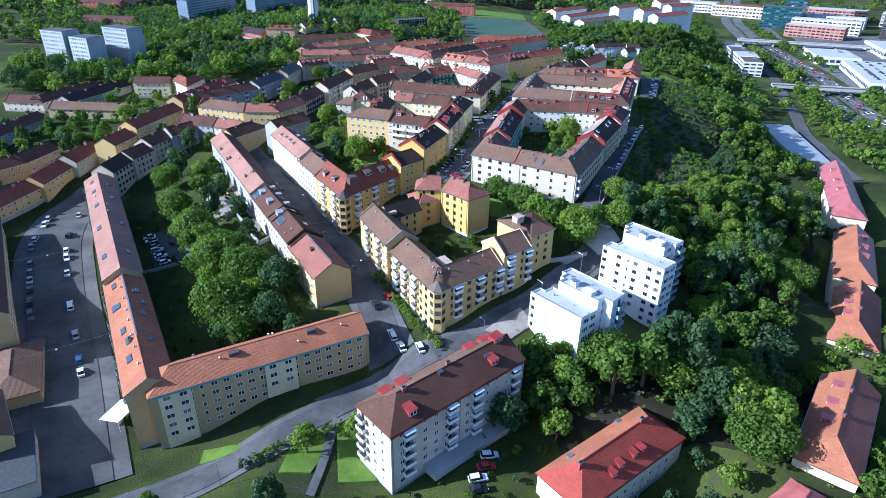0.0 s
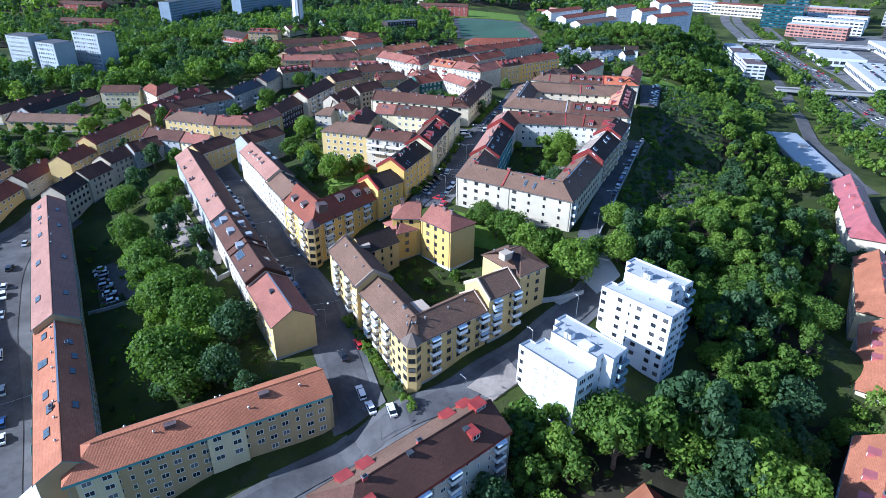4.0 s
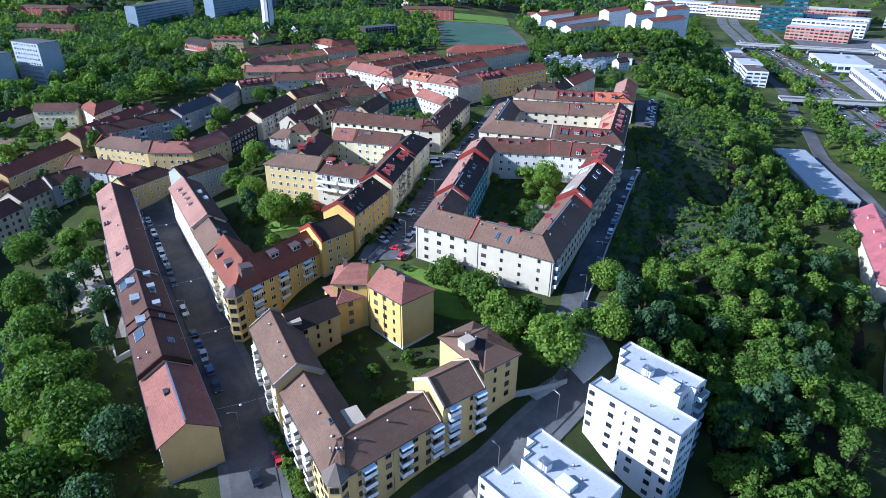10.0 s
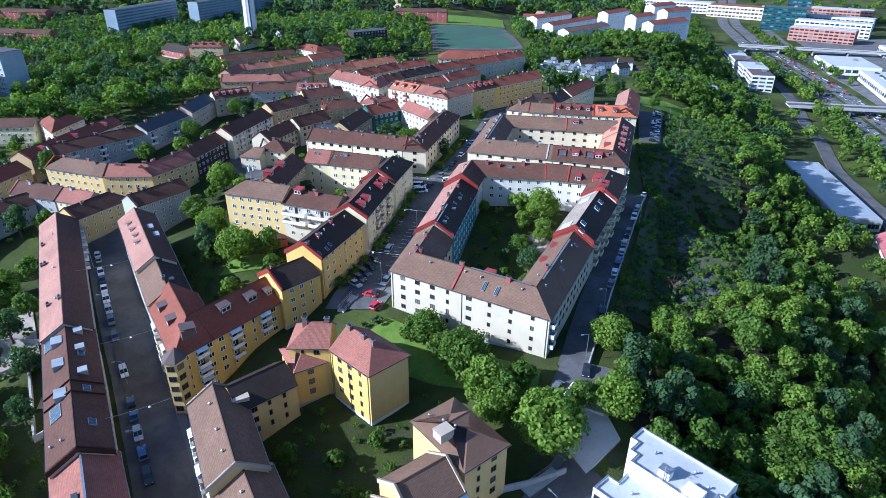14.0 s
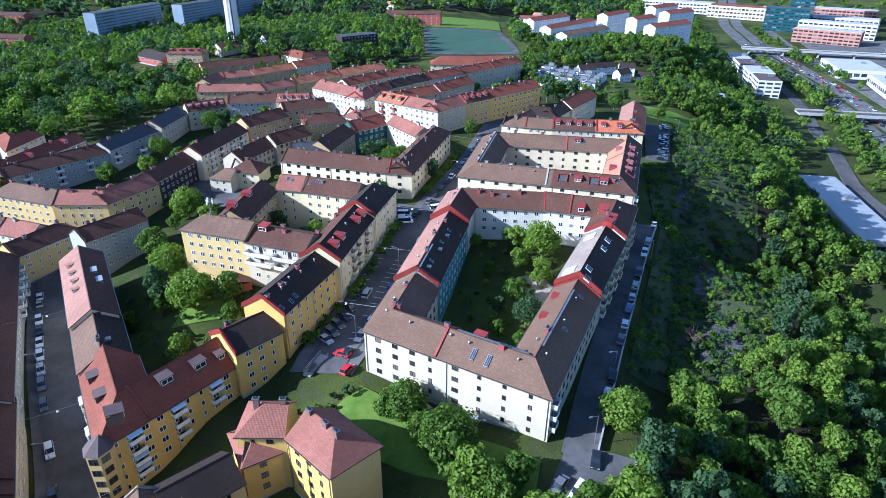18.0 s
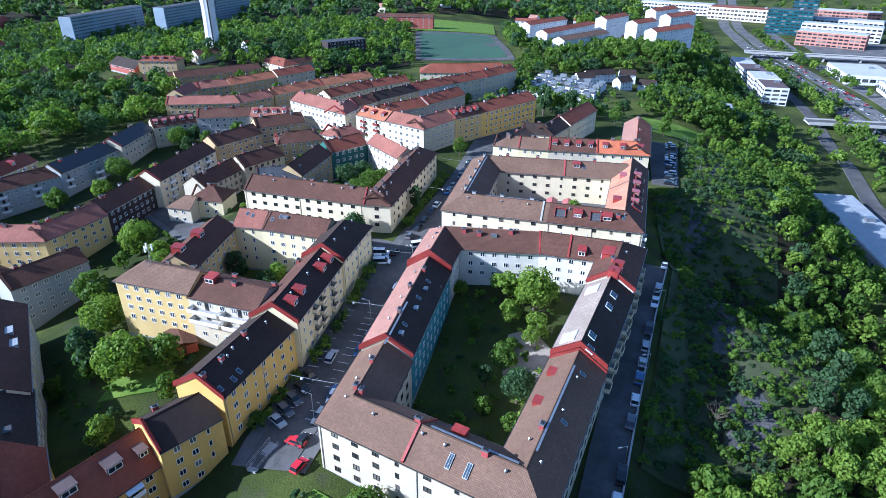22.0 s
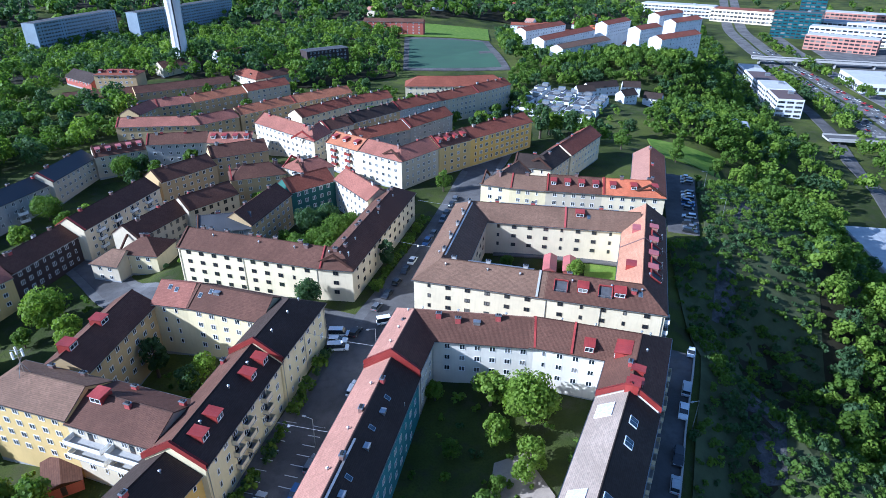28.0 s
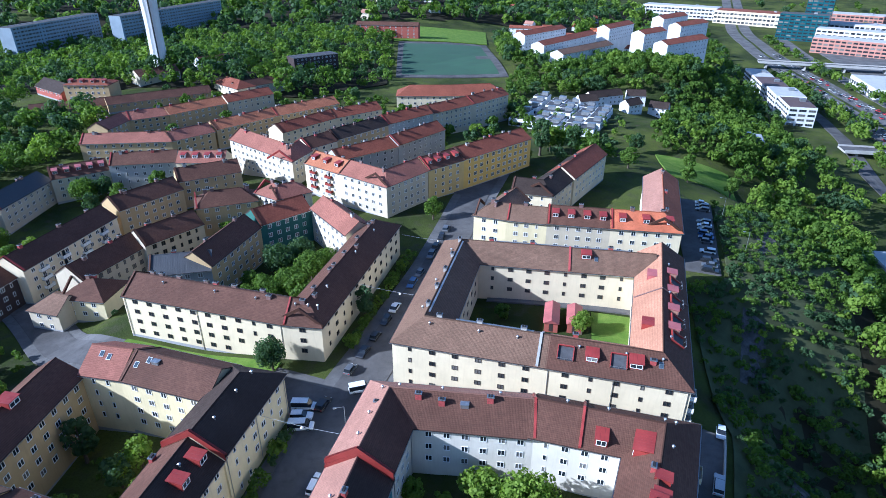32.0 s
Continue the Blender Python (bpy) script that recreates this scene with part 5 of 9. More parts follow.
# ---- blue-grey slabs, tower and high-rises to the west ----
b_a = House("slab_block", "long blue-grey slab block with balconies", [(-300.4, 751.4), (-278.0, 855.0)], 13, 19, W_BLUE, FELT, 0.3, "gg", 9, 2.9, 3.8, "o", over=0.1, win=(3.0, 1.5), frame=W_GREY, split=3, zb=-16, group="blue-grey slabs", seed=171)
b_b = House("slab_block", "blue-grey slab block behind the tower", [(-242.8, 823.9), (-194.5, 975.0)], 13, 20, W_BLUE, FELT, 0.3, "gg", 8, 2.9, 4.2, "o", over=0.1, win=(3.2, 1.5), frame=W_GREY, split=3, zb=-14, group="blue-grey slabs", seed=172)
for k, (A, B, z) in enumerate((((-296, 464), (-275, 455), 24), ((-272, 456), (-254, 447), 21), ((-258, 478), (-234, 466), 25))):
    House("tower_block", "pale grey point block with balconies", [A, B], 14, z, W_POINT, FELT, 0.3, "gg", 9, 2.8, 2.6, "oi", win=(1.7, 1.5), over=0.1, zb=-8, group="white point blocks", seed=175 + k)

# ---- chimneys, dormers, roof windows, fire walls and balconies ----
k2.chimneys(0, [15.4], 0.44, BRICK_BROWN, 0.9)
k2.chimneys(0, [26.4], 0.52, BRICK_BROWN, 0.9)
k2.chimneys(0, [7.3], 0.55, BRICK_RED, 0.9)
k2.skylights(0, [10.0], 0.71)
k2.skylights(0, [17.9], 0.69)
k2.skylights(0, [28.8], 0.69)
k2.boxes(0, [21.9], 0.74, METAL, 1.2, 0.9, 0.4)
k2.boxes(0, [13.5], 0.74, METAL, 1.2, 0.9, 0.4)
k2.boxes(0, [32.1], 0.71, METAL, 1.2, 0.9, 0.4)
k1.chimneys(0, [6.9], 0.48, BRICK_RED, 1.0)
k1.chimneys(0, [14.7], 0.47, BRICK_RED, 1.0)
k1.chimneys(0, [15.2], 0.58, BRICK_RED, 1.0)
k1.chimneys(1, [17.6], 0.53, BRICK_RED, 1.0)
k1.chimneys(1, [30.6], 0.46, BRICK_RED, 1.0)
k1.chimneys(2, [15.7], 0.55, BRICK_RED, 1.0)
k1.boxes(1, [24.0], 0.82, S_RED, 2.6, 1.6, 1.1, "dormer_box", "red sheet dormer box")
k1.recesses(1, [25.6], 0.22, 0.9, 2.6)
k1.recesses(1, [29.0], 0.20, 0.9, 2.6)
k1.seam(1, 18.1, S_RED, 0.35, 0.5)
k1.skylights(2, [33.9], 0.31)
k1.skylights(2, [19.8], 0.29)
k1.boxes(2, [33.2], 0.84, S_RED, 2.2, 1.5, 0.5, "dormer_box", "red sheet dormer box")
k1.boxes(2, [24.0], 0.84, S_RED, 2.2, 1.5, 0.5, "dormer_box", "red sheet dormer box")
k1.vents(1, [35.0], 0.96)
k1.vents(2, [12.8], 0.66)
k1.vents(1, [19.4], 0.38)
k2.parapet(0)
k2.parapet(1)
k3.parapet(1)
k4.parapet(0)
k5.parapet(0)
k1.parapet(1)
k1.walkway(1, 20, 36, 0.55)
k1.walkway(2, 10, 34, 0.47)
k2.walkway(0, 22, 38, 0.56)
k4.recesses(0, [4.8], 0.39, 2.0, 1.7, WHITE_PAINT)
k4.recesses(0, [0.6], 0.33, 2.0, 1.7, WHITE_PAINT)
k4.recesses(0, [18.1], 0.32, 2.0, 1.7, WHITE_PAINT)
k4.recesses(0, [23.3], 0.33, 2.0, 1.7, WHITE_PAINT)
k4.recesses(0, [4.2], 0.80, 3.6, 3.4, WHITE_PAINT, PALE_GLASS)
k4.recesses(0, [25.2], 0.80, 3.6, 3.4, WHITE_PAINT, PALE_GLASS)
k5.dormers(0, [5.4], 0.34, S_RED, S_RED, 1.9, 1.0, 2.4)
k5.dormers(0, [1.9], 0.33, S_RED, S_RED, 1.9, 1.0, 2.4)
k5.dormers(0, [0.6], 0.37, S_RED, S_RED, 1.9, 1.0, 2.4)
k5.dormers(1, [16.0], 0.96, S_RED, S_RED, 2.0, 1.5, 2.6)
k5.dormers(0, [12.5], 0.89, S_RED, S_RED, 4.6, 1.6, 3.0)
k5.seam(1, 19.3, S_RED, 0.35, 0.45)
k5.chimneys(0, [6.5], 0.59, BRICK_RED, 1.0)
k3.chimneys(0, [16.9], 0.68, BRICK_RED, 1.1)
k3.chimneys(0, [21.1], 0.62, BRICK_RED, 1.1)
k3.chimneys(0, [8.5], 0.59, BRICK_RED, 1.1)
k3.chimneys(0, [28.2], 0.78, BRICK_RED, 1.1)
k3.seam(0, 0.7, S_RED, 0.35, 0.45)
k3.boxes(0, [12.9], 0.67, METAL, 1.4, 1.0, 0.4)
for u_ in (6.0, 14.5, 22.0, 30.0, 37.5):
    l1.chimneys(1, [u_], 0.47, CONCRETE, 0.9)
l1.chimneys(2, [8.5, 17.0, 26.0], 0.53, CONCRETE, 0.9)
l1.chimneys(0, [11.0, 30.5, 41.0], 0.46, BRICK_RED, 0.9)
l1.seam(0, 21.0, BRICK_RED, 0.3, 0.5)
l1.seam(2, 29.6, CONCRETE, 0.3, 0.5, "pale fire wall across the roof")
l1.skylights(0, [14.5], 0.72)
l1.dormers(0, [17.0], 0.74, S_RED, S_RED, 2.4, 1.3, 2.2)
l1.walkway(1, 6.0, 40.0, 0.55)
l1.walkway(2, 12.0, 28.0, 0.55)
l1.walkway(0, 6.0, 40.0, 0.43)
l2.terraces(0, [3.4, 13.4], 0.25, 3.2, 3.0)
l2.dormers(0, [8.4], 0.17, S_RED, S_RED, 2.4, 1.3, 2.6)
l2.dormers(0, [16.6], 0.17, S_RED, S_RED, 2.6, 1.3, 2.6)
l2.chimneys(0, [19.6], 0.3, BRICK_RED, 0.8)
l2.skylights(0, [21.1], 0.29)
l2.terraces(1, [13.0, 19.5, 27.5, 36.0], 0.24, 3.6, 3.0)
l2.dormers(1, [16.2, 23.6, 31.8, 40.0], 0.2, R_SALMON, S_PINK, 2.4, 1.2, 2.2)
l2.boxes(1, [17.0], 0.70, S_RED, 3.0, 3.6, 0.35, "dormer_box", "red sheet roof box")
l2.boxes(1, [38.0], 0.66, S_PINK, 3.4, 3.0, 0.35, "dormer_box", "faded red sheet roof box")
l2.seam(1, 30.0, BRICK_BROWN, 0.2, 0.35, "brown fire wall across the roof")
l2.chimneys(0, [4.9], 0.96, BRICK_RED, 0.9)
i3.parapet(0)
i4.parapet(0)
i5.parapet(0)
i6.parapet(0)
i5.parapet(1)
i4.skylights(0, [1.0], 0.10)
i4.skylights(0, [4.5], 0.07)
i4.skylights(0, [6.7], 0.10)
i4.chimneys(0, [0.6], 0.39, BRICK_RED, 0.9)
i4.chimneys(0, [6.2], 0.40, BRICK_RED, 0.9)
i4.chimneys(0, [14.4], 0.46, BRICK_RED, 0.9)
i4.vents(0, [7.6], 0.37)
i4.vents(0, [9.8], 0.41)
i3.chimneys(0, [4.1], 0.96, BRICK_RED, 0.9)
i3.chimneys(0, [11.3], 0.96, BRICK_RED, 0.9)
i5.dormers(0, [4.2], 0.17, S_RED, S_RED, 2.1, 1.5, 2.6)
i5.dormers(0, [8.9], 0.18, S_RED, S_RED, 2.1, 1.5, 2.6)
i5.dormers(0, [20.4], 0.15, S_RED, S_RED, 2.1, 1.5, 2.6)
i5.dormers(0, [25.2], 0.15, S_RED, S_RED, 2.1, 1.5, 2.6)
i5.chimneys(0, [24.5], 0.96, BRICK_RED, 0.9)
i1.dormers(0, [25.9], 0.51, S_BROWN, S_BROWN, 2.9, 1.6, 3.0)
i1.dormers(1, [17.0], 0.26, S_BROWN, S_BROWN, 2.9, 1.6, 3.0)
i1.dormers(1, [24.4], 0.21, S_BROWN, S_BROWN, 2.9, 1.6, 3.0)
i1.dormers(1, [29.3], 0.17, S_BROWN, S_BROWN, 1.8, 1.4, 2.6)
i1.dormers(0, [6.5], 0.12, S_BROWN, S_BROWN, 2.6, 1.5, 2.6)
i1.dormers(0, [14.4], 0.16, S_BROWN, S_BROWN, 2.6, 1.5, 2.6)
i1.seam(1, 10.5, R_RED, 0.3, 0.4, "tiled ridge across the roof")
i1.balconies(1, "o", [6.8, 16.2, 25.2], 5, 3.0, 1.2, WHITE_PAINT, AWNING)
i1.balconies(0, "o", [9.0, 19.5], 5, 3.0, 1.2, WHITE_PAINT, AWNING)
i2.chimneys(0, [15.4], 0.49, BRICK_BROWN, 0.9)
i2.boxes(0, [15.0], 0.66, S_DARK, 1.8, 1.3, 0.4)
i2.boxes(0, [1.7], 0.59, S_DARK, 1.8, 1.3, 0.4)
i2b.dormers(0, [8.8], 0.15, WHITE_PAINT, R_SALMON, 1.2, 0.9, 1.6)
i2b.dormers(0, [14.2], 0.18, WHITE_PAINT, R_SALMON, 1.2, 0.9, 1.6)
i2b.dormers(0, [19.5], 0.20, WHITE_PAINT, R_SALMON, 1.2, 0.9, 1.6)
i2b.dormers(0, [24.4], 0.18, WHITE_PAINT, R_SALMON, 1.2, 0.9, 1.6)
i2b.boxes(0, [15.5], 0.72, S_GREY, 3.0, 1.6, 0.4)
i2b.boxes(0, [20.9], 0.79, S_GREY, 3.0, 1.6, 0.4)
j4.dormers(0, [3.5], 0.34, S_RED, S_RED, 2.6, 1.4, 2.6)
j4.chimneys(0, [10.0], 0.41, BRICK_RED, 0.9)
j4.chimneys(0, [5.9], 0.90, BRICK_RED, 0.9)
j4.chimneys(0, [17.7], 0.80, BRICK_RED, 0.9)
j3.chimneys(0, [7.6], 0.96, BRICK_BROWN, 0.8)
j3.chimneys(0, [15.2], 0.96, BRICK_BROWN, 0.8)
j2.dormers(0, [12.7], 0.37, S_RED, S_RED, 2.6, 1.4, 2.6)
j2.dormers(0, [3.3], 0.42, S_RED, S_RED, 2.6, 1.4, 2.6)
j1.skylights(0, [2.0], 0.27)
j1.skylights(0, [4.2], 0.38)
j1a.skylights(0, [4.8], 0.32)
j1a.skylights(0, [3.0], 0.36)
j1.boxes(0, [5.9], 0.37, METAL, 1.5, 1.0, 0.4)
j1.seam(0, 0.5, R_CHOC, 0.2, 0.4, "tiled fire wall")
f1.balconies(0, "o", [7.6, 18.0], 5, 2.8, 1.3, WHITE_PAINT, AWNING)
f2.balconies(0, "o", [0.3, 7.4, 13.2, 19.7], 5, 2.8, 1.3, WHITE_PAINT, AWNING)
f2.balconies(2, "o", [4.9, 13.6, 21.6], 5, 2.8, 1.3, WHITE_PAINT, AWNING)
f3.balconies(0, "o", [2.4, 9.5], 5, 2.8, 1.3, WHITE_PAINT, AWNING)
f4.vents(0, [2.6], 0.88)
f4.vents(0, [2.3], 0.58)
f4.vents(0, [3.1], 0.42)
f4.boxes(0, [0.6], 0.44, W_TAN, 3.0, 2.4, 0.7, "roof_house", "tan roof access hut")
f1.boxes(0, [3.2], 0.90, W_TAN, 4.6, 3.8, 1.0, "roof_house", "tan roof access hut")
f2.boxes(0, [19.5], 0.92, W_TAN, 7.0, 4.2, 0.9, "roof_house", "tan roof access hut")
f2.chimneys(0, [20.0], 0.45, METAL, 0.5)
f2.boxes(0, [27.3], 0.96, S_DARK, 1.0, 0.8, 0.3)
f1.parapet(0, W_TAN, 0.35, 0.35)
f1.parapet(1, W_TAN, 0.35, 0.35)
f3.parapet(0, W_TAN, 0.35, 0.35)
f3.parapet(1, W_TAN, 0.35, 0.35)
f2.parapet(0, W_TAN, 0.35, 0.35)
f2.parapet(1, W_TAN, 0.35, 0.35)
g1.chimneys(0, [1.2, 6.0, 9.0], 0.45, BRICK_BROWN, 1.0)
g3.chimneys(0, [3.0, 8.0], 0.5, BRICK_BROWN, 1.0)
g2.chimneys(0, [3.4], 0.6, BRICK_BROWN, 0.9)
corner_bay(f2, -1.3, 147.0, Vector((0.03, -1.0)), 4.6, 2.2, W_YELLOW, R_TAN, 5)
corner_bay(i1, -36.6, 204.9, Vector((0.0, -1.0)), 4.8, 2.4, W_YELLOW, S_BROWN, 5)
h1.boxes(0, [11.7], 0.35, S_DARK, 1.4, 0.9, 0.7)
h2.recesses(0, [5.5], 0.14, 4.6, 2.6)
h2.recesses(0, [33.7], 0.19, 4.6, 2.6)
h2.recesses(0, [2.3], 0.70, 2.2, 1.6)
h2.recesses(0, [14.3], 0.72, 2.2, 1.6)
h2.recesses(0, [28.6], 0.74, 2.2, 1.6)
h2.recesses(0, [40.5], 0.76, 2.2, 1.6)
h2.vents(0, [0.6], 0.17)
h2.vents(0, [16.0], 0.21)
h2.vents(0, [26.5], 0.25)
h2.vents(0, [43.6], 0.26)
h2.vents(0, [43.0], 0.07)
h2.seam(0, 1.6, R_CHOC, 0.5, 0.4, "brown tiled step across the roof")
h2.seam(0, 26.0, R_CHOC, 0.5, 0.4, "brown tiled step across the roof")
h2.seam(0, 30.2, R_CHOC, 0.5, 0.4, "brown tiled step across the roof")
h3.chimneys(0, [19.9], 0.07, BRICK_BROWN, 0.7)
h3.chimneys(0, [35.4], 0.13, BRICK_BROWN, 0.7)
h3.chimneys(0, [62.2], 0.17, BRICK_BROWN, 0.7)
h3.chimneys(0, [63.3], 0.45, BRICK_BROWN, 0.7)
h3.chimneys(0, [34.7], 0.04, BRICK_BROWN, 0.7)
h2.parapet(0, R_CHOC)
h2.parapet(1, R_CHOC)
h1.walkway(0, 2, 24, 0.5)
h3.balconies(0, "i", [5, 11, 17, 23, 29], 4, 3.0, 1.2, WHITE_PAINT)
a1.boxes(0, [21.0], 0.37, S_BROWN, 2.4, 1.3, 0.6)
a1.boxes(0, [41.5], 0.38, S_BROWN, 2.4, 1.3, 0.6)
a1.vents(0, [31.7], 0.96)
a1.vents(0, [32.8], 0.96)
a1.vents(0, [12.2], 0.96)
a1.vents(0, [17.6], 0.34)
a1.vents(0, [37.5], 0.22)
a1.vents(0, [49.9], 0.32)
a2.chimneys(0, [13.3], 0.70, METAL, 0.7)
a2.chimneys(0, [39.4], 0.33, METAL, 0.7)
a2.recesses(0, [18.7], 0.15, 3.2, 1.6, S_BROWN)
a2.recesses(0, [39.1], 0.31, 3.2, 1.6, S_BROWN)
a2.recesses(0, [18.9], 0.82, 2.6, 1.5, S_BROWN)
a3.recesses(0, [58.1], 0.17, 3.2, 1.6, S_BROWN)
a3.recesses(0, [82.6], 0.15, 3.2, 1.6, S_BROWN)
a3.recesses(0, [57.2], 0.82, 2.6, 1.5, S_BROWN)
a3.recesses(0, [83.3], 0.79, 2.6, 1.5, S_BROWN)
a3.vents(0, [26.3], 0.27)
a3.vents(0, [25.2], 0.54)
a3.vents(0, [40.5], 0.57)
a3.vents(0, [47.9], 0.55)
a2.walkway(0, 2, 40, 0.5)
b1.dormers(0, [7.1], 0.08, S_RED, S_RED, 2.2, 1.5, 2.8)
b1.dormers(0, [33.5], 0.14, S_RED, S_RED, 2.2, 1.5, 2.8)
b1.dormers(0, [6.8], 0.96, S_RED, S_RED, 3.0, 1.2, 2.6)
b1.dormers(0, [11.8], 0.96, S_RED, S_RED, 3.0, 1.2, 2.6)
b1.dormers(0, [33.6], 0.96, S_RED, S_RED, 3.0, 1.2, 2.6)
b1.dormers(0, [38.8], 0.96, S_RED, S_RED, 3.0, 1.2, 2.6)
b1.dormers(0, [38.6], 0.44, S_RED, S_RED, 3.0, 1.2, 2.6)
for r_ in range(6):
    z_ = b1.ze - 2.9 - r_ * b1.fh
    q_ = b1.L[0] + b1.nor[0] * 10.6
    if z_ > gz(q_.x, q_.y) + 1.0:
        balcony(b1.top, Matrix.Translation(-b1.o) @ at_wall(q_.x, q_.y, z_, -b1.dirs[0]), 2.8, 1.3, WHITE_PAINT)
    for v_ in (3.2, 6.4):
        q_ = b1.L[0] + b1.nor[0] * v_
        if z_ > gz(q_.x, q_.y) + 0.2:
            part("window", window_mesh(0.9, 1.2, WHITE_PAINT, 1), b1.top, "", Matrix.Translation(-b1.o) @ at_wall(q_.x, q_.y, z_ + 0.8, -b1.dirs[0]))
b1.chimneys(0, [22.2], 0.53, BRICK_RED, 0.8)
b1.chimneys(0, [8.4], 0.48, BRICK_RED, 0.8)
b1.boxes(0, [19.0], 0.45, S_DARK, 1.3, 1.0, 0.4)
b1.boxes(0, [32.8], 0.33, S_DARK, 1.3, 1.0, 0.4)
b1.balconies(0, "o", [4.6, 17.3, 25.4, 38.5], 6, 2.9, 1.4, WHITE_PAINT, AWNING)
c1.chimneys(0, [5.3], 0.46, BRICK_RED, 1.0)
c1.chimneys(0, [27.3], 0.50, BRICK_RED, 1.0)
c1.dormers(0, [12.0], 0.10, S_RED, S_RED, 1.6, 1.1, 2.0)
c1.dormers(0, [15.1], 0.14, S_RED, S_RED, 1.6, 1.1, 2.0)
c1.dormers(0, [20.1], 0.15, S_RED, S_RED, 1.6, 1.1, 2.0)
c1.dormers(0, [22.9], 0.15, S_RED, S_RED, 1.6, 1.1, 2.0)
c1.boxes(0, [7.9], 0.84, METAL, 1.3, 1.0, 0.5)
c1.boxes(0, [27.1], 0.96, METAL, 1.3, 1.0, 0.5)
cr_ = random.Random(5)
for h in (n1, n2, n3, n5, n6, t1, t2, u2, r2, r3, r4, r5, o1, o2, q1, q2, q3, q4, q5, x1, x2, x3, x4, x5a, x5b, x5c, x5d, w1, v1, v2, v3, v4, v5, v6, m1, m2, m3, m4, e1, e2, e3, e4, e5, e6, e7, e8, e9, e10, e11, s1, s2, s3, s4, h4, h5, i9):
    for i in range(len(h.L) - 1):
        ln = (h.L[i + 1] - h.L[i]).length
        for j in range(int(ln / 13 + 0.6)):
            h.chimneys(i, [ln * (j + 0.5) / max(1, int(ln / 13 + 0.6)) + cr_.uniform(-2, 2)], cr_.choice((0.42, 0.5, 0.55)), cr_.choice((BRICK_BROWN, BRICK_BROWN, BRICK_RED)), 0.8)
        if len(h.L) > 1:
            h.seam(i, 0.4, S_RED if cr_.random() < 0.4 else R_CHOC, 0.35)
for h, i, n_ in ((m2, 0, 4), (m3, 0, 3), (v3, 0, 4), (v1, 0, 3), (q4, 0, 5), (q6, 0, 4), (e3, 0, 3), (y1, 0, 4)):
    ln = (h.L[i + 1] - h.L[i]).length
    h.dormers(i, [ln * (j + 0.5) / n_ for j in range(n_)], 0.16, WHITE_PAINT if h in (q6,) else S_RED, S_PINK if h is q4 else S_RED)
r3.balconies(0, "o", [6, 14, 22, 30], 4, 2.8, 1.2, WHITE_PAINT)
q1.balconies(0, "o", [8, 20, 32, 44, 56], 4, 3.0, 1.2, WHITE_PAINT)
v1.balconies(0, "o", [5, 13], 4, 2.8, 1.2, S_RED)
for h, i, side in ((k1, 1, "o"), (k1, 0, "o"), (a1, 0, "o"), (i4, 0, "o"), (i5, 0, "o"), (i6, 0, "o"), (l1, 1, "o"), (l2, 0, "o"), (g1, 0, "o"), (f2, 2, "o"), (n1, 0, "o"), (k3, 1, "i"), (k5, 0, "i"), (b1, 0, "o"), (i1, 1, "o")):
    ln = (h.L[i + 1] - h.L[i]).length
    h.pipes(i, side, [0.5, ln * 0.48, ln - 0.5])
a1.oriel(0, "o", 5.6, 7.5, 0.45, W_PALE, 5)
a1.oriel(0, "o", 31.4, 8.2, 0.45, W_PALE, 5)
k1.balconies(2, "o", [1.8], 3, 2.6, 1.2, WHITE_PAINT)
k4.balconies(0, "o", [4, 11, 18, 25], 4, 3.0, 1.3, W_CREAM)
k5.balconies(0, "o", [5, 14], 4, 3.0, 1.3, W_CREAM)
i5.balconies(0, "o", [9, 13, 20], 3, 2.4, 1.2, W_CREAM)
l2.balconies(1, "o", [1.8], 3, 2.6, 1.2, WHITE_PAINT)
j4.balconies(0, "o", [5, 14], 2, 8.0, 2.2, WHITE_PAINT)
a2.balconies(0, "o", [3, 9, 21, 27, 40, 46], 5, 3.0, 1.2, S_TEAL)
a3.balconies(0, "o", [6, 22, 28, 42], 5, 3.0, 1.2, S_TEAL)
f4.balconies(0, "i", [2.5], 4, 2.6, 1.2, WHITE_PAINT)
b1.oriel(0, "o", 22, 26, 4.5, W_GREY, 0, 14.4)
for h, f in ((d1, 0.2), (d2, 0.2), (d3, 0.78), (d4, 0.25)):
    ln = (h.L[1] - h.L[0]).length
    h.dormers(0, [ln * 0.2, ln * 0.42, ln * 0.62], f, S_PINK, S_PINK, 2.4, 1.4, 2.6)
    h.chimneys(0, [ln * 0.3, ln * 0.6], 0.5, BRICK_RED, 0.9)
a2.recesses(0, [6, 19, 33, 47], 0.24, 3.0, 1.5, S_BROWN)
a2.recesses(0, [12, 26, 40], 0.76, 2.6, 1.4, S_BROWN)
a3.recesses(0, [8, 20, 36], 0.24, 3.0, 1.5, S_BROWN)
a3.recesses(0, [14, 30], 0.76, 2.6, 1.4, S_BROWN)
a2.vents(0, [4, 10, 17, 24, 30, 38, 44, 52], 0.4)
h2.boxes(0, [7, 17, 29], 0.3, S_GREY, 3.2, 2.2, 0.9, "roof_terrace", "grey sheet roof terrace box")
h2.boxes(0, [4, 12, 22], 0.72, S_GREY, 2.0, 1.8, 0.8, "attic_box", "grey sheet attic box")
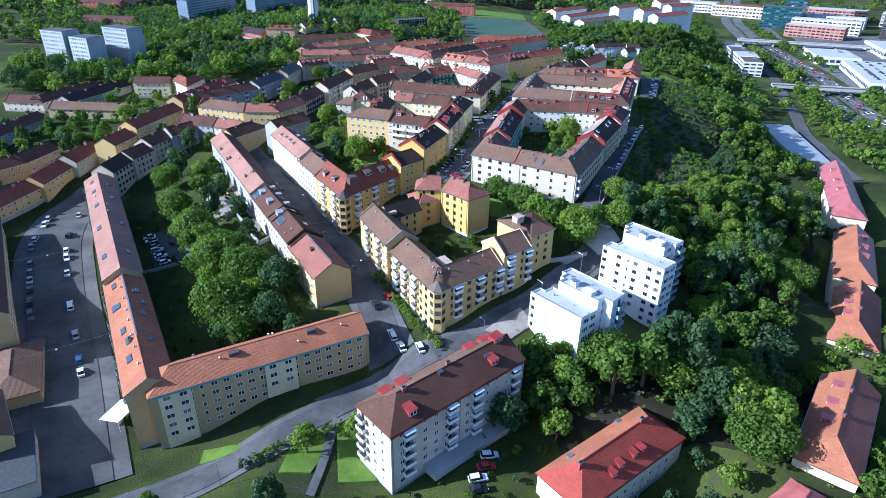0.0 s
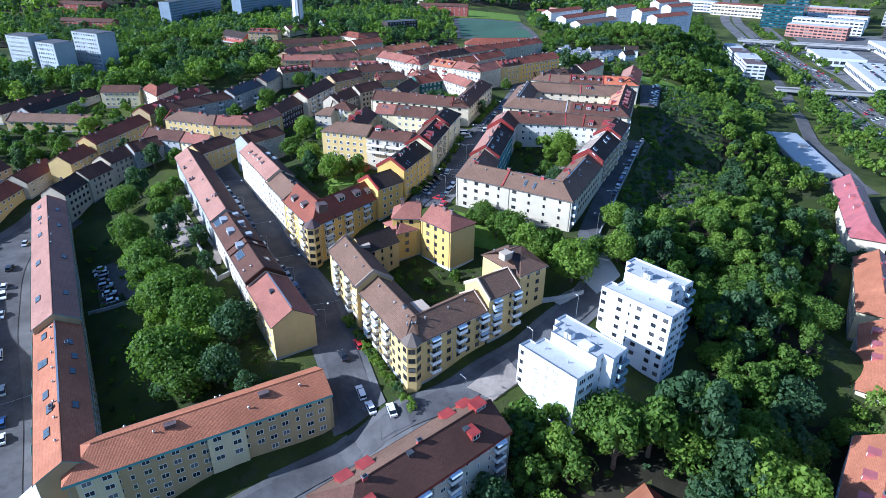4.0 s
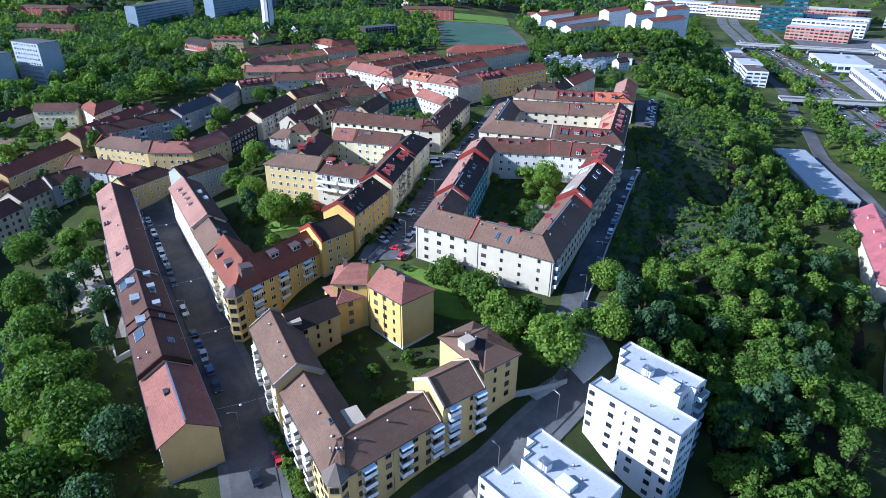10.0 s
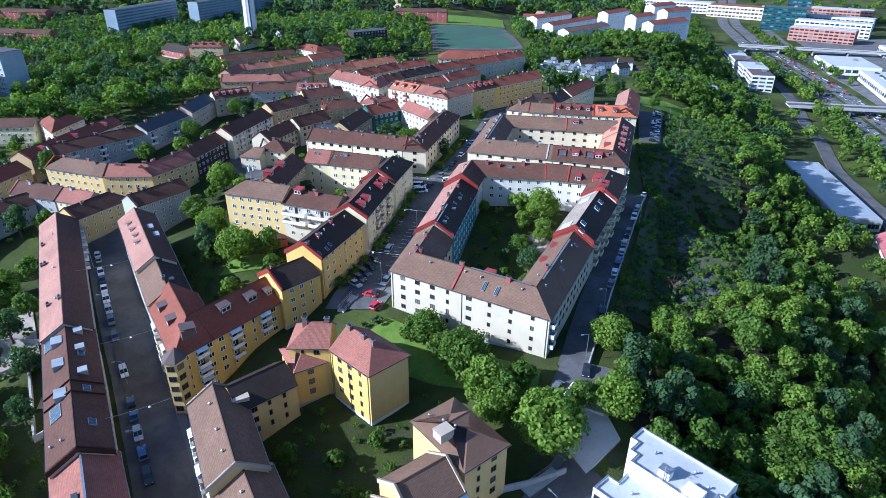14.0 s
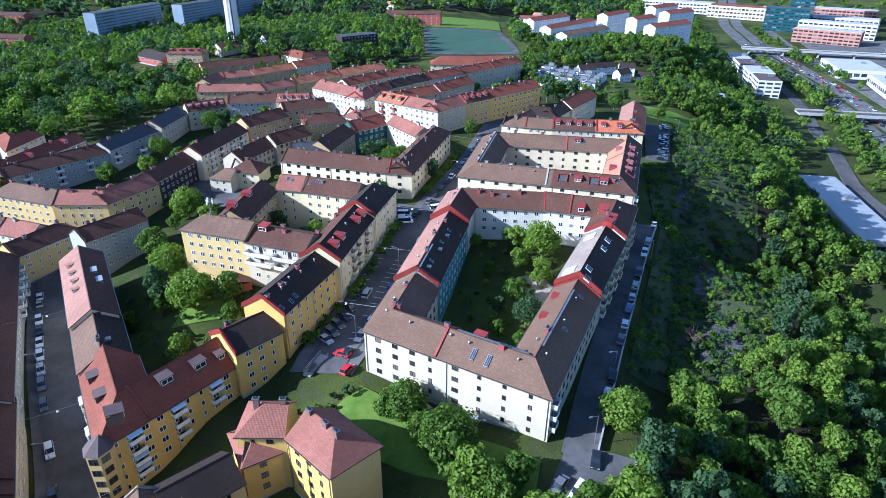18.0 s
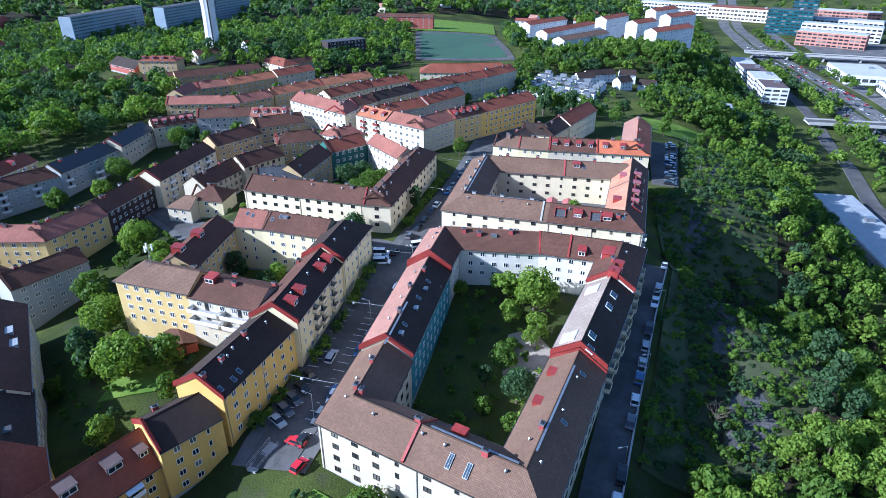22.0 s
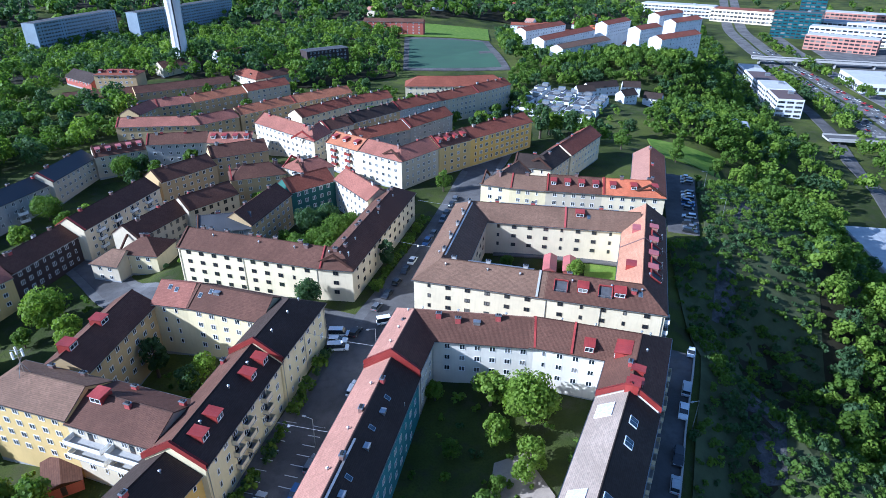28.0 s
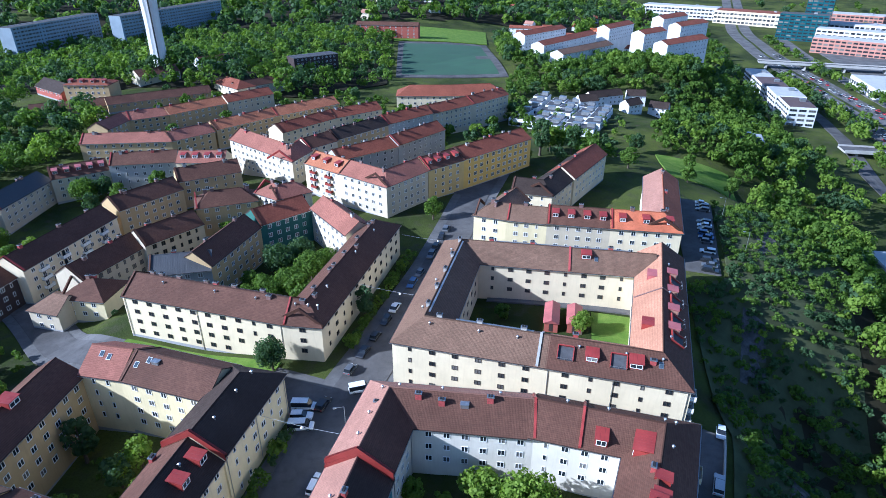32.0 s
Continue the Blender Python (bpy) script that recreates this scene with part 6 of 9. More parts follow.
for h, n_ in ((k1, 3), (k2, 1), (k3, 2), (k5, 2), (l1, 3), (l2, 2), (f2, 3), (f1, 1), (i4, 1), (i5, 1), (i6, 1), (h3, 1), (n1, 3)):
    for i in range(min(n_, len(h.L) - 1)):
        ln = (h.L[i + 1] - h.L[i]).length
        h.vents(i, [ln * 0.22, ln * 0.55, ln * 0.8], 0.36)

n1.chimneys(0, [5.0, 12.5, 20.0, 27.5, 35.0], 0.56, BRICK_BROWN, 0.9)
n1.chimneys(2, [9.0, 18.0, 27.0, 36.0, 45.0], 0.54, BRICK_BROWN, 0.9)
# the far rows carry a chimney every dozen metres along the ridge
ridge = random.Random(19)
for h_ in (o1, o2, h5, h6, i9, q1, q2, q3, q5, q6, r2, r4, r5, t1, t2, u2, e1, e2, e3, e5, e6, e8, x1, x2, x2a, x2b, x3, x4, x5a, x5b, x5c, x5d, v3, v4, v5, v6, w1, n2b, n3, n4, n5, n6):
    for i_ in range(len(h_.L) - 1):
        ln_ = (h_.L[i_ + 1] - h_.L[i_]).length
        u_ = ridge.uniform(3, 7)
        while u_ < ln_ - 2:
            h_.chimneys(i_, [u_], ridge.choice((0.44, 0.5, 0.56)), ridge.choice((BRICK_BROWN, BRICK_BROWN, BRICK_RED, CONCRETE)), 0.9)
            u_ += ridge.uniform(10, 15)

# ---- the two white towers ----
def flat_tower(name, label, A, B, slabs, zb, group, balcony_at):
    """Two offset blocks with flat parapeted roofs. A to B is the front; each block is its outline in metres along and behind the front, and a roof height."""
    top = tagged(new(name), label, "tower block", group)
    o = Vector((*A, zb))
    A, B = V2(A), V2(B)
    d = (B - A).normalized()
    s = Vector((-d.y, d.x))
    top.location = o
    W = lambda u, v: A + d * u + s * v
    P3 = lambda q, z: Vector((*W(*q), z)) - o
    frame_m = Matrix.Rotation(math.atan2(d.y, d.x), 4, "Z")
    pair, single, strip = window_mesh(1.35, 1.15, DARK_PAINT, 2), window_mesh(0.45, 1.0, DARK_PAINT, 1), window_mesh(2.3, 1.5, WHITE_PAINT, 3)
    for n_, (out, z, rows) in enumerate(slabs):
        m = len(out)
        inn = []
        for j in range(m):
            p, a, c = (Vector(out[k % m]) for k in (j, j - 1, j + 1))
            e, g = (p - a).normalized(), (c - p).normalized()
            inn.append(p + (Vector((-e.y, e.x)) + Vector((-g.y, g.x))) * 0.3)
        b = Build(W_TOWER, FLAT_WHITE, METAL)
        for j in range(m):
            p, q, pi, qi = out[j], out[(j + 1) % m], inn[j], inn[(j + 1) % m]
            b.face([P3(p, zb), P3(q, zb), P3(q, z), P3(p, z)])
            b.face([P3(p, z), P3(q, z), P3(qi, z), P3(pi, z)], 2)
            b.face([P3(pi, z), P3(qi, z), P3(qi, z - 0.45), P3(pi, z - 0.45)])
        b.face([P3(p, z - 0.45) for p in inn], 1)
        part("slab", b.mesh("slab"), top)
        for r in range(rows):
            zz = z - 2.4 - r * 2.8

            def put(me, u, v, face):
                p = W(u, v)
                if zz > gz(p.x, p.y) + 0.6:
                    part("window", me, top, "", Matrix.Translation(-o) @ at_wall(p.x, p.y, zz, face))

            if n_ == 0:
                ln = out[1][0]
                for u, me in ((1.3, pair), (6.3, pair), (9.4, single), (12.0, pair), (16.6, pair), (ln - 1.5, pair)):
                    put(me, u, -0.3 + 0.3 * (u - out[0][0]) / (ln - out[0][0]), -s)
                put(pair, out[0][0], 1.8, -d)
                put(strip, ln, 2.0, d)
                put(strip, ln, 5.0, d)
            else:
                end = max(q[0] for q in out)
                for v in (9.8, 12.4, 14.6):
                    u = [q[0] for q in out if q[1] > v][0] if v > 11.6 else out[1][0]
                    put(strip if v < 14 else pair, u, v, d)
        # a stack of glazed balconies at the end wall
    u0, v0, n = balcony_at
    for r in range(n):
        zz = slabs[1][1] - 2.75 - r * 2.8
        p = W(u0, v0)
        if zz > gz(p.x, p.y) + 0.6:
            balcony(top, Matrix.Translation(-o) @ at_wall(p.x, p.y, zz, d), 3.4, 1.5, S_BLUEGREY)
    # lift house, flue and mast on the upper roof, vents and stains on both
    z = slabs[1][1] - 0.45
    m = Matrix.Translation(P3((8.2, 8.8), z)) @ frame_m
    b = Build(W_TOWER, METAL)
    b.box(-1.0, -0.8, 0, 1.0, 0.8, 1.6)
    b.box(-1.1, -0.9, 1.603, 1.1, 0.9, 1.7, 1)
    part("lift_house", b.mesh("lift_house"), top, "", m)
    b = Build(METAL)
    b.tube((0.3, -1.2, -3.0), (0.3, -1.2, 3.4), 0.14, 0.1, 7)
    for h in (2.4, 3.0):
        b.tube((-0.6, -1.2, h), (1.2, -1.2, h), 0.05, 0.05, 5)
    part("mast", b.mesh("mast"), top, "", m)
    b = Build(W_TOWER, FLAT_WHITE)
    b.box(-1.6, -1.2, 0, 1.6, 1.2, 1.1)
    part("roof_house", b.mesh("roof_house"), top, "", Matrix.Translation(P3((13.4, 8.6), z)) @ frame_m)
    for u, v in ((4.5, 12.0), (11.5, 13.0), (14.5, 11.5)):
        part("vent_pipe", vent_mesh(), top, "", Matrix.Translation(P3((u, v), z)))
    for u in (5.5, 12.5, 17.5):
        part("vent_pipe", vent_mesh(), top, "", Matrix.Translation(P3((u, 3.6), slabs[0][1] - 0.45)))
    return top


S_BLUEGREY = plain("pale blue balcony glass", (0.34, 0.44, 0.52), 0.15)
tw = "two white towers"
flat_tower("tower_block", "taller white rendered tower block with stepped flat roofs", (49.5, 168.5), (63.5, 152.8),
           [([(0.3, -0.3), (21.1, 0.0), (21.1, 6.9), (2.5, 6.9), (2.5, 3.9), (0.4, 3.9)], 4.0, 8), ([(2.5, 6.903), (16.5, 6.903), (16.5, 11.4), (17.6, 11.4), (17.6, 15.9), (-0.5, 15.9), (-0.5, 11.9), (1.0, 11.9), (1.0, 9.2), (2.5, 9.2)], 6.9, 9)], -24, tw, (17.6, 13.4, 9))
flat_tower("tower_block", "lower white rendered tower block with stepped flat roofs", (25.1, 148.3), (37.2, 134.1),
           [([(0.3, -0.3), (18.1, -0.1), (18.1, 6.8), (2.2, 6.8), (2.2, 3.5), (0.4, 3.5)], -1.05, 7), ([(4.2, 6.803), (17.9, 6.803), (17.9, 9.3), (20.8, 9.3), (20.3, 15.8), (1.2, 15.8), (1.2, 11.8), (2.8, 11.8), (2.8, 9.2), (4.2, 9.2)], 1.65, 8)], -28, tw, (20.55, 12.6, 8))

# ---- slender white tower on the far hill ----
def far_tower(x, y, r, h):
    zb = gz(x, y) - 2
    top = tagged(new("water_tower"), "slender white concrete tower flaring to its top", "tower")
    top.location = (x, y, zb)
    n = 24
    b = Build(W_BRIGHT)
    rad = lambda t: r * (0.86 - 0.16 * math.sin(min(1, t * 1.3) * math.pi * 0.7) + 0.5 * max(0, t - 0.55) ** 1.5)
    K = 14
    for k in range(K):
        for j in range(n):
            q = []
            for kk, jj in ((k, j), (k, j + 1), (k + 1, j + 1), (k + 1, j)):
                a = 2 * math.pi * jj / n
                rr = rad(kk / K) * (1.0 if jj % 2 else 0.95)
                q.append((rr * math.cos(a), rr * math.sin(a), h * kk / K))
            b.face(q)
    b.face([(rad(1) * math.cos(2 * math.pi * j / n), rad(1) * math.sin(2 * math.pi * j / n), h) for j in range(n)])
    part("shaft", b.mesh("shaft"), top)
    for j in range(4):
        a = j * math.pi / 2 - 1.2
        c = Build(GLASS)
        c.box(-0.4, 0, 0, 0.4, 0.25, h * 0.9)
        part("window_strip", c.mesh("window_strip"), top, "", Matrix.Rotation(a - math.pi / 2, 4, "Z") @ Matrix.Translation((0, r * 0.86, 6)))


far_tower(-127, 616, 6.6, 60)

# ---- streets, yards and lawns ----
RL = 0.10
main_line = [(0, 231), (2.2, 238), (8.5, 258), (16.5, 285), (24, 308), (33, 332), (44, 364), (53, 396), (60, 425), (75, 470)]
second_line = [(-14, 140), (-20, 156), (-30, 180), (-48, 210), (-72, 250), (-96, 291), (-110, 312)]
front_line = [(-30, 121), (-14, 134), (2, 138), (22, 153), (40, 168), (52, 182)]
lower_line = [(-14, 134), (-34, 117), (-56, 101), (-80, 88), (-105, 72)]
wide_line = [(-83.6, 97.4), (-103.0, 130.4), (-124.7, 165.5), (-146.8, 203.7), (-157.2, 233.6), (-152.3, 254.0)]
ledge_line = [(53.5, 203.5), (58.6, 217.6), (67.6, 238.6), (77.8, 262), (84.6, 277.3), (95.6, 300.5)]
cross_line = [(26, 312), (58, 303.5), (96, 294)]
corner_line = [(24, 309), (6, 317), (-22, 326), (-48, 336), (-62, 352), (-84, 372)]
for nm, ln, w in (("pavement_main", main_line, 16), ("pavement_second", second_line, 13.5), ("pavement_front", front_line, 11), ("pavement_lower", lower_line, 10), ("pavement_wide", wide_line, 25), ("pavement_corner", corner_line, 13)):
    ribbon(nm, ln, w, PAVING, RL - 0.12, "light worn asphalt pavement with kerb", "pavement")
for nm, ln, w in (("road_main", main_line, 10), ("road_second", second_line, 9.5), ("road_front", front_line, 7), ("road_lower", lower_line, 6.5), ("road_wide", wide_line, 17), ("road_ledge", ledge_line, 7.2), ("road_cross", cross_line, 7), ("road_corner", corner_line, 8)):
    ribbon(nm, ln, w, ASPHALT, RL + 0.02, "dark asphalt street", "road")
ribbon("road_far", [(-200, 250), (-165, 285), (-150, 330), (-100, 345), (-60, 395), (-20, 425), (30, 440)], 9, ASPHALT, RL, "dark asphalt street between rows", "road")
ribbon("road_school", [(60, 425), (20, 470), (-40, 520), (-120, 540)], 9, ASPHALT, RL, "dark asphalt street between rows", "road")
sheet("parking_lot", [(46, 196), (57, 191), (64, 203), (52, 207)], ASPHALT, 0.25, "small asphalt parking lot at the street end", "parking lot")
sheet("parking_lot", [(114.5, 360.5), (123.3, 357), (141.5, 408), (129.5, 411)], ASPHALT, 0.2, "asphalt parking lot on the ledge", "parking lot")
sheet("yard_path", [(57, 345.5), (95.5, 337.6), (96.3, 340.4), (57.6, 348.2)], PAVING, 0.14, "grey asphalt path round the yard", "path")
# lawn colour paints the sunlit part of the yard; shaded rest stays darker grass
sheet("yard_lawn", [(79.5, 326), (90, 322.5), (94, 336), (82.5, 339)], LAWN, 0.12, "bright lawn over the sunlit part of the open yard", "lawn")
sheet("lawn", [(-2, 213), (10, 225), (46, 203), (44, 196), (22, 205), (8, 212)], LAWN, 0.1, "sunlit mown lawn below the white block", "lawn")
sheet("lawn", [(-30, 316), (-28, 324), (8, 316), (6, 311)], LAWN, 0.1, "mown front lawn by the street", "lawn")
sheet("yard_soil", [(47, 256), (54, 252), (60, 262), (56, 272), (50, 270)], GRAVEL, 0.12, "bare trodden earth in the garden", "yard")
sheet("lawn", [(-31.6, 337.0), (8.6, 324.2), (7.2, 319.8), (-33.0, 332.6)], LAWN, 0.22, "mown front lawns with paths between", "lawn")
sheet("lawn", [(-58.4, 111.0), (-51.0, 111.7), (-47.7, 110.2), (-54.3, 107.4), (-58.0, 106.5)], LAWN, 0.12, "mown lawn in front of the ochre slab", "lawn")
sheet("lawn", [(-35.9, 111.2), (-29.7, 115.7), (-27.9, 112.1), (-28.0, 107.7), (-30.1, 102.4), (-37.5, 101.8)], LAWN, 0.12, "mown lawn beside the lower road", "lawn")
sheet("lawn", [(-26.2, 116.4), (-17.5, 114.0), (-14.5, 101.5), (-23.4, 100.5), (-24.8, 108.3)], LAWN, 0.12, "mown lawn beside the white house", "lawn")
sheet("yard_gravel", [(12.5, 146.0), (23.5, 155.0), (27.0, 148.5), (19.0, 142.5)], GRAVEL, 0.2, "bare brown earth bank beside the tower", "yard")
sheet("lawn", [(-42, 252), (-30, 254), (-28, 262), (-40, 262)], LAWN, 0.1, "sunlit garden lawn", "lawn")
sheet("lawn", [(144, 452), (176, 449), (183, 478), (150, 486)], LAWN, 0.3, "open grass on the hilltop", "lawn")
ribbon("path", [(-29.0, 96), (-28.4, 102), (-26.4, 108.7), (-27.4, 114.6), (-26.5, 119.0)], 2.0, PAVING, 0.16, "narrow asphalt footpath", "path")
ribbon("path", [(-100, 262), (-88, 240), (-74, 222), (-70, 205)], 3, GRAVEL, 0.12, "gravel path in the green yard", "path")
sheet("yard_gravel", [(-96, 246), (-80, 222), (-88, 216), (-104, 240)], GRAVEL, 0.1, "worn gravel yard with low walls", "yard")
sheet("parking_yard", [(-118, 214), (-106, 220), (-90, 194), (-102, 188)], ASPHALT, 0.1, "asphalt parking yard in shade", "parking lot")
sheet("garage_deck", [(52, 180), (60, 186), (56, 196), (46, 190)], CONCRETE, 0.3, "bare concrete deck under the trees", "deck")
# sports field
sheet("field_turf", [(24, 672), (96, 668), (92, 790), (22, 794)], TURF, 0.5, "green artificial turf pitch", "sports field", 20)
sheet("field_track", [(20, 664), (102, 660), (98, 802), (17, 806)], ASPHALT, 0.38, "grey margin round the pitch", "sports field", 20)
sheet("field_grass", [(12, 815), (100, 810), (110, 935), (5, 945)], LAWN, 0.4, "mown grass field behind the pitch", "lawn", 20)
# ---- the valley with the highway ----
S_TEALGLASS = seam_roof("teal curtain wall", (0.02, 0.085, 0.105), 1.4, 0.15)
W_ROSEBRICK = plaster("rose brick", (0.40, 0.20, 0.15), 0.4, 40)
hw = [(298, 100), (314, 300), (328, 460), (352, 548), (390, 672), (409, 775), (442, 936), (497, 1130), (650, 1500)]
hwy = ribbon("highway", hw, 34, PAVING, 0.3, "broad multi-lane highway in the valley", "road", step=25)
ribbon("highway_median", hw, 3.2, GRASS, 0.34, "grass strip between the carriageways", "verge", step=25)
ribbon("valley_road", [(236, 330), (245, 372), (254, 402), (269, 460), (290, 521), (324, 598), (346, 660), (368, 740), (388, 830)], 9, ASPHALT, 0.3, "asphalt road along the foot of the hill", "road", step=15)
ribbon("slip_road", [(346, 250), (356, 420), (384, 548), (424, 672), (440, 760), (480, 920), (530, 1080)], 14, PAVING, 0.3, "pale slip road beside the highway", "road", step=25)
sheet("retail_parking", [(392, 300), (700, 300), (780, 960), (515, 960), (462, 780)], PAVING, 0.3, "wide pale retail parking lot", "parking lot", 40)
def road_bridge(x, y, z, rz, ln):
    b = Build(CONCRETE, ASPHALT)
    b.box(0, -6, -1.2, ln, 6, 0.0)
    b.box(0, -6, 0.004, ln, -5.6, 1.0)
    b.box(0, 5.6, 0.004, ln, 6, 1.0)
    b.box(0, -5.4, 0.004, ln, 5.4, 0.05, 1)
    br = tagged(part("road_bridge", b.mesh("road_bridge"), None, "", pose(x, y, z, 0, 0, rz)), "pale concrete road bridge over the highway", "bridge", kind="structure")
    for k in range(int(ln / 37)):
        b = Build(CONCRETE)
        b.box(-0.8, -4, -9, 0.8, 4, -1.2)
        part("pier", b.mesh("pier"), br, "", Matrix.Translation((8 + 37 * k, 0, 0)))


road_bridge(306, 579, -30.5, -12, 190)
road_bridge(398, 874, -30, -19, 190)


def flat_block(name, label, x, y, sx, sy, h, rz, wall, roof, bands=0, band=None, group=""):
    """A low flat-roofed building: base, roof slab with a parapet, and ribbon windows floor by floor."""
    z = gz(x, y) - 1
    top = tagged(new(name), label, "building", group)
    top.matrix_basis = pose(x, y, z, 0, 0, rz)
    b = Build(wall)
    b.box(-sx / 2, -sy / 2, 0, sx / 2, sy / 2, h)
    part("body", b.mesh("body"), top)
    b = Build(roof)
    b.box(-sx / 2 + 0.5, -sy / 2 + 0.5, h + 0.004, sx / 2 - 0.5, sy / 2 - 0.5, h + 0.3)
    part("roof", b.mesh("roof"), top)
    fl = h / max(1, bands + 0.4)
    for k in range(bands):
        for side in range(2):
            n = max(2, int((sx if side == 0 else sy) / 6))
            for j in range(n):
                w = (sx if side == 0 else sy) / n
                me = window_mesh(round(w * 0.78, 1), round(fl * 0.5, 1), band or METAL, 3)
                u = -((sx if side == 0 else sy) / 2) + w * (j + 0.5)
                m = pose(u, -sy / 2, fl * (k + 0.45), 0, 0, 180) if side == 0 else pose(-sx / 2, -u, fl * (k + 0.45), 0, 0, 90)
                part("window", me, top, "", m)
    b = Build(METAL)
    b.box(-2, -1.5, h + 0.3, 2, 1.5, h + 2.2)
    part("roof_unit", b.mesh("roof_unit"), top, "", pose(sx * 0.2, sy * 0.1, 0))
    return top


flat_block("office_tower", "teal glass office tower", 583, 1090, 32, 28, 100, -35, S_TEALGLASS, FELT, 22, DARK_PAINT)
flat_block("office_block", "teal glass office block", 548, 1062, 58, 24, 34, -35, S_TEALGLASS, FELT, 8, DARK_PAINT)
flat_block("office_block", "pink-brown brick office block", 545, 950, 78, 26, 18, -40, W_ROSEBRICK, FLAT_WHITE, 4, DARK_PAINT)
flat_block("office_block", "white office block with strip windows", 590, 1005, 95, 26, 20, -38, W_BRIGHT, FLAT_WHITE, 4, DARK_PAINT)
flat_block("office_block", "dark brick office block", 650, 935, 30, 26, 42, -40, W_BLACK, FELT, 8, METAL)
flat_block("office_block", "white low office block", 640, 1090, 110, 30, 18, -38, W_BRIGHT, FLAT_WHITE, 3, DARK_PAINT)
flat_block("office_block", "pale brick office block with a red roof", 560, 1210, 120, 40, 20, -38, W_CREAM, R_RED, 3, METAL)
flat_block("office_block", "rose brick office block", 690, 1180, 120, 34, 20, -38, W_ROSEBRICK, FLAT_WHITE, 4, DARK_PAINT)
flat_block("office_block", "long white office block", 470, 1290, 120, 34, 18, -35, W_BRIGHT, FLAT_WHITE, 3, DARK_PAINT)
flat_block("office_block", "pale grey office block", 770, 1060, 100, 34, 22, -38, W_GREY, FLAT_WHITE, 4, DARK_PAINT)
flat_block("warehouse", "white retail hall with a pale flat roof", 460, 755, 46, 66, 9, -16, W_BRIGHT, FLAT_WHITE, 1, METAL)
flat_block("warehouse", "wide pale retail hall with roof parking", 468, 612, 118, 132, 9, -20, W_BRIGHT, FLAT_WHITE, 1, METAL)
flat_block("warehouse", "long pale hall beside the highway", 490, 440, 150, 60, 8, -6, W_BRIGHT, FLAT_WHITE, 1, METAL)
flat_block("warehouse", "wide white distant retail hall", 600, 790, 120, 90, 10, -18, W_BRIGHT, FLAT_WHITE, 1, METAL)
flat_block("workshop", "long grey sheet-roofed workshop at the foot of the slope", 232, 396, 20, 84, 7, -11, W_GREY, S_GREY, 1, METAL)
flat_block("office_block", "white stepped office block at the foot of the hill", 320, 660, 19, 32, 15, -15.2, W_BRIGHT, S_BROWN, 4, METAL)
flat_block("office_block", "white stepped office block with a roof terrace", 328, 692, 22, 34, 18, -15.2, W_BRIGHT, FLAT_WHITE, 5, METAL)
flat_block("office_block", "white stepped office block at the foot of the hill", 340, 735, 20, 48, 15, -15.2, W_BRIGHT, S_BROWN, 4, METAL)
flat_block("office_block", "white stepped office block at the foot of the hill", 353, 782, 18, 44, 12, -15.2, W_BRIGHT, FLAT_WHITE, 3, DARK_PAINT)
flat_block("pavilion", "low hall with a pale blue-grey roof", 205, 521, 27, 15, 5, -20, W_WHITE, S_GREY, 1, METAL)
rng = random.Random(11)
for k in range(25):
    x, y = 93 + 8.2 * (k % 5) + 5.5 * (k // 5) + rng.uniform(-1, 1), 541 - 6.0 * (k % 5) + 12.5 * (k // 5) + rng.uniform(-1.5, 1.5)
    flat_block("row_house", "low white row house with a flat dark roof", x, y, 8.6, 9.4, 4.6 + rng.uniform(-0.5, 0.5), -28, W_BRIGHT, FELT, 1, METAL, "flat-roofed row houses")
for k, (x, y, rz) in enumerate(((150, 590, 20), (163, 600, 20), (178, 604, -10), (172, 585, 30), (140, 575, 12), (188, 590, -30))):
    House("villa", "pale blue-white villa with a dark tiled roof", [(x - 6 * math.cos(radians(rz)), y - 6 * math.sin(radians(rz))), (x + 6 * math.cos(radians(rz)), y + 6 * math.sin(radians(rz)))], 8, gz(x, y) + 6, W_BRIGHT, R_DARK, 3, "gg", 2, 2.8, 3.4, "o", category="house", group="villas behind the hill", seed=200 + k)
for k in range(26):
    x, y = rng.uniform(-60, 330), rng.uniform(960, 1250)
    a = radians(rng.uniform(-40, 40))
    House("villa", "small pale villa with a red roof", [(x - 6 * math.cos(a), y - 6 * math.sin(a)), (x + 6 * math.cos(a), y + 6 * math.sin(a))], 9, gz(x, y) + 7, rng.choice((W_BRIGHT, W_CREAM, W_WHITE)), rng.choice((R_RED, R_SALMON, R_BRIGHT)), 3.4, "gg", 2, 2.8, 4, "o", category="house", group="far villas", seed=230 + k)
for k in range(9):
    x, y = 160 + 55 * (k % 3) + rng.uniform(-8, 8), 800 + 60 * (k // 3)
    House("slab_block", "white slab block with a red roof", [(x - 24, y + 6), (x + 24, y - 6)], 11, gz(x, y) + 12, W_BRIGHT, R_RED, 2.4, "gg", 4, 2.9, 6, "o", group="far white slabs with red roofs", seed=260 + k)
for k in range(8):
    x, y = -520 + 75 * k, 620 + 40 * (k % 3) + (k % 2) * 170
    if -360 < x < -60 and y > 560:
        continue
    House("slab_block", "dark red brick block with a red-brown roof", [(x - 30, y + 4), (x + 30, y - 4)], 12, gz(x, y) + 12, W_REDBRICK, R_CHOC, 2.6, "gg", 4, 2.9, 6, "o", group="far brick blocks", seed=280 + k)

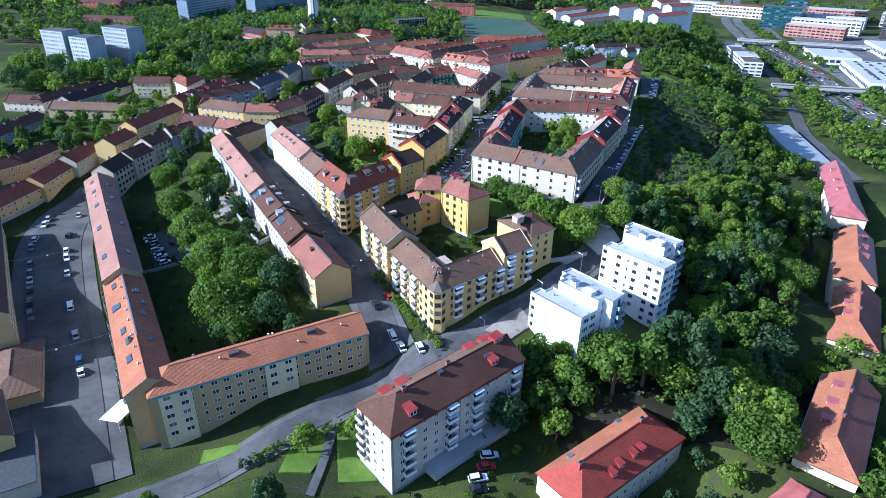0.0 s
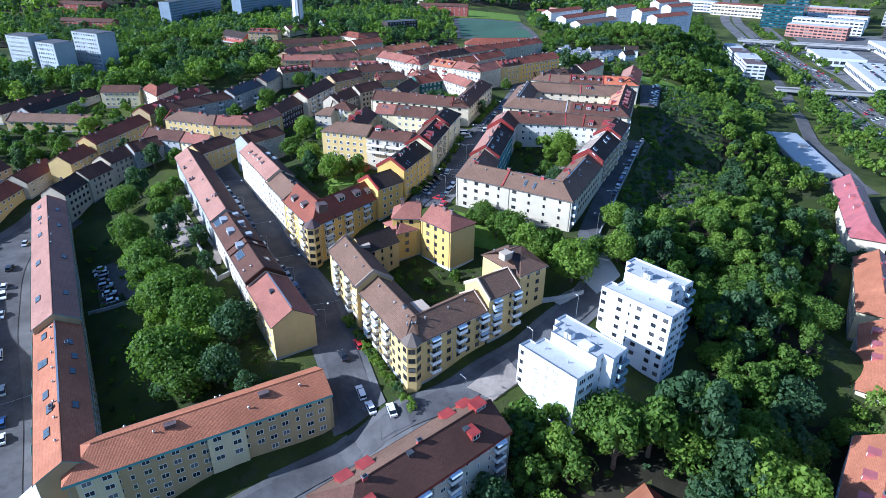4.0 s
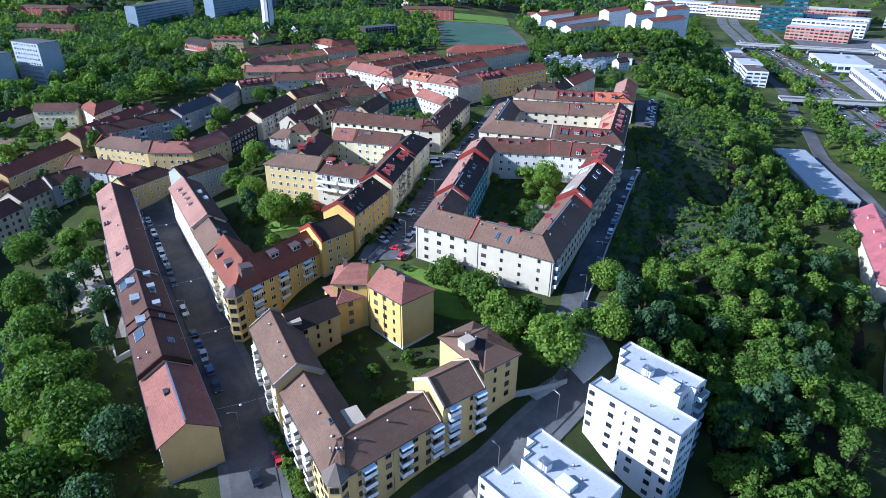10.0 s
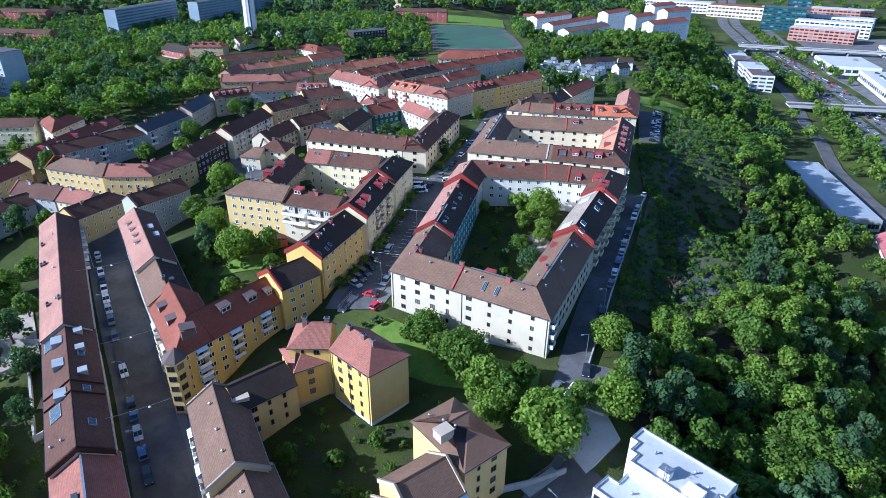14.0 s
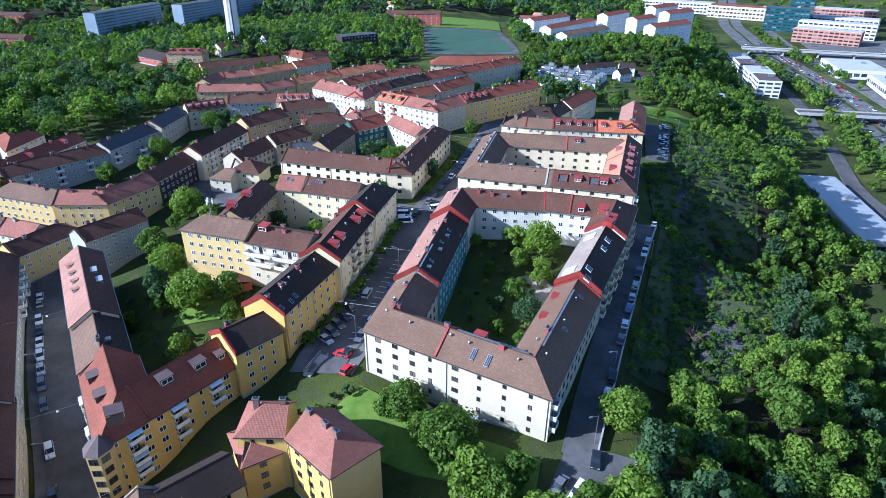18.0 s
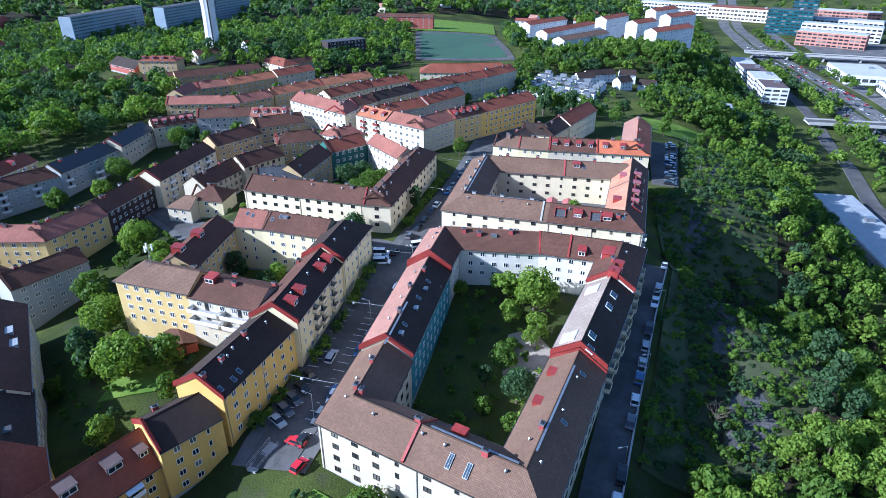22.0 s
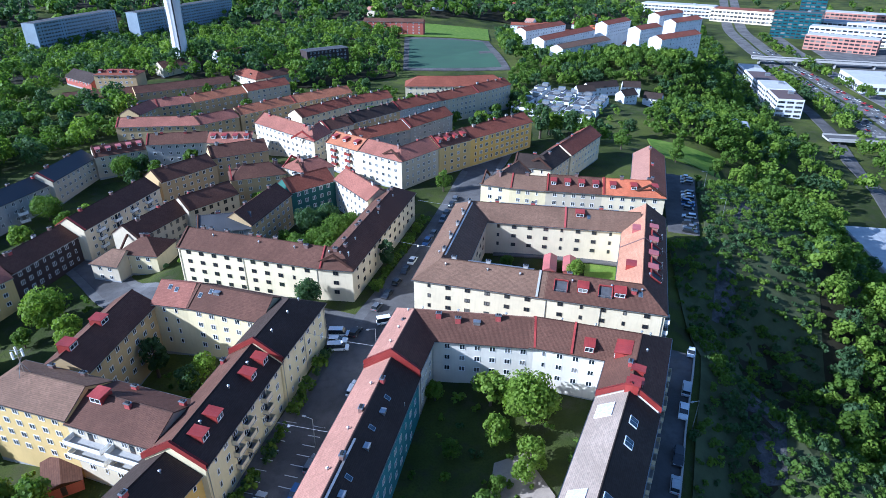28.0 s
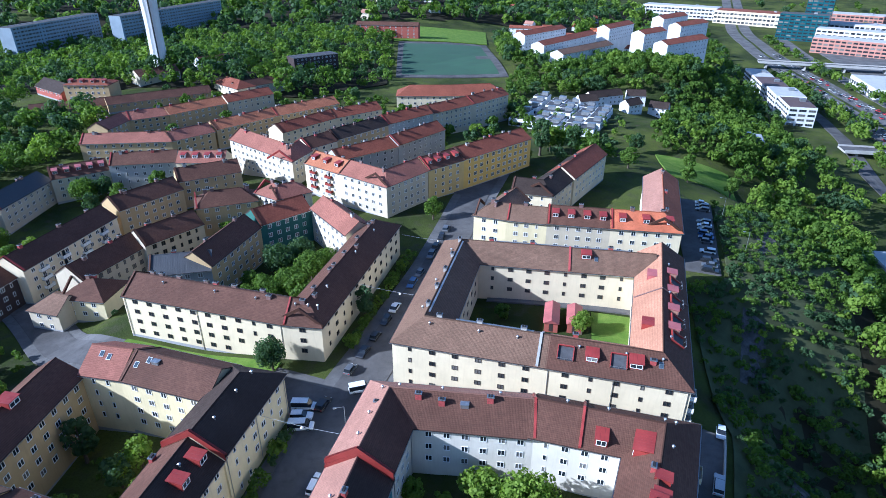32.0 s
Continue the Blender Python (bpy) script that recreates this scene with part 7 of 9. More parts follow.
# ---- trees ----
def fast_mesh(name, verts, quads, mats, idx):
    me = bpy.data.meshes.new(name)
    me.vertices.add(len(verts))
    me.vertices.foreach_set("co", np.asarray(verts, np.float32).ravel())
    q = np.asarray(quads, np.int32)
    me.loops.add(q.size)
    me.loops.foreach_set("vertex_index", q.ravel())
    me.polygons.add(len(q))
    me.polygons.foreach_set("loop_start", np.arange(0, q.size, 4, dtype=np.int32))
    me.polygons.foreach_set("loop_total", np.full(len(q), 4, np.int32))
    for m in mats:
        me.materials.append(m)
    me.polygons.foreach_set("material_index", np.asarray(idx, np.int32))
    me.update(calc_edges=True)
    return me


def leaf_cloud(rs, R, H, lumps, cards, size, z0):
    """Leaf clumps on the outside of many lumps that together make an uneven crown."""
    P, Nn = [], []
    for k in range(lumps):
        a, t = rs.uniform(0, 2 * np.pi), rs.uniform(-0.75, 1.0)
        rad = math.sqrt(max(0.05, 1 - t * t)) * rs.uniform(0.45, 0.82)
        c = np.array([math.cos(a) * rad * R, math.sin(a) * rad * R, z0 + H * 0.5 + t * H * 0.36])
        r = R * rs.uniform(0.26, 0.46)
        d = rs.normal(size=(cards, 3))
        d[:, 2] = d[:, 2] * 0.9 + 0.25
        d /= np.linalg.norm(d, axis=1)[:, None]
        P.append(c + d * r * rs.uniform(0.78, 1.08, (cards, 1)))
        Nn.append(d)
    P, Nn = np.concatenate(P), np.concatenate(Nn)
    n = len(P)
    Nn = Nn + rs.normal(size=Nn.shape) * 0.33
    Nn /= np.linalg.norm(Nn, axis=1)[:, None]
    t = np.cross(Nn, rs.normal(size=(n, 3)))
    t /= np.linalg.norm(t, axis=1)[:, None] + 1e-6
    u = np.cross(Nn, t)
    s = size * rs.uniform(0.55, 1.25, (n, 1))
    bend = Nn * s * 0.25
    v = np.stack([P - t * s - bend, P - u * s * 0.7, P + t * s - bend, P + u * s * 0.7], 1).reshape(-1, 3)
    return v, np.arange(4 * n).reshape(-1, 4)


def crown_mesh(seed, R, H, z0, mat, lumps=24, cards=62, size=0.46):
    v, q = leaf_cloud(np.random.RandomState(seed), R, H, lumps, cards, size, z0)
    return fast_mesh("crown", v, q, [mat], np.zeros(len(q)))


def trunk_mesh(seed, R, H, z0):
    rs = random.Random(seed)
    b = Build(BARK)
    b.tube((0, 0, -1.0), (0.1, 0.05, z0 + H * 0.35), 0.04 * H + 0.08, 0.02 * H + 0.05, 8)
    for k in range(6):
        a = k * 1.05 + rs.uniform(-0.3, 0.3)
        b.tube((0.05, 0, z0 * 0.6 + k * 0.3), (math.cos(a) * R * 0.62, math.sin(a) * R * 0.62, z0 + H * rs.uniform(0.35, 0.65)), 0.11, 0.03, 5)
    b.tube((0.1, 0.05, z0 + H * 0.35), (0.1, 0.05, z0 + H * 0.8), 0.02 * H + 0.05, 0.03, 6)
    return b.mesh("trunk")


KINDS = []
for k in range(9):
    mat = (LEAF_A, LEAF_A, LEAF_B, LEAF_C, LEAF_A, LEAF_B, LEAF_C, LEAF_A, LEAF_A)[k]
    H = (8.5, 10, 8, 9.5, 7, 9, 11, 6.5, 9)[k]
    R = (4.2, 4.0, 4.0, 3.8, 3.9, 4.3, 3.2, 3.6, 4.6)[k]
    z0 = (1.6, 2.0, 1.4, 1.6, 1.2, 1.8, 1.2, 1.0, 2.0)[k]
    KINDS.append((trunk_mesh(k, R, H, z0), crown_mesh(40 + k, R, H, z0, mat), R))
for k in range(4):
    mat = (LEAF_A, LEAF_B, LEAF_A, LEAF_C)[k]
    R, H, z0 = (7.5, 7.0, 8.0, 6.5)[k], (12, 11, 12.5, 13)[k], 2.2
    KINDS.append((trunk_mesh(20 + k, R, H, z0), crown_mesh(60 + k, R, H, z0, mat, 58, 74, 0.5), R))
LABELS = ("leafy green deciduous tree with a broad crown", "tall leafy green tree", "light green leafy tree in sunlight", "dark blue-green leafy tree", "low broad green tree", "light green broad maple tree", "tall narrow dark tree", "small round green tree", "large dark green tree with a wide crown", "very large green tree with a billowing crown", "very large light green maple in sunlight", "old broad green tree with a lumpy crown", "tall grey-green birch with a fine crown")
trees = random.Random(5)


def tree(x, y, r=4.0, kind=None, group="", dz=0.0, tall=1.0, paved=False):
    k = trees.randrange(9) if kind is None else kind
    if not paved and not free(x, y, 1.6):
        return None
    if not free(x, y, r * 0.85):
        r *= 0.75
    tm, cm, R = KINDS[k]
    s = r / R
    top = tagged(part("tree", tm), LABELS[k], "tree", group)
    top.matrix_basis = Matrix.LocRotScale((x, y, gz(x, y) - 0.2 + dz), Euler((0, 0, trees.uniform(0, 6.28))), (s, s, s * tall * trees.uniform(0.92, 1.1)))
    part("crown", cm, top)
    return top


def inside(p, poly):
    c = False
    for (x0, y0), (x1, y1) in zip(poly, poly[1:] + poly[:1]):
        if (y0 > p[1]) != (y1 > p[1]) and p[0] < (x1 - x0) * (p[1] - y0) / (y1 - y0) + x0:
            c = not c
    return c


def scatter(poly, gap, seed, limit=4000):
    rs = random.Random(seed)
    xs, ys = [p[0] for p in poly], [p[1] for p in poly]
    out, grid = [], {}
    for _ in range(limit * 6):
        p = (rs.uniform(min(xs), max(xs)), rs.uniform(min(ys), max(ys)))
        c = (int(p[0] // gap), int(p[1] // gap))
        if not inside(p, poly):
            continue
        if any((p[0] - q[0]) ** 2 + (p[1] - q[1]) ** 2 < gap * gap for i in (-1, 0, 1) for j in (-1, 0, 1) for q in grid.get((c[0] + i, c[1] + j), ())):
            continue
        grid.setdefault(c, []).append(p)
        out.append(p)
        if len(out) >= limit:
            break
    return out


def free(x, y, gap):
    """Is there room here, clear of houses and roads?"""
    p = Vector((x, y))
    for h in HOUSES:
        if abs(x - h.o.x) + abs(y - h.o.y) > 130:
            continue
        if inside((x, y), h.ring):
            return False
        for a, b in zip(h.ring, h.ring[1:] + h.ring[:1]):
            a, b = V2(a), V2(b)
            t = max(0, min(1, (p - a).dot(b - a) / (b - a).length_squared))
            if (a + (b - a) * t - p).length < gap:
                return False
    for pts, w in ROADS:
        for a, b in zip(pts, pts[1:]):
            t = max(0, min(1, (p - a).dot(b - a) / (b - a).length_squared))
            if (a + (b - a) * t - p).length < w / 2 + min(gap, 1.5):
                return False
    return True


def clear(spots, gap):
    return [p for p in spots if free(p[0], p[1], gap)]


def woods(name, label, spots, seed, rmin, rmax, lumps, cards, size, tall=1.6, mats=None, mix=(0.55, 0.25, 0.2)):
    """A wood of uncounted trees as one mesh of leaf clumps."""
    rs = np.random.RandomState(seed)
    V, Q, I, k = [], [], [], 0
    if not spots:
        return
    zs = ground(np.array([p[0] for p in spots]), np.array([p[1] for p in spots]))
    for (x, y), z in zip(spots, zs):
        R = rs.uniform(rmin, rmax)
        v, q = leaf_cloud(rs, R, R * tall * rs.uniform(0.8, 1.25), lumps, cards, size * R / rmax, R * 0.25)
        V.append(v + (x, y, z))
        Q.append(q + k)
        I.append(np.full(len(q), rs.choice(3, p=mix)))
        k += len(v)
    tagged(part(name, fast_mesh(name, np.concatenate(V), np.concatenate(Q), mats or [LEAF_A, LEAF_B, LEAF_C], np.concatenate(I))), label, "trees", kind="stuff")


# the wooded slope east of the ledge street
slope = [(60, 192), (70, 205), (84, 232), (104, 282), (126, 340), (146, 405), (190, 440), (225, 440), (205, 380), (176, 318), (168, 262), (150, 215), (118, 172), (92, 130), (84, 118), (76, 138), (80, 172)]
near = [p for p in scatter(slope, 4.9, 3, 1300)]
bare = [(70, 229), (73, 236), (90, 275), (101, 300), (105, 322), (111, 350), (125, 356), (143, 410), (160, 424), (175, 392), (158, 350), (143, 310), (130, 276), (118, 252), (104, 236), (88, 226)]
near = [p for p in near if not inside(p, bare)]
order = sorted(near, key=lambda p: (p[0] - 75) ** 2 + (p[1] - 200) ** 2)
for p in order[:150]:
    tree(p[0], p[1], trees.uniform(2.6, 4.2), None, "trees on the slope")
woods("slope_wood", "dense green deciduous wood down the slope", order[150:], 21, 2.6, 4.8, 13, 34, 0.70, 2.0, mix=(0.46, 0.44, 0.1))
sheet("scrub_floor", bare, SCRUB, 0.26, "dry moss and low scrub on the rocky edge", "ground", 5)
sheet("forest_floor", slope, SOIL_AND_SHADE, 0.14, "dark leaf-strewn soil under the wood", "ground", 7)
woods("slope_scrub", "dark scrub under the trees on the slope", scatter(slope, 6.0, 9, 500), 22, 1.3, 2.2, 5, 22, 0.5, 0.9)
woods("rock_scrub", "low bushes on the rocky edge", clear(scatter(bare, 2.1, 12, 1000), 0.8), 23, 0.8, 2.4, 6, 26, 0.40, 0.75, mix=(0.6, 0.05, 0.35))
for q in ([(92, 240), (97, 234), (105, 244), (107, 256), (101, 258)], [(101, 268), (106, 268), (114, 284), (120, 300), (115, 300), (106, 286)], [(114, 322), (121, 322), (127, 338), (123, 343)], [(140, 370), (146, 370), (154, 386), (149, 390)]):
    sheet("rock_slope", q, ROCK, 0.35, "bare dark rock face below the ledge", "rock", 3)
# near-black sheet stands in for the tree shade on this ground
sheet("forest_floor", [(26, 126), (44, 134), (66, 142), (92, 150), (118, 150), (112, 128), (84, 108), (64, 114), (44, 108), (30, 112)], SOIL_AND_SHADE, 0.16, "ground under the trees below the towers, darkened for shade", "ground", 7)
for p in scatter([(22, 128), (44, 124), (62, 126), (76, 116), (92, 104), (100, 122), (92, 150), (76, 146), (56, 131), (40, 128), (28, 140)], 7.0, 31, 60):
    tree(p[0], p[1], trees.uniform(3.8, 6.2), None, "trees below the towers")
for p in scatter([(70, 168), (82, 165), (92, 150), (84, 190), (78, 190)], 6.5, 33, 30):
    tree(p[0], p[1], trees.uniform(3.5, 5), None, "trees below the towers")
# the green yard behind the ochre slab
for p in scatter([(-104, 246), (-92, 250), (-74, 216), (-52, 172), (-44, 158), (-52, 150), (-62, 160), (-78, 190), (-96, 220)], 9, 41, 24):
    tree(p[0], p[1], trees.uniform(2.6, 3.8), None, "trees in the green yard")
for x, y, r, k in ((-26, 136, 3.2, 7), (-15, 127, 2.6, 2), (6, 127, 2.6, 2), (-32, 108, 3.4, 5), (-14, 131, 2.0, 7), (-20, 113, 3.4, 2), (-62, 90, 3.2, 0), (-76, 96, 3.6, 3), (-84, 86, 3.6, 0), (-50, 84, 3.4, 8), (-42, 78, 3.6, 6), (-36, 90, 3.4, 6),
                   (28, 204, 4.6, 4), (24, 210, 4.0, 8), (33, 199, 4.4, 5), (38, 196, 3.6, 0), (44, 189, 4.4, 5), (49, 186, 4.8, 2), (53, 192, 3.4, 0), (41, 199, 3.2, 7), (16, 217, 2.6, 7), (-5, 216, 2.2, 7), (62, 196, 3.4, 1),
                   (-8, 185, 2.4, 0), (2, 183, 2.2, 7), (10, 188, 1.8, 7), (6, 176, 1.6, 4)):
    tree(x, y, r, k, "street and garden trees")
# large single trees
tree(*(-92.1, 204.3), 7.5, 9, "trees in the green yard")
tree(*(-74.5, 179.5), 7.8, 11, "trees in the green yard")
tree(*(-65.4, 152.2), 8.2, 9, "trees in the green yard")
tree(*(-62.9, 170.6), 7.4, 11, "trees in the green yard")
tree(*(-58.8, 146.9), 6.6, 9, "trees in the green yard")
tree(*(-50.6, 164.6), 5.6, 12, "trees in the green yard")
tree(*(-107.7, 224.6), 6.4, 9, "trees in the green yard")
tree(*(-121.2, 249.9), 6.2, 11, "trees in the green yard")
tree(*(-121.1, 263.8), 5.2, 3, "trees in the green yard")
tree(*(-105.9, 251.4), 4.2, 5, "trees in the green yard")
tree(*(-49.7, 149.0), 5.2, 12, "trees in the green yard")
tree(*(-41.8, 144.0), 4.2, 3, "trees in the green yard")
tree(*(60.9, 130.2), 8, 10, "large trees on the slope", tall=0.72)
tree(*(96.2, 150.5), 8.2, 12, "large trees on the slope", tall=0.72)
tree(*(82.8, 135.9), 7, 10, "large trees on the slope", tall=0.72)
tree(*(96.1, 137.6), 6.6, 11, "large trees on the slope", tall=0.72)
tree(*(78.3, 111.6), 8.4, 11, "large trees on the slope", tall=0.72)
tree(*(113.8, 146.5), 4.6, 10, "large trees on the slope", tall=0.72)
tree(*(52.0, 136.4), 5.5, 11, "large trees on the slope", tall=0.72)
tree(*(94.0, 184.3), 6, 11, "large trees on the slope", tall=0.72)
tree(*(96.2, 204.8), 6.5, 9, "large trees on the slope", tall=0.72)
tree(*(108.7, 186.9), 6.5, 9, "large trees on the slope", tall=0.72)
tree(*(118.6, 179.1), 6.5, 11, "large trees on the slope", tall=0.72)
tree(*(136.7, 206.2), 6.5, 9, "large trees on the slope", tall=0.72)
tree(*(71.8, 121.0), 6, 3, "large trees on the slope", tall=0.72)
tree(*(62.5, 116.4), 5, 3, "large trees on the slope", tall=0.72)
tree(*(92.9, 121.5), 5, 0, "large trees on the slope", tall=0.72)
tree(*(80.7, 159.7), 5, 10, "large trees on the slope", tall=0.72)
tree(*(33.5, 136.5), 3.2, 2, "trees below the towers")
tree(*(44.4, 133.4), 7, 11, "trees below the towers")
tree(*(22.9, 131.5), 5, 3, "trees below the towers")
tree(*(26.5, 122.0), 5, 8, "trees below the towers")
tree(*(34.6, 124.5), 5.5, 8, "trees below the towers")
tree(*(16.7, 116.3), 4.6, 3, "trees below the towers")
tree(*(-21.5, 124.3), 4.6, 2, "street and garden trees")
tree(*(12.2, 152.3), 4.2, 5, "street and garden trees")
tree(*(29.2, 115.0), 4, 2, "trees below the towers")
tree(*(-64.7, 297.3), 4.6, 8, "trees in the rear gardens")
tree(*(-51.8, 278.7), 5.4, 10, "trees in the rear gardens")
tree(*(-43.1, 286.9), 6.0, 10, "trees in the rear gardens")
tree(*(-37.9, 258.9), 6.2, 10, "trees in the rear gardens")
tree(*(-29.4, 260.4), 4, 0, "trees in the rear gardens")
tree(*(-47.5, 261.4), 4, 6, "trees in the rear gardens")
tree(*(-63.5, 325.9), 5.6, 10, "trees in the rear gardens")
tree(*(-32.9, 330.4), 3.6, 8, "trees in the rear gardens")
tree(*(45.3, 185.8), 7.2, 10, "trees at the white block")
tree(*(28.7, 208.9), 5.6, 11, "trees at the white block")
tree(*(19.9, 217.0), 4.8, 9, "trees at the white block")
tree(*(27.6, 221.9), 4.4, 8, "trees at the white block")
tree(*(34.5, 193.2), 4.2, 10, "trees at the white block")
tree(*(31.1, 198.3), 3.6, 2, "trees at the white block")
tree(*(63.6, 211.5), 5, 10, "trees at the white block")
tree(*(59.9, 191.1), 5.4, 10, "trees at the white block")
tree(*(4.3, 230.2), 2.4, 2, "trees at the white block")
tree(*(46.2, 291.6), 3.4, 5, "trees in the white block's garden")
tree(*(50.6, 284.5), 3.6, 2, "trees in the white block's garden")
tree(*(57.7, 279.7), 5.6, 10, "trees in the white block's garden")
tree(*(50.5, 274.3), 2.8, 2, "trees in the white block's garden")
tree(*(56.6, 268.8), 3, 5, "trees in the white block's garden")
tree(*(55.0, 265.5), 2.2, 2, "trees in the white block's garden")
tree(*(47.6, 257.2), 3, 0, "trees in the white block's garden")
tree(*(49.0, 246.6), 3.6, 12, "trees in the white block's garden")
tree(*(42.8, 252.2), 1.7, 6, "trees in the white block's garden")
tree(*(39.2, 286.4), 2, 2, "trees in the white block's garden")
tree(*(41.7, 243.6), 2, 7, "trees in the white block's garden")
tree(*(-71.2, 96.3), 6.0, 11, "street and garden trees")
tree(*(-51.6, 96.9), 4.5, 8, "street and garden trees")
tree(*(-88.1, 92.5), 5.0, 8, "street and garden trees")
tree(*(-0.8, 367.6), 4.6, 12, "trees in the northern yards")
tree(*(8.8, 364.8), 4.8, 9, "trees in the northern yards")
tree(*(-6.4, 358.5), 3.2, 8, "trees in the northern yards")
tree(*(7.4, 321.6), 4.4, 12, "trees in the northern yards", paved=True, tall=1.15)
tree(*(-102.4, 413.9), 5.2, 9, "trees in the northern yards")
tree(*(-88.1, 431.6), 5, 9, "trees in the northern yards")
tree(*(-100.5, 394.3), 5.2, 11, "trees in the northern yards")
tree(*(-82.3, 434.6), 3.6, 3, "trees in the northern yards")
tree(*(-51.5, 338.1), 3.6, 10, "trees in the northern yards")
tree(*(33.4, 417.9), 3.4, 8, "trees in the northern yards")
tree(*(-26.7, 299.1), 4.2, 9, "trees in the northern yards")
tree(*(-11.9, 297.1), 3, 2, "trees in the northern yards")
tree(*(-14.3, 293.2), 2.4, 5, "trees in the northern yards")
tree(*(-23.6, 394.6), 2.6, 2, "trees in the northern yards")
tree(*(4.8, 356.5), 4.2, 9, "trees in the northern yards")
tree(*(-0.6, 354.1), 3.8, 11, "trees in the northern yards")
tree(*(12.6, 369.7), 3.6, 9, "trees in the northern yards")
tree(*(-5.5, 350.6), 3, 8, "trees in the northern yards")
tree(*(5.1, 372.7), 4, 12, "trees in the northern yards")
# gardens between the second street and the main street
for p in scatter([(-66, 262), (-50, 268), (-24, 262), (-14, 244), (-26, 232), (-44, 226), (-56, 244)], 9, 51, 16):
    if not inside(p, [(-43, 250), (-29, 252), (-27, 263), (-41, 263)]):
        tree(p[0], p[1], trees.uniform(2.2, 3.4), None, "trees in the rear gardens")
for x, y, r in ((-14, 293, 2.8), (-20, 286, 2.6), (-8, 288, 2.4), (-12, 281, 2.2), (-24, 300, 2.8), (-4, 296, 2.0)):
    tree(x, y, r, None, "yard trees")
# garden of the white block
for p in scatter([(28, 238), (44, 230), (60, 246), (72, 270), (62, 284), (42, 290), (36, 270)], 9, 61, 6):
    tree(p[0], p[1], trees.uniform(1.4, 2.2), None, "trees in the white block's garden")
for x, y, r, k in ((78, 330, 2.6, 2), (60, 337, 2.0, 7), (32, 311, 2.2, 7), (6, 312, 2.8, 6), (52, 387, 3.6, 6), (50, 396, 3.8, 6), (44, 402, 3.2, 8), (58, 380, 2.4, 0),
                   (15, 345, 4.0, 8), (22, 350, 4.2, 6), (8, 352, 3.6, 8), (-2, 356, 3.2, 0), (26, 342, 3.4, 6), (-45, 330, 2.8, 5), (-54, 318, 3.4, 2), (-50, 312, 3.0, 5), (-66, 318, 2.6, 0)):
    tree(x, y, r, k, "street and yard trees")
for x, y in ((12, 262), (14, 271), (15, 280), (18, 290), (-4, 248), (20, 298), (36, 352), (39, 360), (33, 344)):
    tree(x, y, 1.5, 7, "front garden bushes")
# trees among the western rows
west = []
for k, poly in enumerate(([(-118, 258), (-100, 270), (-90, 262), (-104, 240)], [(-150, 300), (-128, 318), (-108, 306), (-124, 282)], [(-178, 330), (-140, 352), (-128, 344), (-160, 318)], [(-112, 352), (-60, 392), (-66, 402), (-118, 362)],
                          [(-40, 392), (-8, 404), (-10, 414), (-44, 402)], [(-190, 290), (-170, 310), (-200, 330), (-220, 300)], [(-80, 420), (-30, 446), (-34, 456), (-86, 432)])):
    west += scatter(poly, 8, 70 + k, 10)
for p in west:
    tree(p[0], p[1], trees.uniform(3.0, 4.8), None, "trees between the western rows")
park = [(-300, 400), (-210, 380), (-140, 440), (-105, 500), (-150, 560), (-240, 540), (-310, 470)]
woods("park_wood", "park of broad dark green trees", clear(scatter(park, 9.4, 81, 320), 4), 82, 4.8, 8.2, 16, 40, 0.95, 1.7, mix=(0.6, 0.15, 0.25))
HILLTOP = [(-420, 600), (-190, 585), (-40, 590), (15, 640), (10, 830), (-60, 900), (-280, 900), (-480, 800)]
FARHILLS = [(-1200, 900), (-500, 830), (-280, 910), (-60, 910), (10, 960), (120, 1000), (360, 1020), (420, 1300), (200, 1700), (-900, 1700)]
sheet("forest_floor", HILLTOP, SOIL_AND_SHADE, 0.4, "dark leaf-strewn soil under the hill wood", "ground", 30)
sheet("forest_floor", FARHILLS, SOIL_AND_SHADE, 0.6, "dark soil under the distant woods", "ground", 60)
# these far woods take more blue-green leaves, colouring in some distance haze
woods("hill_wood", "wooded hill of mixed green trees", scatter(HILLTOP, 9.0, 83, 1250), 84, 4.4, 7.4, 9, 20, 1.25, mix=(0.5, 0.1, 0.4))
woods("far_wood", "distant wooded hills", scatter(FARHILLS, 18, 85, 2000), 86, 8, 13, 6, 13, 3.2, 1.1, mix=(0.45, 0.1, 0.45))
woods("ridge_wood", "green trees along the hill edge", scatter([(188, 440), (210, 440), (250, 470), (270, 560), (295, 640), (318, 800), (300, 880), (240, 780), (205, 660), (196, 560), (186, 500)], 7.5, 87, 420), 88, 3.6, 6.2, 10, 26, 1.0)
woods("ridge_wood_north", "green trees among the far blocks", clear(scatter([(95, 455), (122, 455), (128, 490), (92, 500), (88, 560), (100, 640), (150, 610), (160, 640), (290, 660), (290, 740), (120, 720), (100, 640)], 8, 89, 330), 4), 90, 3.4, 6.0, 10, 26, 1.0)
woods("edge_wood", "dense green wood on the steep edge above the highway", clear(scatter([(250, 600), (292, 640), (318, 720), (350, 820), (400, 980), (430, 1090), (450, 1150), (380, 1130), (325, 980), (300, 880), (312, 790), (270, 740), (235, 690)], 8.5, 143, 420), 4), 144, 4.0, 6.8, 9, 22, 1.2, mix=(0.6, 0.15, 0.25))
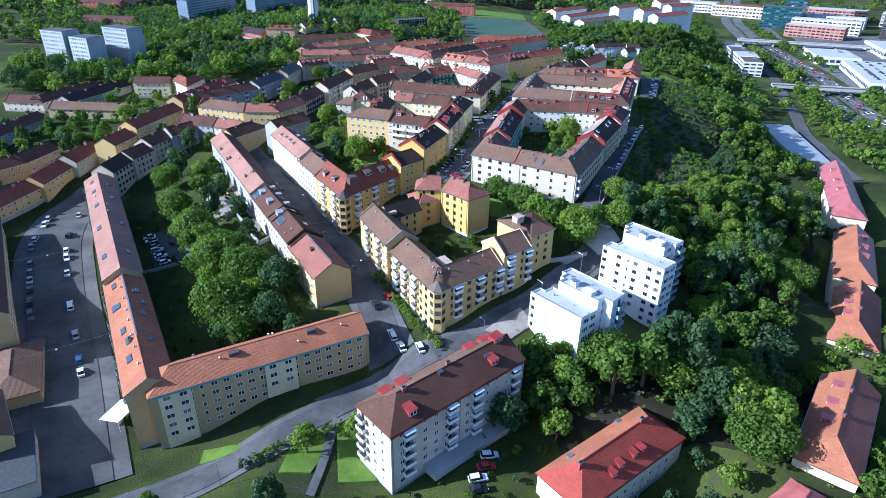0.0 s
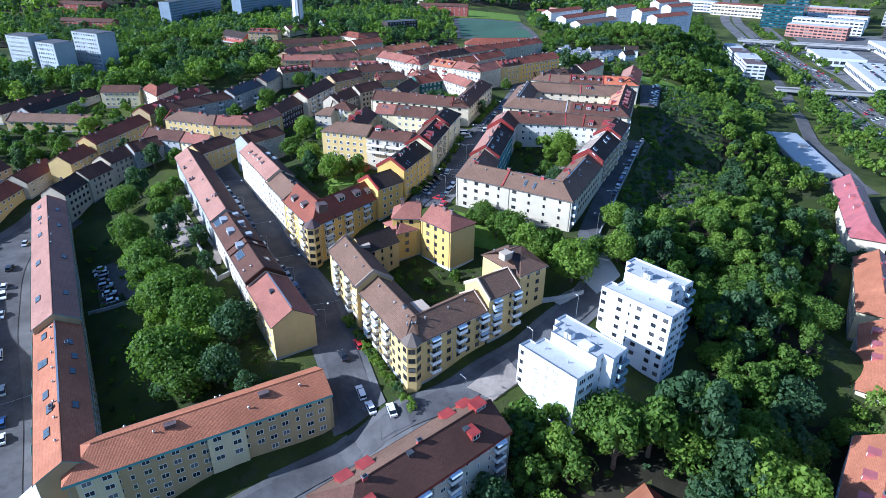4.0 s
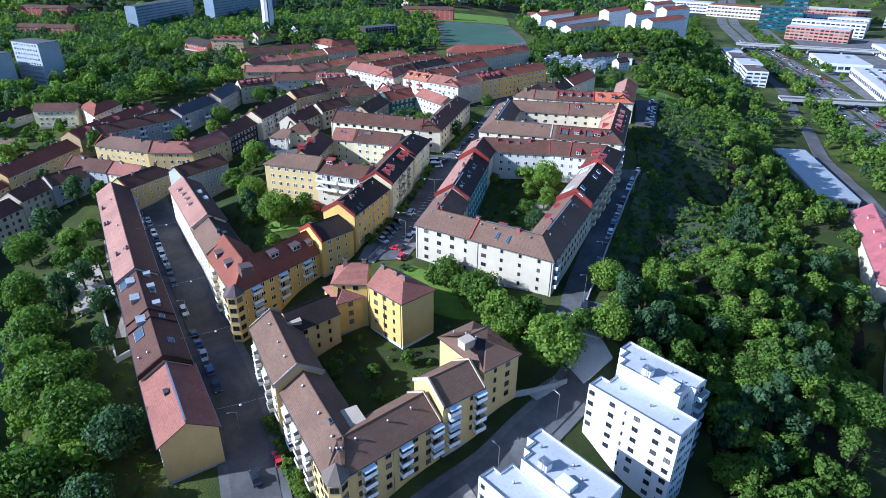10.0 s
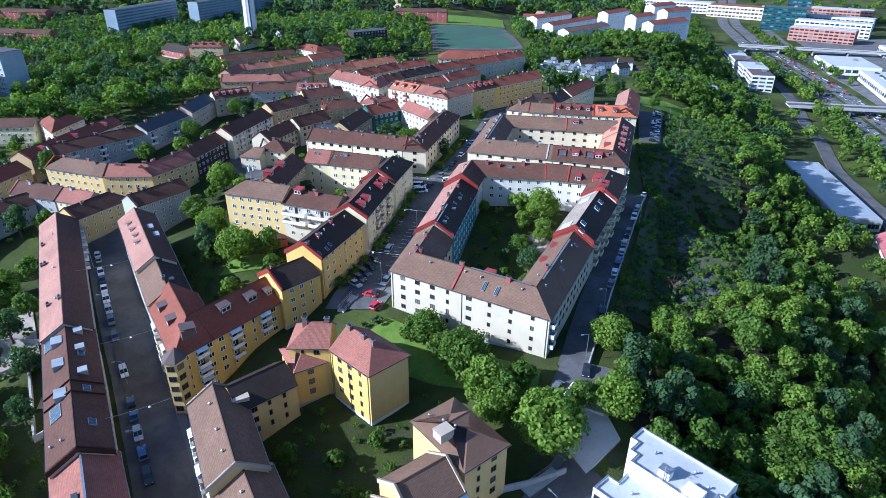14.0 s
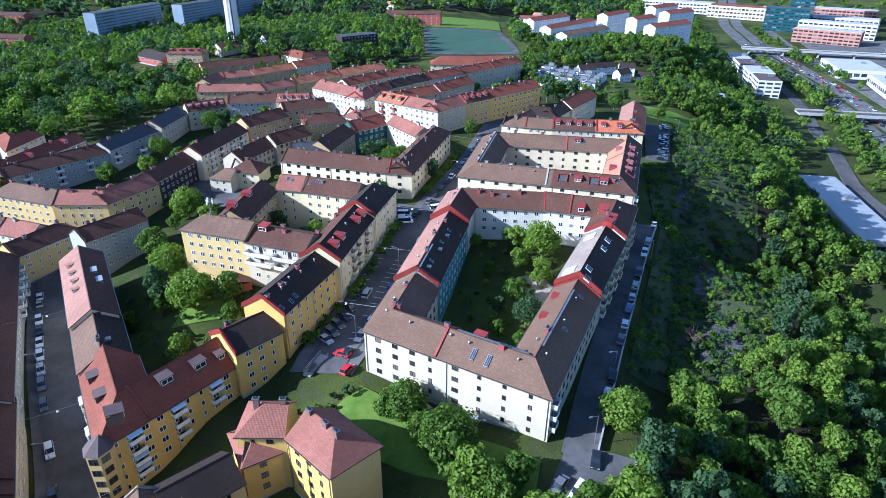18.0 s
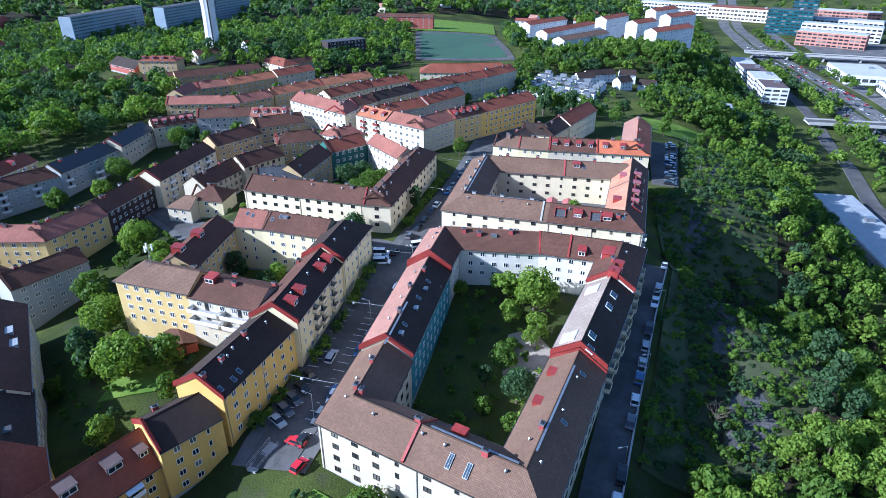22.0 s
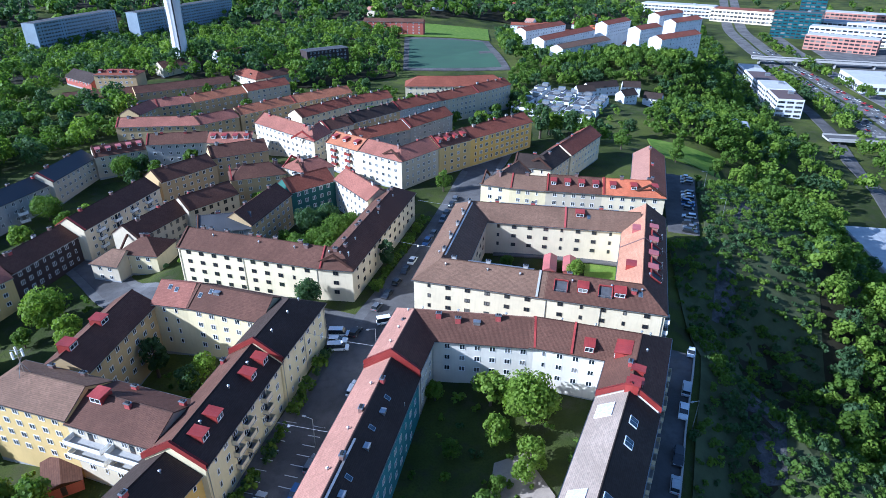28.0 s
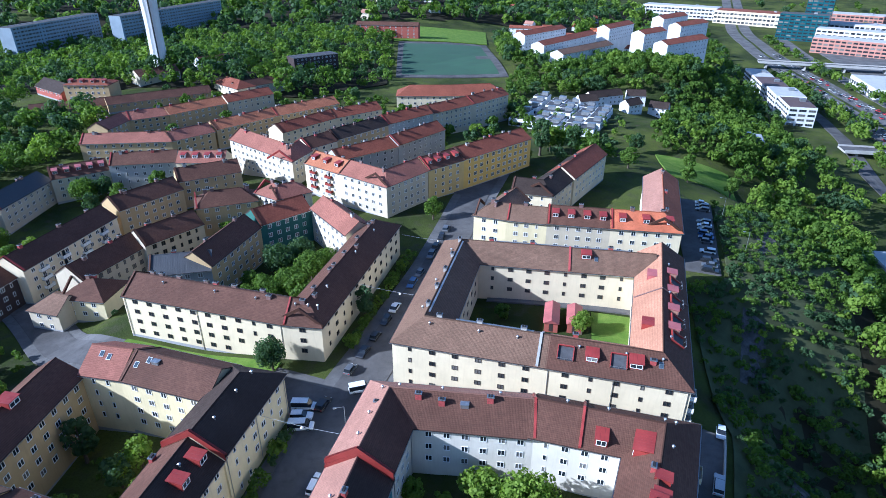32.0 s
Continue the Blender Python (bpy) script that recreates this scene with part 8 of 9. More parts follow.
woods("hilltop_trees", "trees and gardens behind the row houses", clear(scatter([(96, 600), (150, 618), (214, 618), (250, 650), (236, 690), (130, 672), (100, 650)], 8.5, 145, 110), 4) + clear(scatter([(186, 500), (232, 520), (246, 580), (214, 590), (196, 560)], 8, 146, 40), 4), 147, 3.2, 5.6, 12, 30, 0.85, mix=(0.6, 0.2, 0.2))
woods("field_trees", "row of tall green trees beside the pitch", scatter([(104, 690), (116, 690), (124, 860), (110, 862)], 7, 91, 60), 92, 4.0, 6.0, 10, 26, 1.2, 2.2)
woods("valley_trees", "trees and bushes along the valley roads", clear(scatter([(205, 200), (255, 330), (258, 380), (262, 470), (296, 560), (345, 590), (330, 470), (312, 330), (296, 150), (230, 120)], 8, 93, 320), 4) + scatter([(338, 606), (362, 622), (378, 714), (392, 800), (378, 806), (364, 716)], 7, 94, 110) + clear(scatter([(395, 640), (412, 640), (440, 760), (470, 925), (515, 1120), (525, 1170), (505, 1165), (462, 935), (428, 780)], 7, 95, 190), 3) + scatter([(330, 330), (340, 330), (360, 480), (388, 560), (376, 560), (346, 480)], 8, 109, 90) + scatter([(200, 480), (230, 500), (262, 580), (250, 640), (215, 560)], 8, 108, 90) + scatter([(560, 640), (900, 600), (950, 900), (640, 900)], 26, 96, 120), 97, 3.6, 6.4, 9, 24, 1.1)
woods("quarter_trees", "small trees between the far rows", clear(scatter([(-110, 500), (-40, 500), (30, 470), (80, 500), (86, 570), (0, 600), (-120, 595)], 9, 98, 160), 3.5) + clear(scatter([(-250, 300), (-180, 280), (-160, 380), (-230, 420)], 9, 99, 120), 3.5), 100, 2.6, 4.4, 10, 26, 0.85)
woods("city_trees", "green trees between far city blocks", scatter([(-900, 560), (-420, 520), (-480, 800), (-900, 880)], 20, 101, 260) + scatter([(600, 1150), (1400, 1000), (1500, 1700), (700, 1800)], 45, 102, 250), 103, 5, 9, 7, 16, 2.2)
woods("hedges", "clipped hedges and shrubs along the front gardens", [(x, y) for x, y in [(4.4 + 0.262 * k, 261 + 1.0 * k) for k in range(44) if k % 11 < 8] + [(-4.6 + 0.38 * k, 241.5 + 1.0 * k) for k in range(16) if k % 7 < 4]] + [(23.6 + 0.29 * k, 329 + 1.0 * k) for k in range(46) if k % 9 < 7] + [(-1 - 0.9 * k, 138 + 1.55 * k) for k in range(24)] + [(-46 + 1.6 * k, 104 + 0.95 * k) for k in range(14)], 104, 1.2, 2.1, 6, 30, 0.34, 1.0)
# shrubs and undergrowth in the yards
yard_spots = clear(scatter([(-118, 300), (-60, 320), (0, 300), (30, 330), (-20, 380), (-110, 360), (-170, 330), (-150, 260)], 5.2, 111, 300), 1.8)
yard_spots += clear(scatter([(-100, 120), (-50, 140), (-36, 120), (-20, 130), (-48, 170), (-80, 230), (-110, 250), (-128, 220)], 4.6, 112, 330), 1.6)
yard_spots += clear(scatter([(-64, 270), (-30, 225), (-8, 245), (2, 282), (-20, 300), (-50, 300)], 4.2, 113, 170), 1.5)
yard_spots += clear(scatter([(24, 238), (46, 222), (62, 246), (78, 284), (58, 294), (36, 290)], 4.2, 114, 150), 1.5)
yard_spots += clear(scatter([(-16, 168), (4, 160), (28, 172), (24, 200), (0, 214), (-12, 190)], 3.8, 115, 120), 1.4)
yard_spots += clear(scatter([(-30, 70), (60, 80), (112, 96), (120, 130), (60, 132), (10, 132), (-6, 120), (-20, 95)], 4.4, 116, 330), 2.0)
woods("yard_shrubs", "low shrubs and undergrowth in the yards", yard_spots, 117, 0.7, 1.7, 5, 22, 0.42, 1.0)
woods("front_wood", "young trees and scrub below the front houses", clear(scatter([(52, 40), (110, 60), (130, 130), (112, 150), (84, 118), (60, 126), (40, 112), (36, 90)], 5.6, 118, 230), 3.0), 119, 2.6, 4.4, 14, 46, 0.6)
woods("west_wood", "trees and bushes west of the wide street", clear(scatter([(-260, 130), (-140, 110), (-128, 180), (-160, 260), (-260, 300)], 11, 120, 120), 4), 121, 3.0, 5.0, 12, 34, 0.8)
for x, y, r in ((92, 470, 4.2), (98, 478, 4.6), (106, 470, 4.4), (112, 462, 4.0), (84, 462, 3.0), (126, 452, 4.0), (150, 447, 3.2), (160, 470, 3.0), (172, 452, 3.4), (140, 486, 3.6)):
    tree(x, y, r, None, "trees on the hilltop")
woods("foot_wood", "dense dark trees at the foot of the slope", clear(scatter([(112, 128), (122, 165), (152, 212), (172, 262), (184, 320), (205, 370), (214, 350), (196, 300), (186, 250), (168, 205), (140, 150)], 5.6, 123, 260), 3.0), 124, 3.0, 5.0, 13, 40, 0.6)
# a dead tree on the rock
def dead_tree(x, y):
    b = Build(BARK)
    rs = random.Random(3)
    b.tube((0, 0, -0.5), (0.2, 0, 3.0), 0.22, 0.14, 7)
    for k in range(16):
        a, z = rs.uniform(0, 6.28), rs.uniform(1.4, 3.0)
        e = (math.cos(a) * rs.uniform(1.4, 2.8), math.sin(a) * rs.uniform(1.4, 2.8), z + rs.uniform(1.2, 3.2))
        b.tube((0.1, 0, z), e, 0.07, 0.02, 5)
        for j in range(3):
            b.tube(e, (e[0] + rs.uniform(-0.8, 0.8), e[1] + rs.uniform(-0.8, 0.8), e[2] + rs.uniform(0.3, 1.1)), 0.025, 0.01, 4)
    tagged(part("dead_tree", b.mesh("dead_tree"), None, "", Matrix.Translation((x, y, gz(x, y)))), "bare grey leafless tree on the rocky slope", "tree")


dead_tree(*(91.6, 244.5))
woods("hill_scrub", "scrub and young trees on the open hillside", clear(scatter([(150, 490), (190, 480), (232, 520), (262, 600), (262, 680), (220, 660), (196, 610), (196, 550), (160, 520)], 4.4, 131, 420), 4), 132, 1.8, 4.2, 9, 24, 0.85) 
woods("row_house_trees", "small trees between the low row houses", scatter([(84, 520), (140, 492), (152, 540), (112, 600), (88, 570)], 8.5, 133, 60), 134, 1.6, 3.0, 9, 26, 0.55)
woods("slab_trees", "tall trees in front of the white slabs", clear(scatter([(108, 690), (150, 655), (215, 640), (300, 690), (300, 720), (215, 672), (150, 690)], 7.5, 135, 130), 5), 136, 3.4, 6.0, 11, 30, 0.9)
woods("yard_wood", "dense tall trees grown together in the green yard", clear(scatter([(-112.5, 229.3), (-98.1, 218.5), (-65.7, 180.1), (-53.0, 154.0), (-62.6, 144.8), (-81.2, 175.7)], 5.5, 141, 70), 4.5), 142, 3.6, 5.6, 16, 48, 0.62, 1.9)
woods("bank_shrubs", "leafy shrubs on the bank at the street end", clear(scatter([(-16, 210), (-10, 222), (-2, 228), (6, 228), (8, 222), (-2, 212), (-8, 204)], 2.6, 151, 90), 1.4), 152, 0.9, 1.8, 7, 30, 0.42, 1.1)

# ---- cars ----
def car_parts(kind):
    """Lengthwise profile swept across, with the cabin drawn in; x forward."""
    L_, W_, H_ = {"sedan": (4.5, 1.8, 1.45), "wagon": (4.6, 1.82, 1.5), "van": (4.9, 1.95, 1.95), "small": (3.8, 1.7, 1.5)}[kind]
    lo = [(-0.5, 0.32), (-0.5, 0.72), (-0.47, 0.9), (0.26, 0.88), (0.46, 0.72), (0.5, 0.55), (0.5, 0.3)]
    cab = {"sedan": [(-0.40, 0.9), (-0.24, 1.0), (0.08, 1.0), (0.25, 0.88)], "wagon": [(-0.47, 0.9), (-0.41, 1.0), (0.06, 1.0), (0.25, 0.88)],
           "van": [(-0.49, 0.9), (-0.48, 1.0), (0.2, 1.0), (0.34, 0.86)], "small": [(-0.47, 0.9), (-0.38, 1.0), (0.1, 1.0), (0.28, 0.88)]}[kind]
    hb = 0.9 if kind != "van" else 1.0
    def sweep(pr, w0, w1, z0, zscale):
        v = []
        for s in (-1, 1):
            for x, z in pr:
                k = w0 if z <= 0.9 else w1
                v.append((x * L_, s * k / 2, z * zscale))
        n = len(pr)
        f = [tuple(range(n))[::-1], tuple(range(n, 2 * n))]
        f += [(j, (j + 1) % n, n + (j + 1) % n, n + j) for j in range(n)]
        return v, f
    body = sweep(lo, W_, W_, 0, hb)
    z1 = 0.88 * hb
    v = []
    for s in (-1, 1):
        for x, z in cab:
            top = z > 0.95
            v.append((x * L_, s * (W_ / 2 - (0.2 if top else 0.06)), H_ if top else z1 - 0.04))
    f = [(3, 2, 1, 0), (4, 5, 6, 7)] + [(j, (j + 1) % 4, 4 + (j + 1) % 4, 4 + j) for j in range(4)]
    return body, (v, f), (L_, W_, H_, [(x * L_) for x, z in cab])


CARGLASS = plain("car glass", (0.02, 0.024, 0.03), 0.05)
LAMP_RED = plain("tail lamp", (0.35, 0.02, 0.02), 0.3)
LAMP_WHITE = plain("head lamp", (0.7, 0.7, 0.68), 0.2)
PAINTS = {"white": paint_body("white car paint", (0.78, 0.79, 0.8)), "silver": paint_body("silver car paint", (0.42, 0.44, 0.46)), "black": paint_body("black car paint", (0.018, 0.019, 0.022)),
          "red": paint_body("red car paint", (0.5, 0.02, 0.03)), "blue": paint_body("blue car paint", (0.04, 0.09, 0.24)), "grey": paint_body("grey car paint", (0.11, 0.115, 0.125)), "lime": paint_body("lime car paint", (0.32, 0.42, 0.05))}
_wheel = None
_cars = {}


def wheel_mesh():
    global _wheel
    if _wheel is None:
        b = Build(BLACK, METAL)
        b.tube((0, -0.11, 0), (0, 0.11, 0), 0.33, 0.33, 12)
        b.tube((0, 0.112, 0), (0, 0.125, 0), 0.2, 0.18, 8, 1)
        b.tube((0, -0.112, 0), (0, -0.125, 0), 0.2, 0.18, 8, 1)
        _wheel = b.mesh("wheel")
    return _wheel


def car(x, y, rz, kind="sedan", paint="white", group="parked cars", dz=0.14):
    away = min(math.hypot(x - 42 * q / 8, y - 213 * q / 8) for q in range(9)) > FAR_OFF
    key = (kind, paint, away)
    z = gz(x, y) + dz
    d = 1.2
    c, s = math.cos(radians(rz)), math.sin(radians(rz))
    pit = math.atan2(gz(x + c * d, y + s * d) - gz(x - c * d, y - s * d), 2 * d)
    m = Matrix.Translation((x, y, z)) @ Matrix.Rotation(radians(rz), 4, "Z") @ Matrix.Rotation(-pit, 4, "Y")
    if key in _cars:
        return tagged(copy_thing(_cars[key], m), group=group)
    body, cab, (L_, W_, H_, xs) = car_parts(kind)
    top = tagged(part("car" if kind != "van" else "van", mesh_of("body", body[0], body[1], [PAINTS[paint]]), None, "", m), f"{paint} {'delivery van' if kind == 'van' else 'passenger car'} parked on the street", "car" if kind != "van" else "van", group)
    part("glazing", mesh_of("glazing", cab[0], cab[1], [CARGLASS]), top)
    r = [p for p in cab[0] if p[2] > 1.2]
    x0, x1, yy = min(p[0] for p in r), max(p[0] for p in r), max(p[1] for p in r)
    b = Build(PAINTS[paint])
    b.box(x0 - 0.04, -yy - 0.03, H_ - 0.03, x1 + 0.03, yy + 0.03, H_ + 0.03)
    part("roof", b.mesh("roof"), top)
    if away:
        b = Build(BLACK)
        for sx in (-0.31, 0.31):
            b.tube((sx * L_, -W_ / 2 - 0.01, 0.33), (sx * L_, W_ / 2 + 0.01, 0.33), 0.33, 0.33, 8)
        part("chassis", b.mesh("chassis"), top)
        _cars[key] = top
        return top
    for sx in (-0.31, 0.31):
        for sy in (-1, 1):
            part("wheel", wheel_mesh(), top, "", pose(sx * L_, sy * (W_ / 2 - 0.1), 0.33))
    for nm, mt, sx in (("tail_light", LAMP_RED, -1), ("headlight", LAMP_WHITE, 1)):
        for sy in (-1, 1):
            b = Build(mt)
            b.box(-0.03, -0.16, -0.07, 0.03, 0.16, 0.07)
            part(nm, b.mesh(nm), top, "", pose(sx * L_ * (0.495 if sx < 0 else 0.482), sy * (W_ / 2 - 0.28), 0.62 if sx < 0 else 0.58))
    _cars[key] = top
    return top


cr = random.Random(8)


def row_of_cars(line, off, gap, skip, seed, group, angle=0.0):
    """Cars parked along a street line at a sideways offset."""
    rs = random.Random(seed)
    pts = [V2(p) for p in line]
    run = 0.0
    for a, b in zip(pts, pts[1:]):
        d = (b - a).normalized()
        ln = (b - a).length
        u = run
        while u < ln:
            if rs.random() > skip:
                p = a + d * u + Vector((d.y, -d.x)) * off
                car(p.x, p.y, math.degrees(math.atan2(d.y, d.x)) + angle + rs.choice((0, 180)) + rs.uniform(-2, 2), rs.choice(("sedan", "wagon", "small", "wagon")), rs.choice(("white", "silver", "black", "grey", "grey", "white", "blue", "black", "white", "silver", "black", "grey", "white")), group)
            u += gap * rs.uniform(0.95, 1.15)
        run = u - ln


row_of_cars(second_line[2:6], -3.6, 6.2, 0.35, 1, "cars on the second street")
row_of_cars(main_line[1:5], 3.9, 6.5, 0.62, 2, "cars on the main street")
row_of_cars([main_line[1], main_line[2]], -3.8, 3.4, 0.35, 3, "cars on the main street", 62)
row_of_cars(main_line[4:8], -3.9, 6.0, 0.2, 4, "cars on the main street")
row_of_cars(ledge_line, 2.9, 6.2, 0.25, 5, "cars on the ledge street")
row_of_cars(wide_line[1:5], -7.0, 6.2, 0.25, 6, "cars on the wide street")
row_of_cars(wide_line[1:5], 4.0, 6.4, 0.4, 7, "cars on the wide street")
row_of_cars([(45, 312.5), (88, 300.5)], 1.5, 4.6, 0.35, 8, "cars behind the white block", 75)
row_of_cars([(118.5, 360), (135.5, 408)], 2.6, 3.0, 0.2, 9, "cars on the ledge parking lot", 85)
row_of_cars([(48, 196), (58, 192)], -1.5, 3.2, 0.2, 10, "cars on the small lot", 70)
row_of_cars([(-112, 214), (-95, 190)], 3.0, 3.2, 0.25, 12, "cars in the parking yard", 80)
for x, y, rz, k, pt in ((-14.5, 147, 115, "wagon", "white"), (-11.5, 142, 115, "sedan", "white"), (-6, 139, 110, "sedan", "white"), (-17, 163, 118, "wagon", "red"), (-20.5, 158, 118, "sedan", "black"), (27.5, 314, 15, "van", "white"), (16.5, 309, -5, "van", "white"), (16.5, 306, -3, "wagon", "white"), (17, 303, 0, "van", "white"),
                        (-49, 88, 60, "wagon", "white"), (-31, 145, 20, "sedan", "black"), (-28, 147, 20, "wagon", "silver"), (-26, 143.5, 20, "wagon", "white"), (12, 108, 12, "wagon", "white"), (11, 104.5, 12, "sedan", "red"), (9, 101, 12, "wagon", "white"), (9, 98, 12, "sedan", "black"), (10, 251, 75, "sedan", "blue"), (8, 262, 75, "wagon", "silver"),
                        (4.5, 236.5, 150, "sedan", "red"), (6.5, 230, 60, "small", "red"), (62, 306, 70, "sedan", "red"), (32, 156, 40, "small", "red")):
    car(x, y, rz, k, pt, "cars near the crossings")
for k in range(70):
    t = cr.uniform(0.12, 0.92)
    i = min(5, int(t * 6))
    a, b2 = V2(hw[i]), V2(hw[i + 1])
    d = (b2 - a).normalized()
    p = a.lerp(b2, t * 6 - i) + Vector((d.y, -d.x)) * cr.choice((-13, -9, -5, 5, 9, 13))
    car(p.x, p.y, math.degrees(math.atan2(d.y, d.x)), cr.choice(("sedan", "wagon", "van")), cr.choice(("white", "silver", "grey", "black", "red")), "cars on the highway", 0.4)
# ---- street lamps ----
def lamp(x, y, rz, h=7.0):
    top = tagged(new("street_lamp"), "slim grey steel street lamp", "street lamp", "street lamps")
    top.matrix_basis = pose(x, y, gz(x, y), 0, 0, rz)
    b = Build(METAL)
    b.tube((0, 0, -0.5), (0, 0, h), 0.09, 0.06, 8)
    part("pole", b.mesh("pole"), top)
    b = Build(METAL)
    b.tube((0, 0, h), (1.5, 0, h + 0.25), 0.05, 0.04, 6)
    part("arm", b.mesh("arm"), top)
    b = Build(METAL, WHITE_PAINT)
    b.box(1.4, -0.15, h + 0.18, 2.1, 0.15, h + 0.34)
    b.box(1.5, -0.12, h + 0.12, 2.0, 0.12, h + 0.177, 1)
    part("lamp_head", b.mesh("lamp_head"), top)


for x, y, rz in ((-8, 133, 40), (12, 142, 130), (30, 158, 130), (44, 170, 130), (-27, 170, 200), (-40, 190, 200), (-55, 215, 200), (-70, 240, 200), (57, 207, 200), (66, 227, 200), (78, 252, 200), (90, 277, 200), (7, 243, 160), (16, 275, 160), (26, 301, 200), (-50, 99, 40), (-68, 90, 40), (140, 395, 180), (136, 370, 180), (-90, 270, 200)):
    lamp(x, y, rz)


# ---- walls, stairs, sheds, wires and small things ----
def wall_line(label, pts, h, t=0.35, mat=None, deep=1.5, name="retaining_wall"):
    """A wall of even thickness along a line, its top following the ground."""
    b = Build(mat or CONCRETE)
    P_ = []
    for a, c in zip(pts, pts[1:]):
        a, c = V2(a), V2(c)
        k = max(1, int((c - a).length / 5))
        P_ += [a.lerp(c, j / k) for j in range(k)]
    P_.append(V2(pts[-1]))
    o = Vector((P_[0].x, P_[0].y, gz(P_[0].x, P_[0].y)))
    L_, R_ = [], []
    for j, p in enumerate(P_):
        d = (P_[min(j + 1, len(P_) - 1)] - P_[max(j - 1, 0)]).normalized()
        n = Vector((-d.y, d.x)) * t / 2
        z = gz(p.x, p.y)
        L_.append([Vector((p.x + n.x, p.y + n.y, z - deep)) - o, Vector((p.x + n.x, p.y + n.y, z + h)) - o])
        R_.append([Vector((p.x - n.x, p.y - n.y, z - deep)) - o, Vector((p.x - n.x, p.y - n.y, z + h)) - o])
    for j in range(len(P_) - 1):
        b.face([L_[j + 1][0], L_[j][0], L_[j][1], L_[j + 1][1]])
        b.face([R_[j][0], R_[j + 1][0], R_[j + 1][1], R_[j][1]])
        b.face([R_[j][1], R_[j + 1][1], L_[j + 1][1], L_[j][1]])
    for j, q in ((0, 1), (-1, -1)):
        b.face([L_[j][0], R_[j][0], R_[j][1], L_[j][1]][::q])
    tagged(part(name, b.mesh(name), None, "", Matrix.Translation(o)), label, "wall", kind="structure")


wall_line("low grey parapet wall along the ledge street", [(57.3, 205), (62, 216), (71, 237), (81.3, 260.5), (88, 275.7), (99.2, 299.6)], 0.9, 0.35, None, 6)
wall_line("concrete parapet of the small parking deck", [(46, 195.6), (57.2, 190.6), (64.3, 203)], 0.9, 0.4, None, 5)
wall_line("concrete retaining wall by the towers", [(33.3, 176.4), (40.4, 178.1), (48.1, 180.6)], 1.4, 0.4, CONCRETE, 2)
wall_line("stone garden wall on the lawn", [(19.8, 224.6), (26.9, 217.1)], 0.8, 0.5, CONCRETE, 2)
wall_line("concrete garden wall below the white terrace", [(-31.7, 274.4), (-18.0, 268.4)], 1.6, 0.4, CONCRETE, 3)
wall_line("concrete terrace wall in the green yard", [(-82.8, 221.4), (-66.0, 194.7), (-63.3, 198.4)], 1.5, 0.5, CONCRETE, 3)
wall_line("concrete terrace wall in the green yard", [(-92.7, 230.7), (-83.5, 228.7), (-75.5, 217.9)], 1.3, 0.5, CONCRETE, 3)
wall_line("low concrete wall in the parking yard", [(-104.0, 184.4), (-93.0, 188.8)], 0.9, 0.4, CONCRETE, 2)


def stairs(a, b, n, w, label):
    """A straight flight of steps from the low point a to the high point b."""
    a, b = V2(a), V2(b)
    z0, z1 = gz(a.x, a.y) + 0.1, gz(b.x, b.y) + 0.3
    d = b - a
    top = tagged(new("outdoor_stairs"), label, "stairs", kind="structure")
    top.matrix_basis = Matrix.Translation((a.x, a.y, z0)) @ Matrix.Rotation(math.atan2(d.y, d.x), 4, "Z")
    ln, rise = d.length / n, (z1 - z0) / n
    q = Build(CONCRETE)
    q.box(0, -w / 2, -1.2, ln + 0.02, w / 2, rise)
    me = q.mesh("step")
    for j in range(n):
        part("step", me, top, "", Matrix.Translation((j * ln, 0, j * rise)))
    for s_ in (-1, 1):
        q = Build(METAL)
        for hh in (0.5, 1.0):
            q.tube((0, s_ * w / 2, hh), (d.length, s_ * w / 2, hh + z1 - z0), 0.035, 0.035, 6)
        for j in range(0, n + 1, 3):
            q.tube((j * ln, s_ * w / 2, j * rise), (j * ln, s_ * w / 2, j * rise + 1.0), 0.03, 0.03, 5)
        part("handrail", q.mesh("handrail"), top)


stairs((39.6, 176.4), (46.3, 181.1), 26, 2.4, "long concrete outdoor stairs with railings")
stairs((-3.1, 231.2), (0.2, 236.8), 18, 2.2, "concrete outdoor stairs with metal railings")


def shed(x, y, rz, sx, sy, h, wall, roof, label):
    z = gz(x, y)
    top = tagged(new("garden_shed"), label, "shed")
    top.matrix_basis = pose(x, y, z, 0, 0, rz)
    b = Build(wall)
    b.box(-sx / 2, -sy / 2, -0.3, sx / 2, sy / 2, h)
    part("walls", b.mesh("walls"), top)
    b = Build(roof)
    e, up = 0.3, 0.9
    A = [(-sx / 2 - e, -sy / 2 - e, h), (sx / 2 + e, -sy / 2 - e, h), (sx / 2 + e, sy / 2 + e, h), (-sx / 2 - e, sy / 2 + e, h)]
    r0, r1 = (0, -sy / 2 - e, h + up), (0, sy / 2 + e, h + up)
    b.face([A[1], A[2], r1, r0], 0, [(0, 0), (sy, 0), (sy, sx / 2), (0, sx / 2)])
    b.face([A[3], A[0], r0, r1], 0, [(0, 0), (sy, 0), (sy, sx / 2), (0, sx / 2)])
    b.face([A[0], A[1], r0])
    b.face([A[2], A[3], r1])
    b.face(A[::-1])
    part("roof", b.mesh("roof"), top)
    b = Build(DARK_PAINT)
    b.box(-0.45, -sy / 2 - 0.05, 0, 0.45, -sy / 2 + 0.02, 2.0)
    part("door", b.mesh("door"), top)


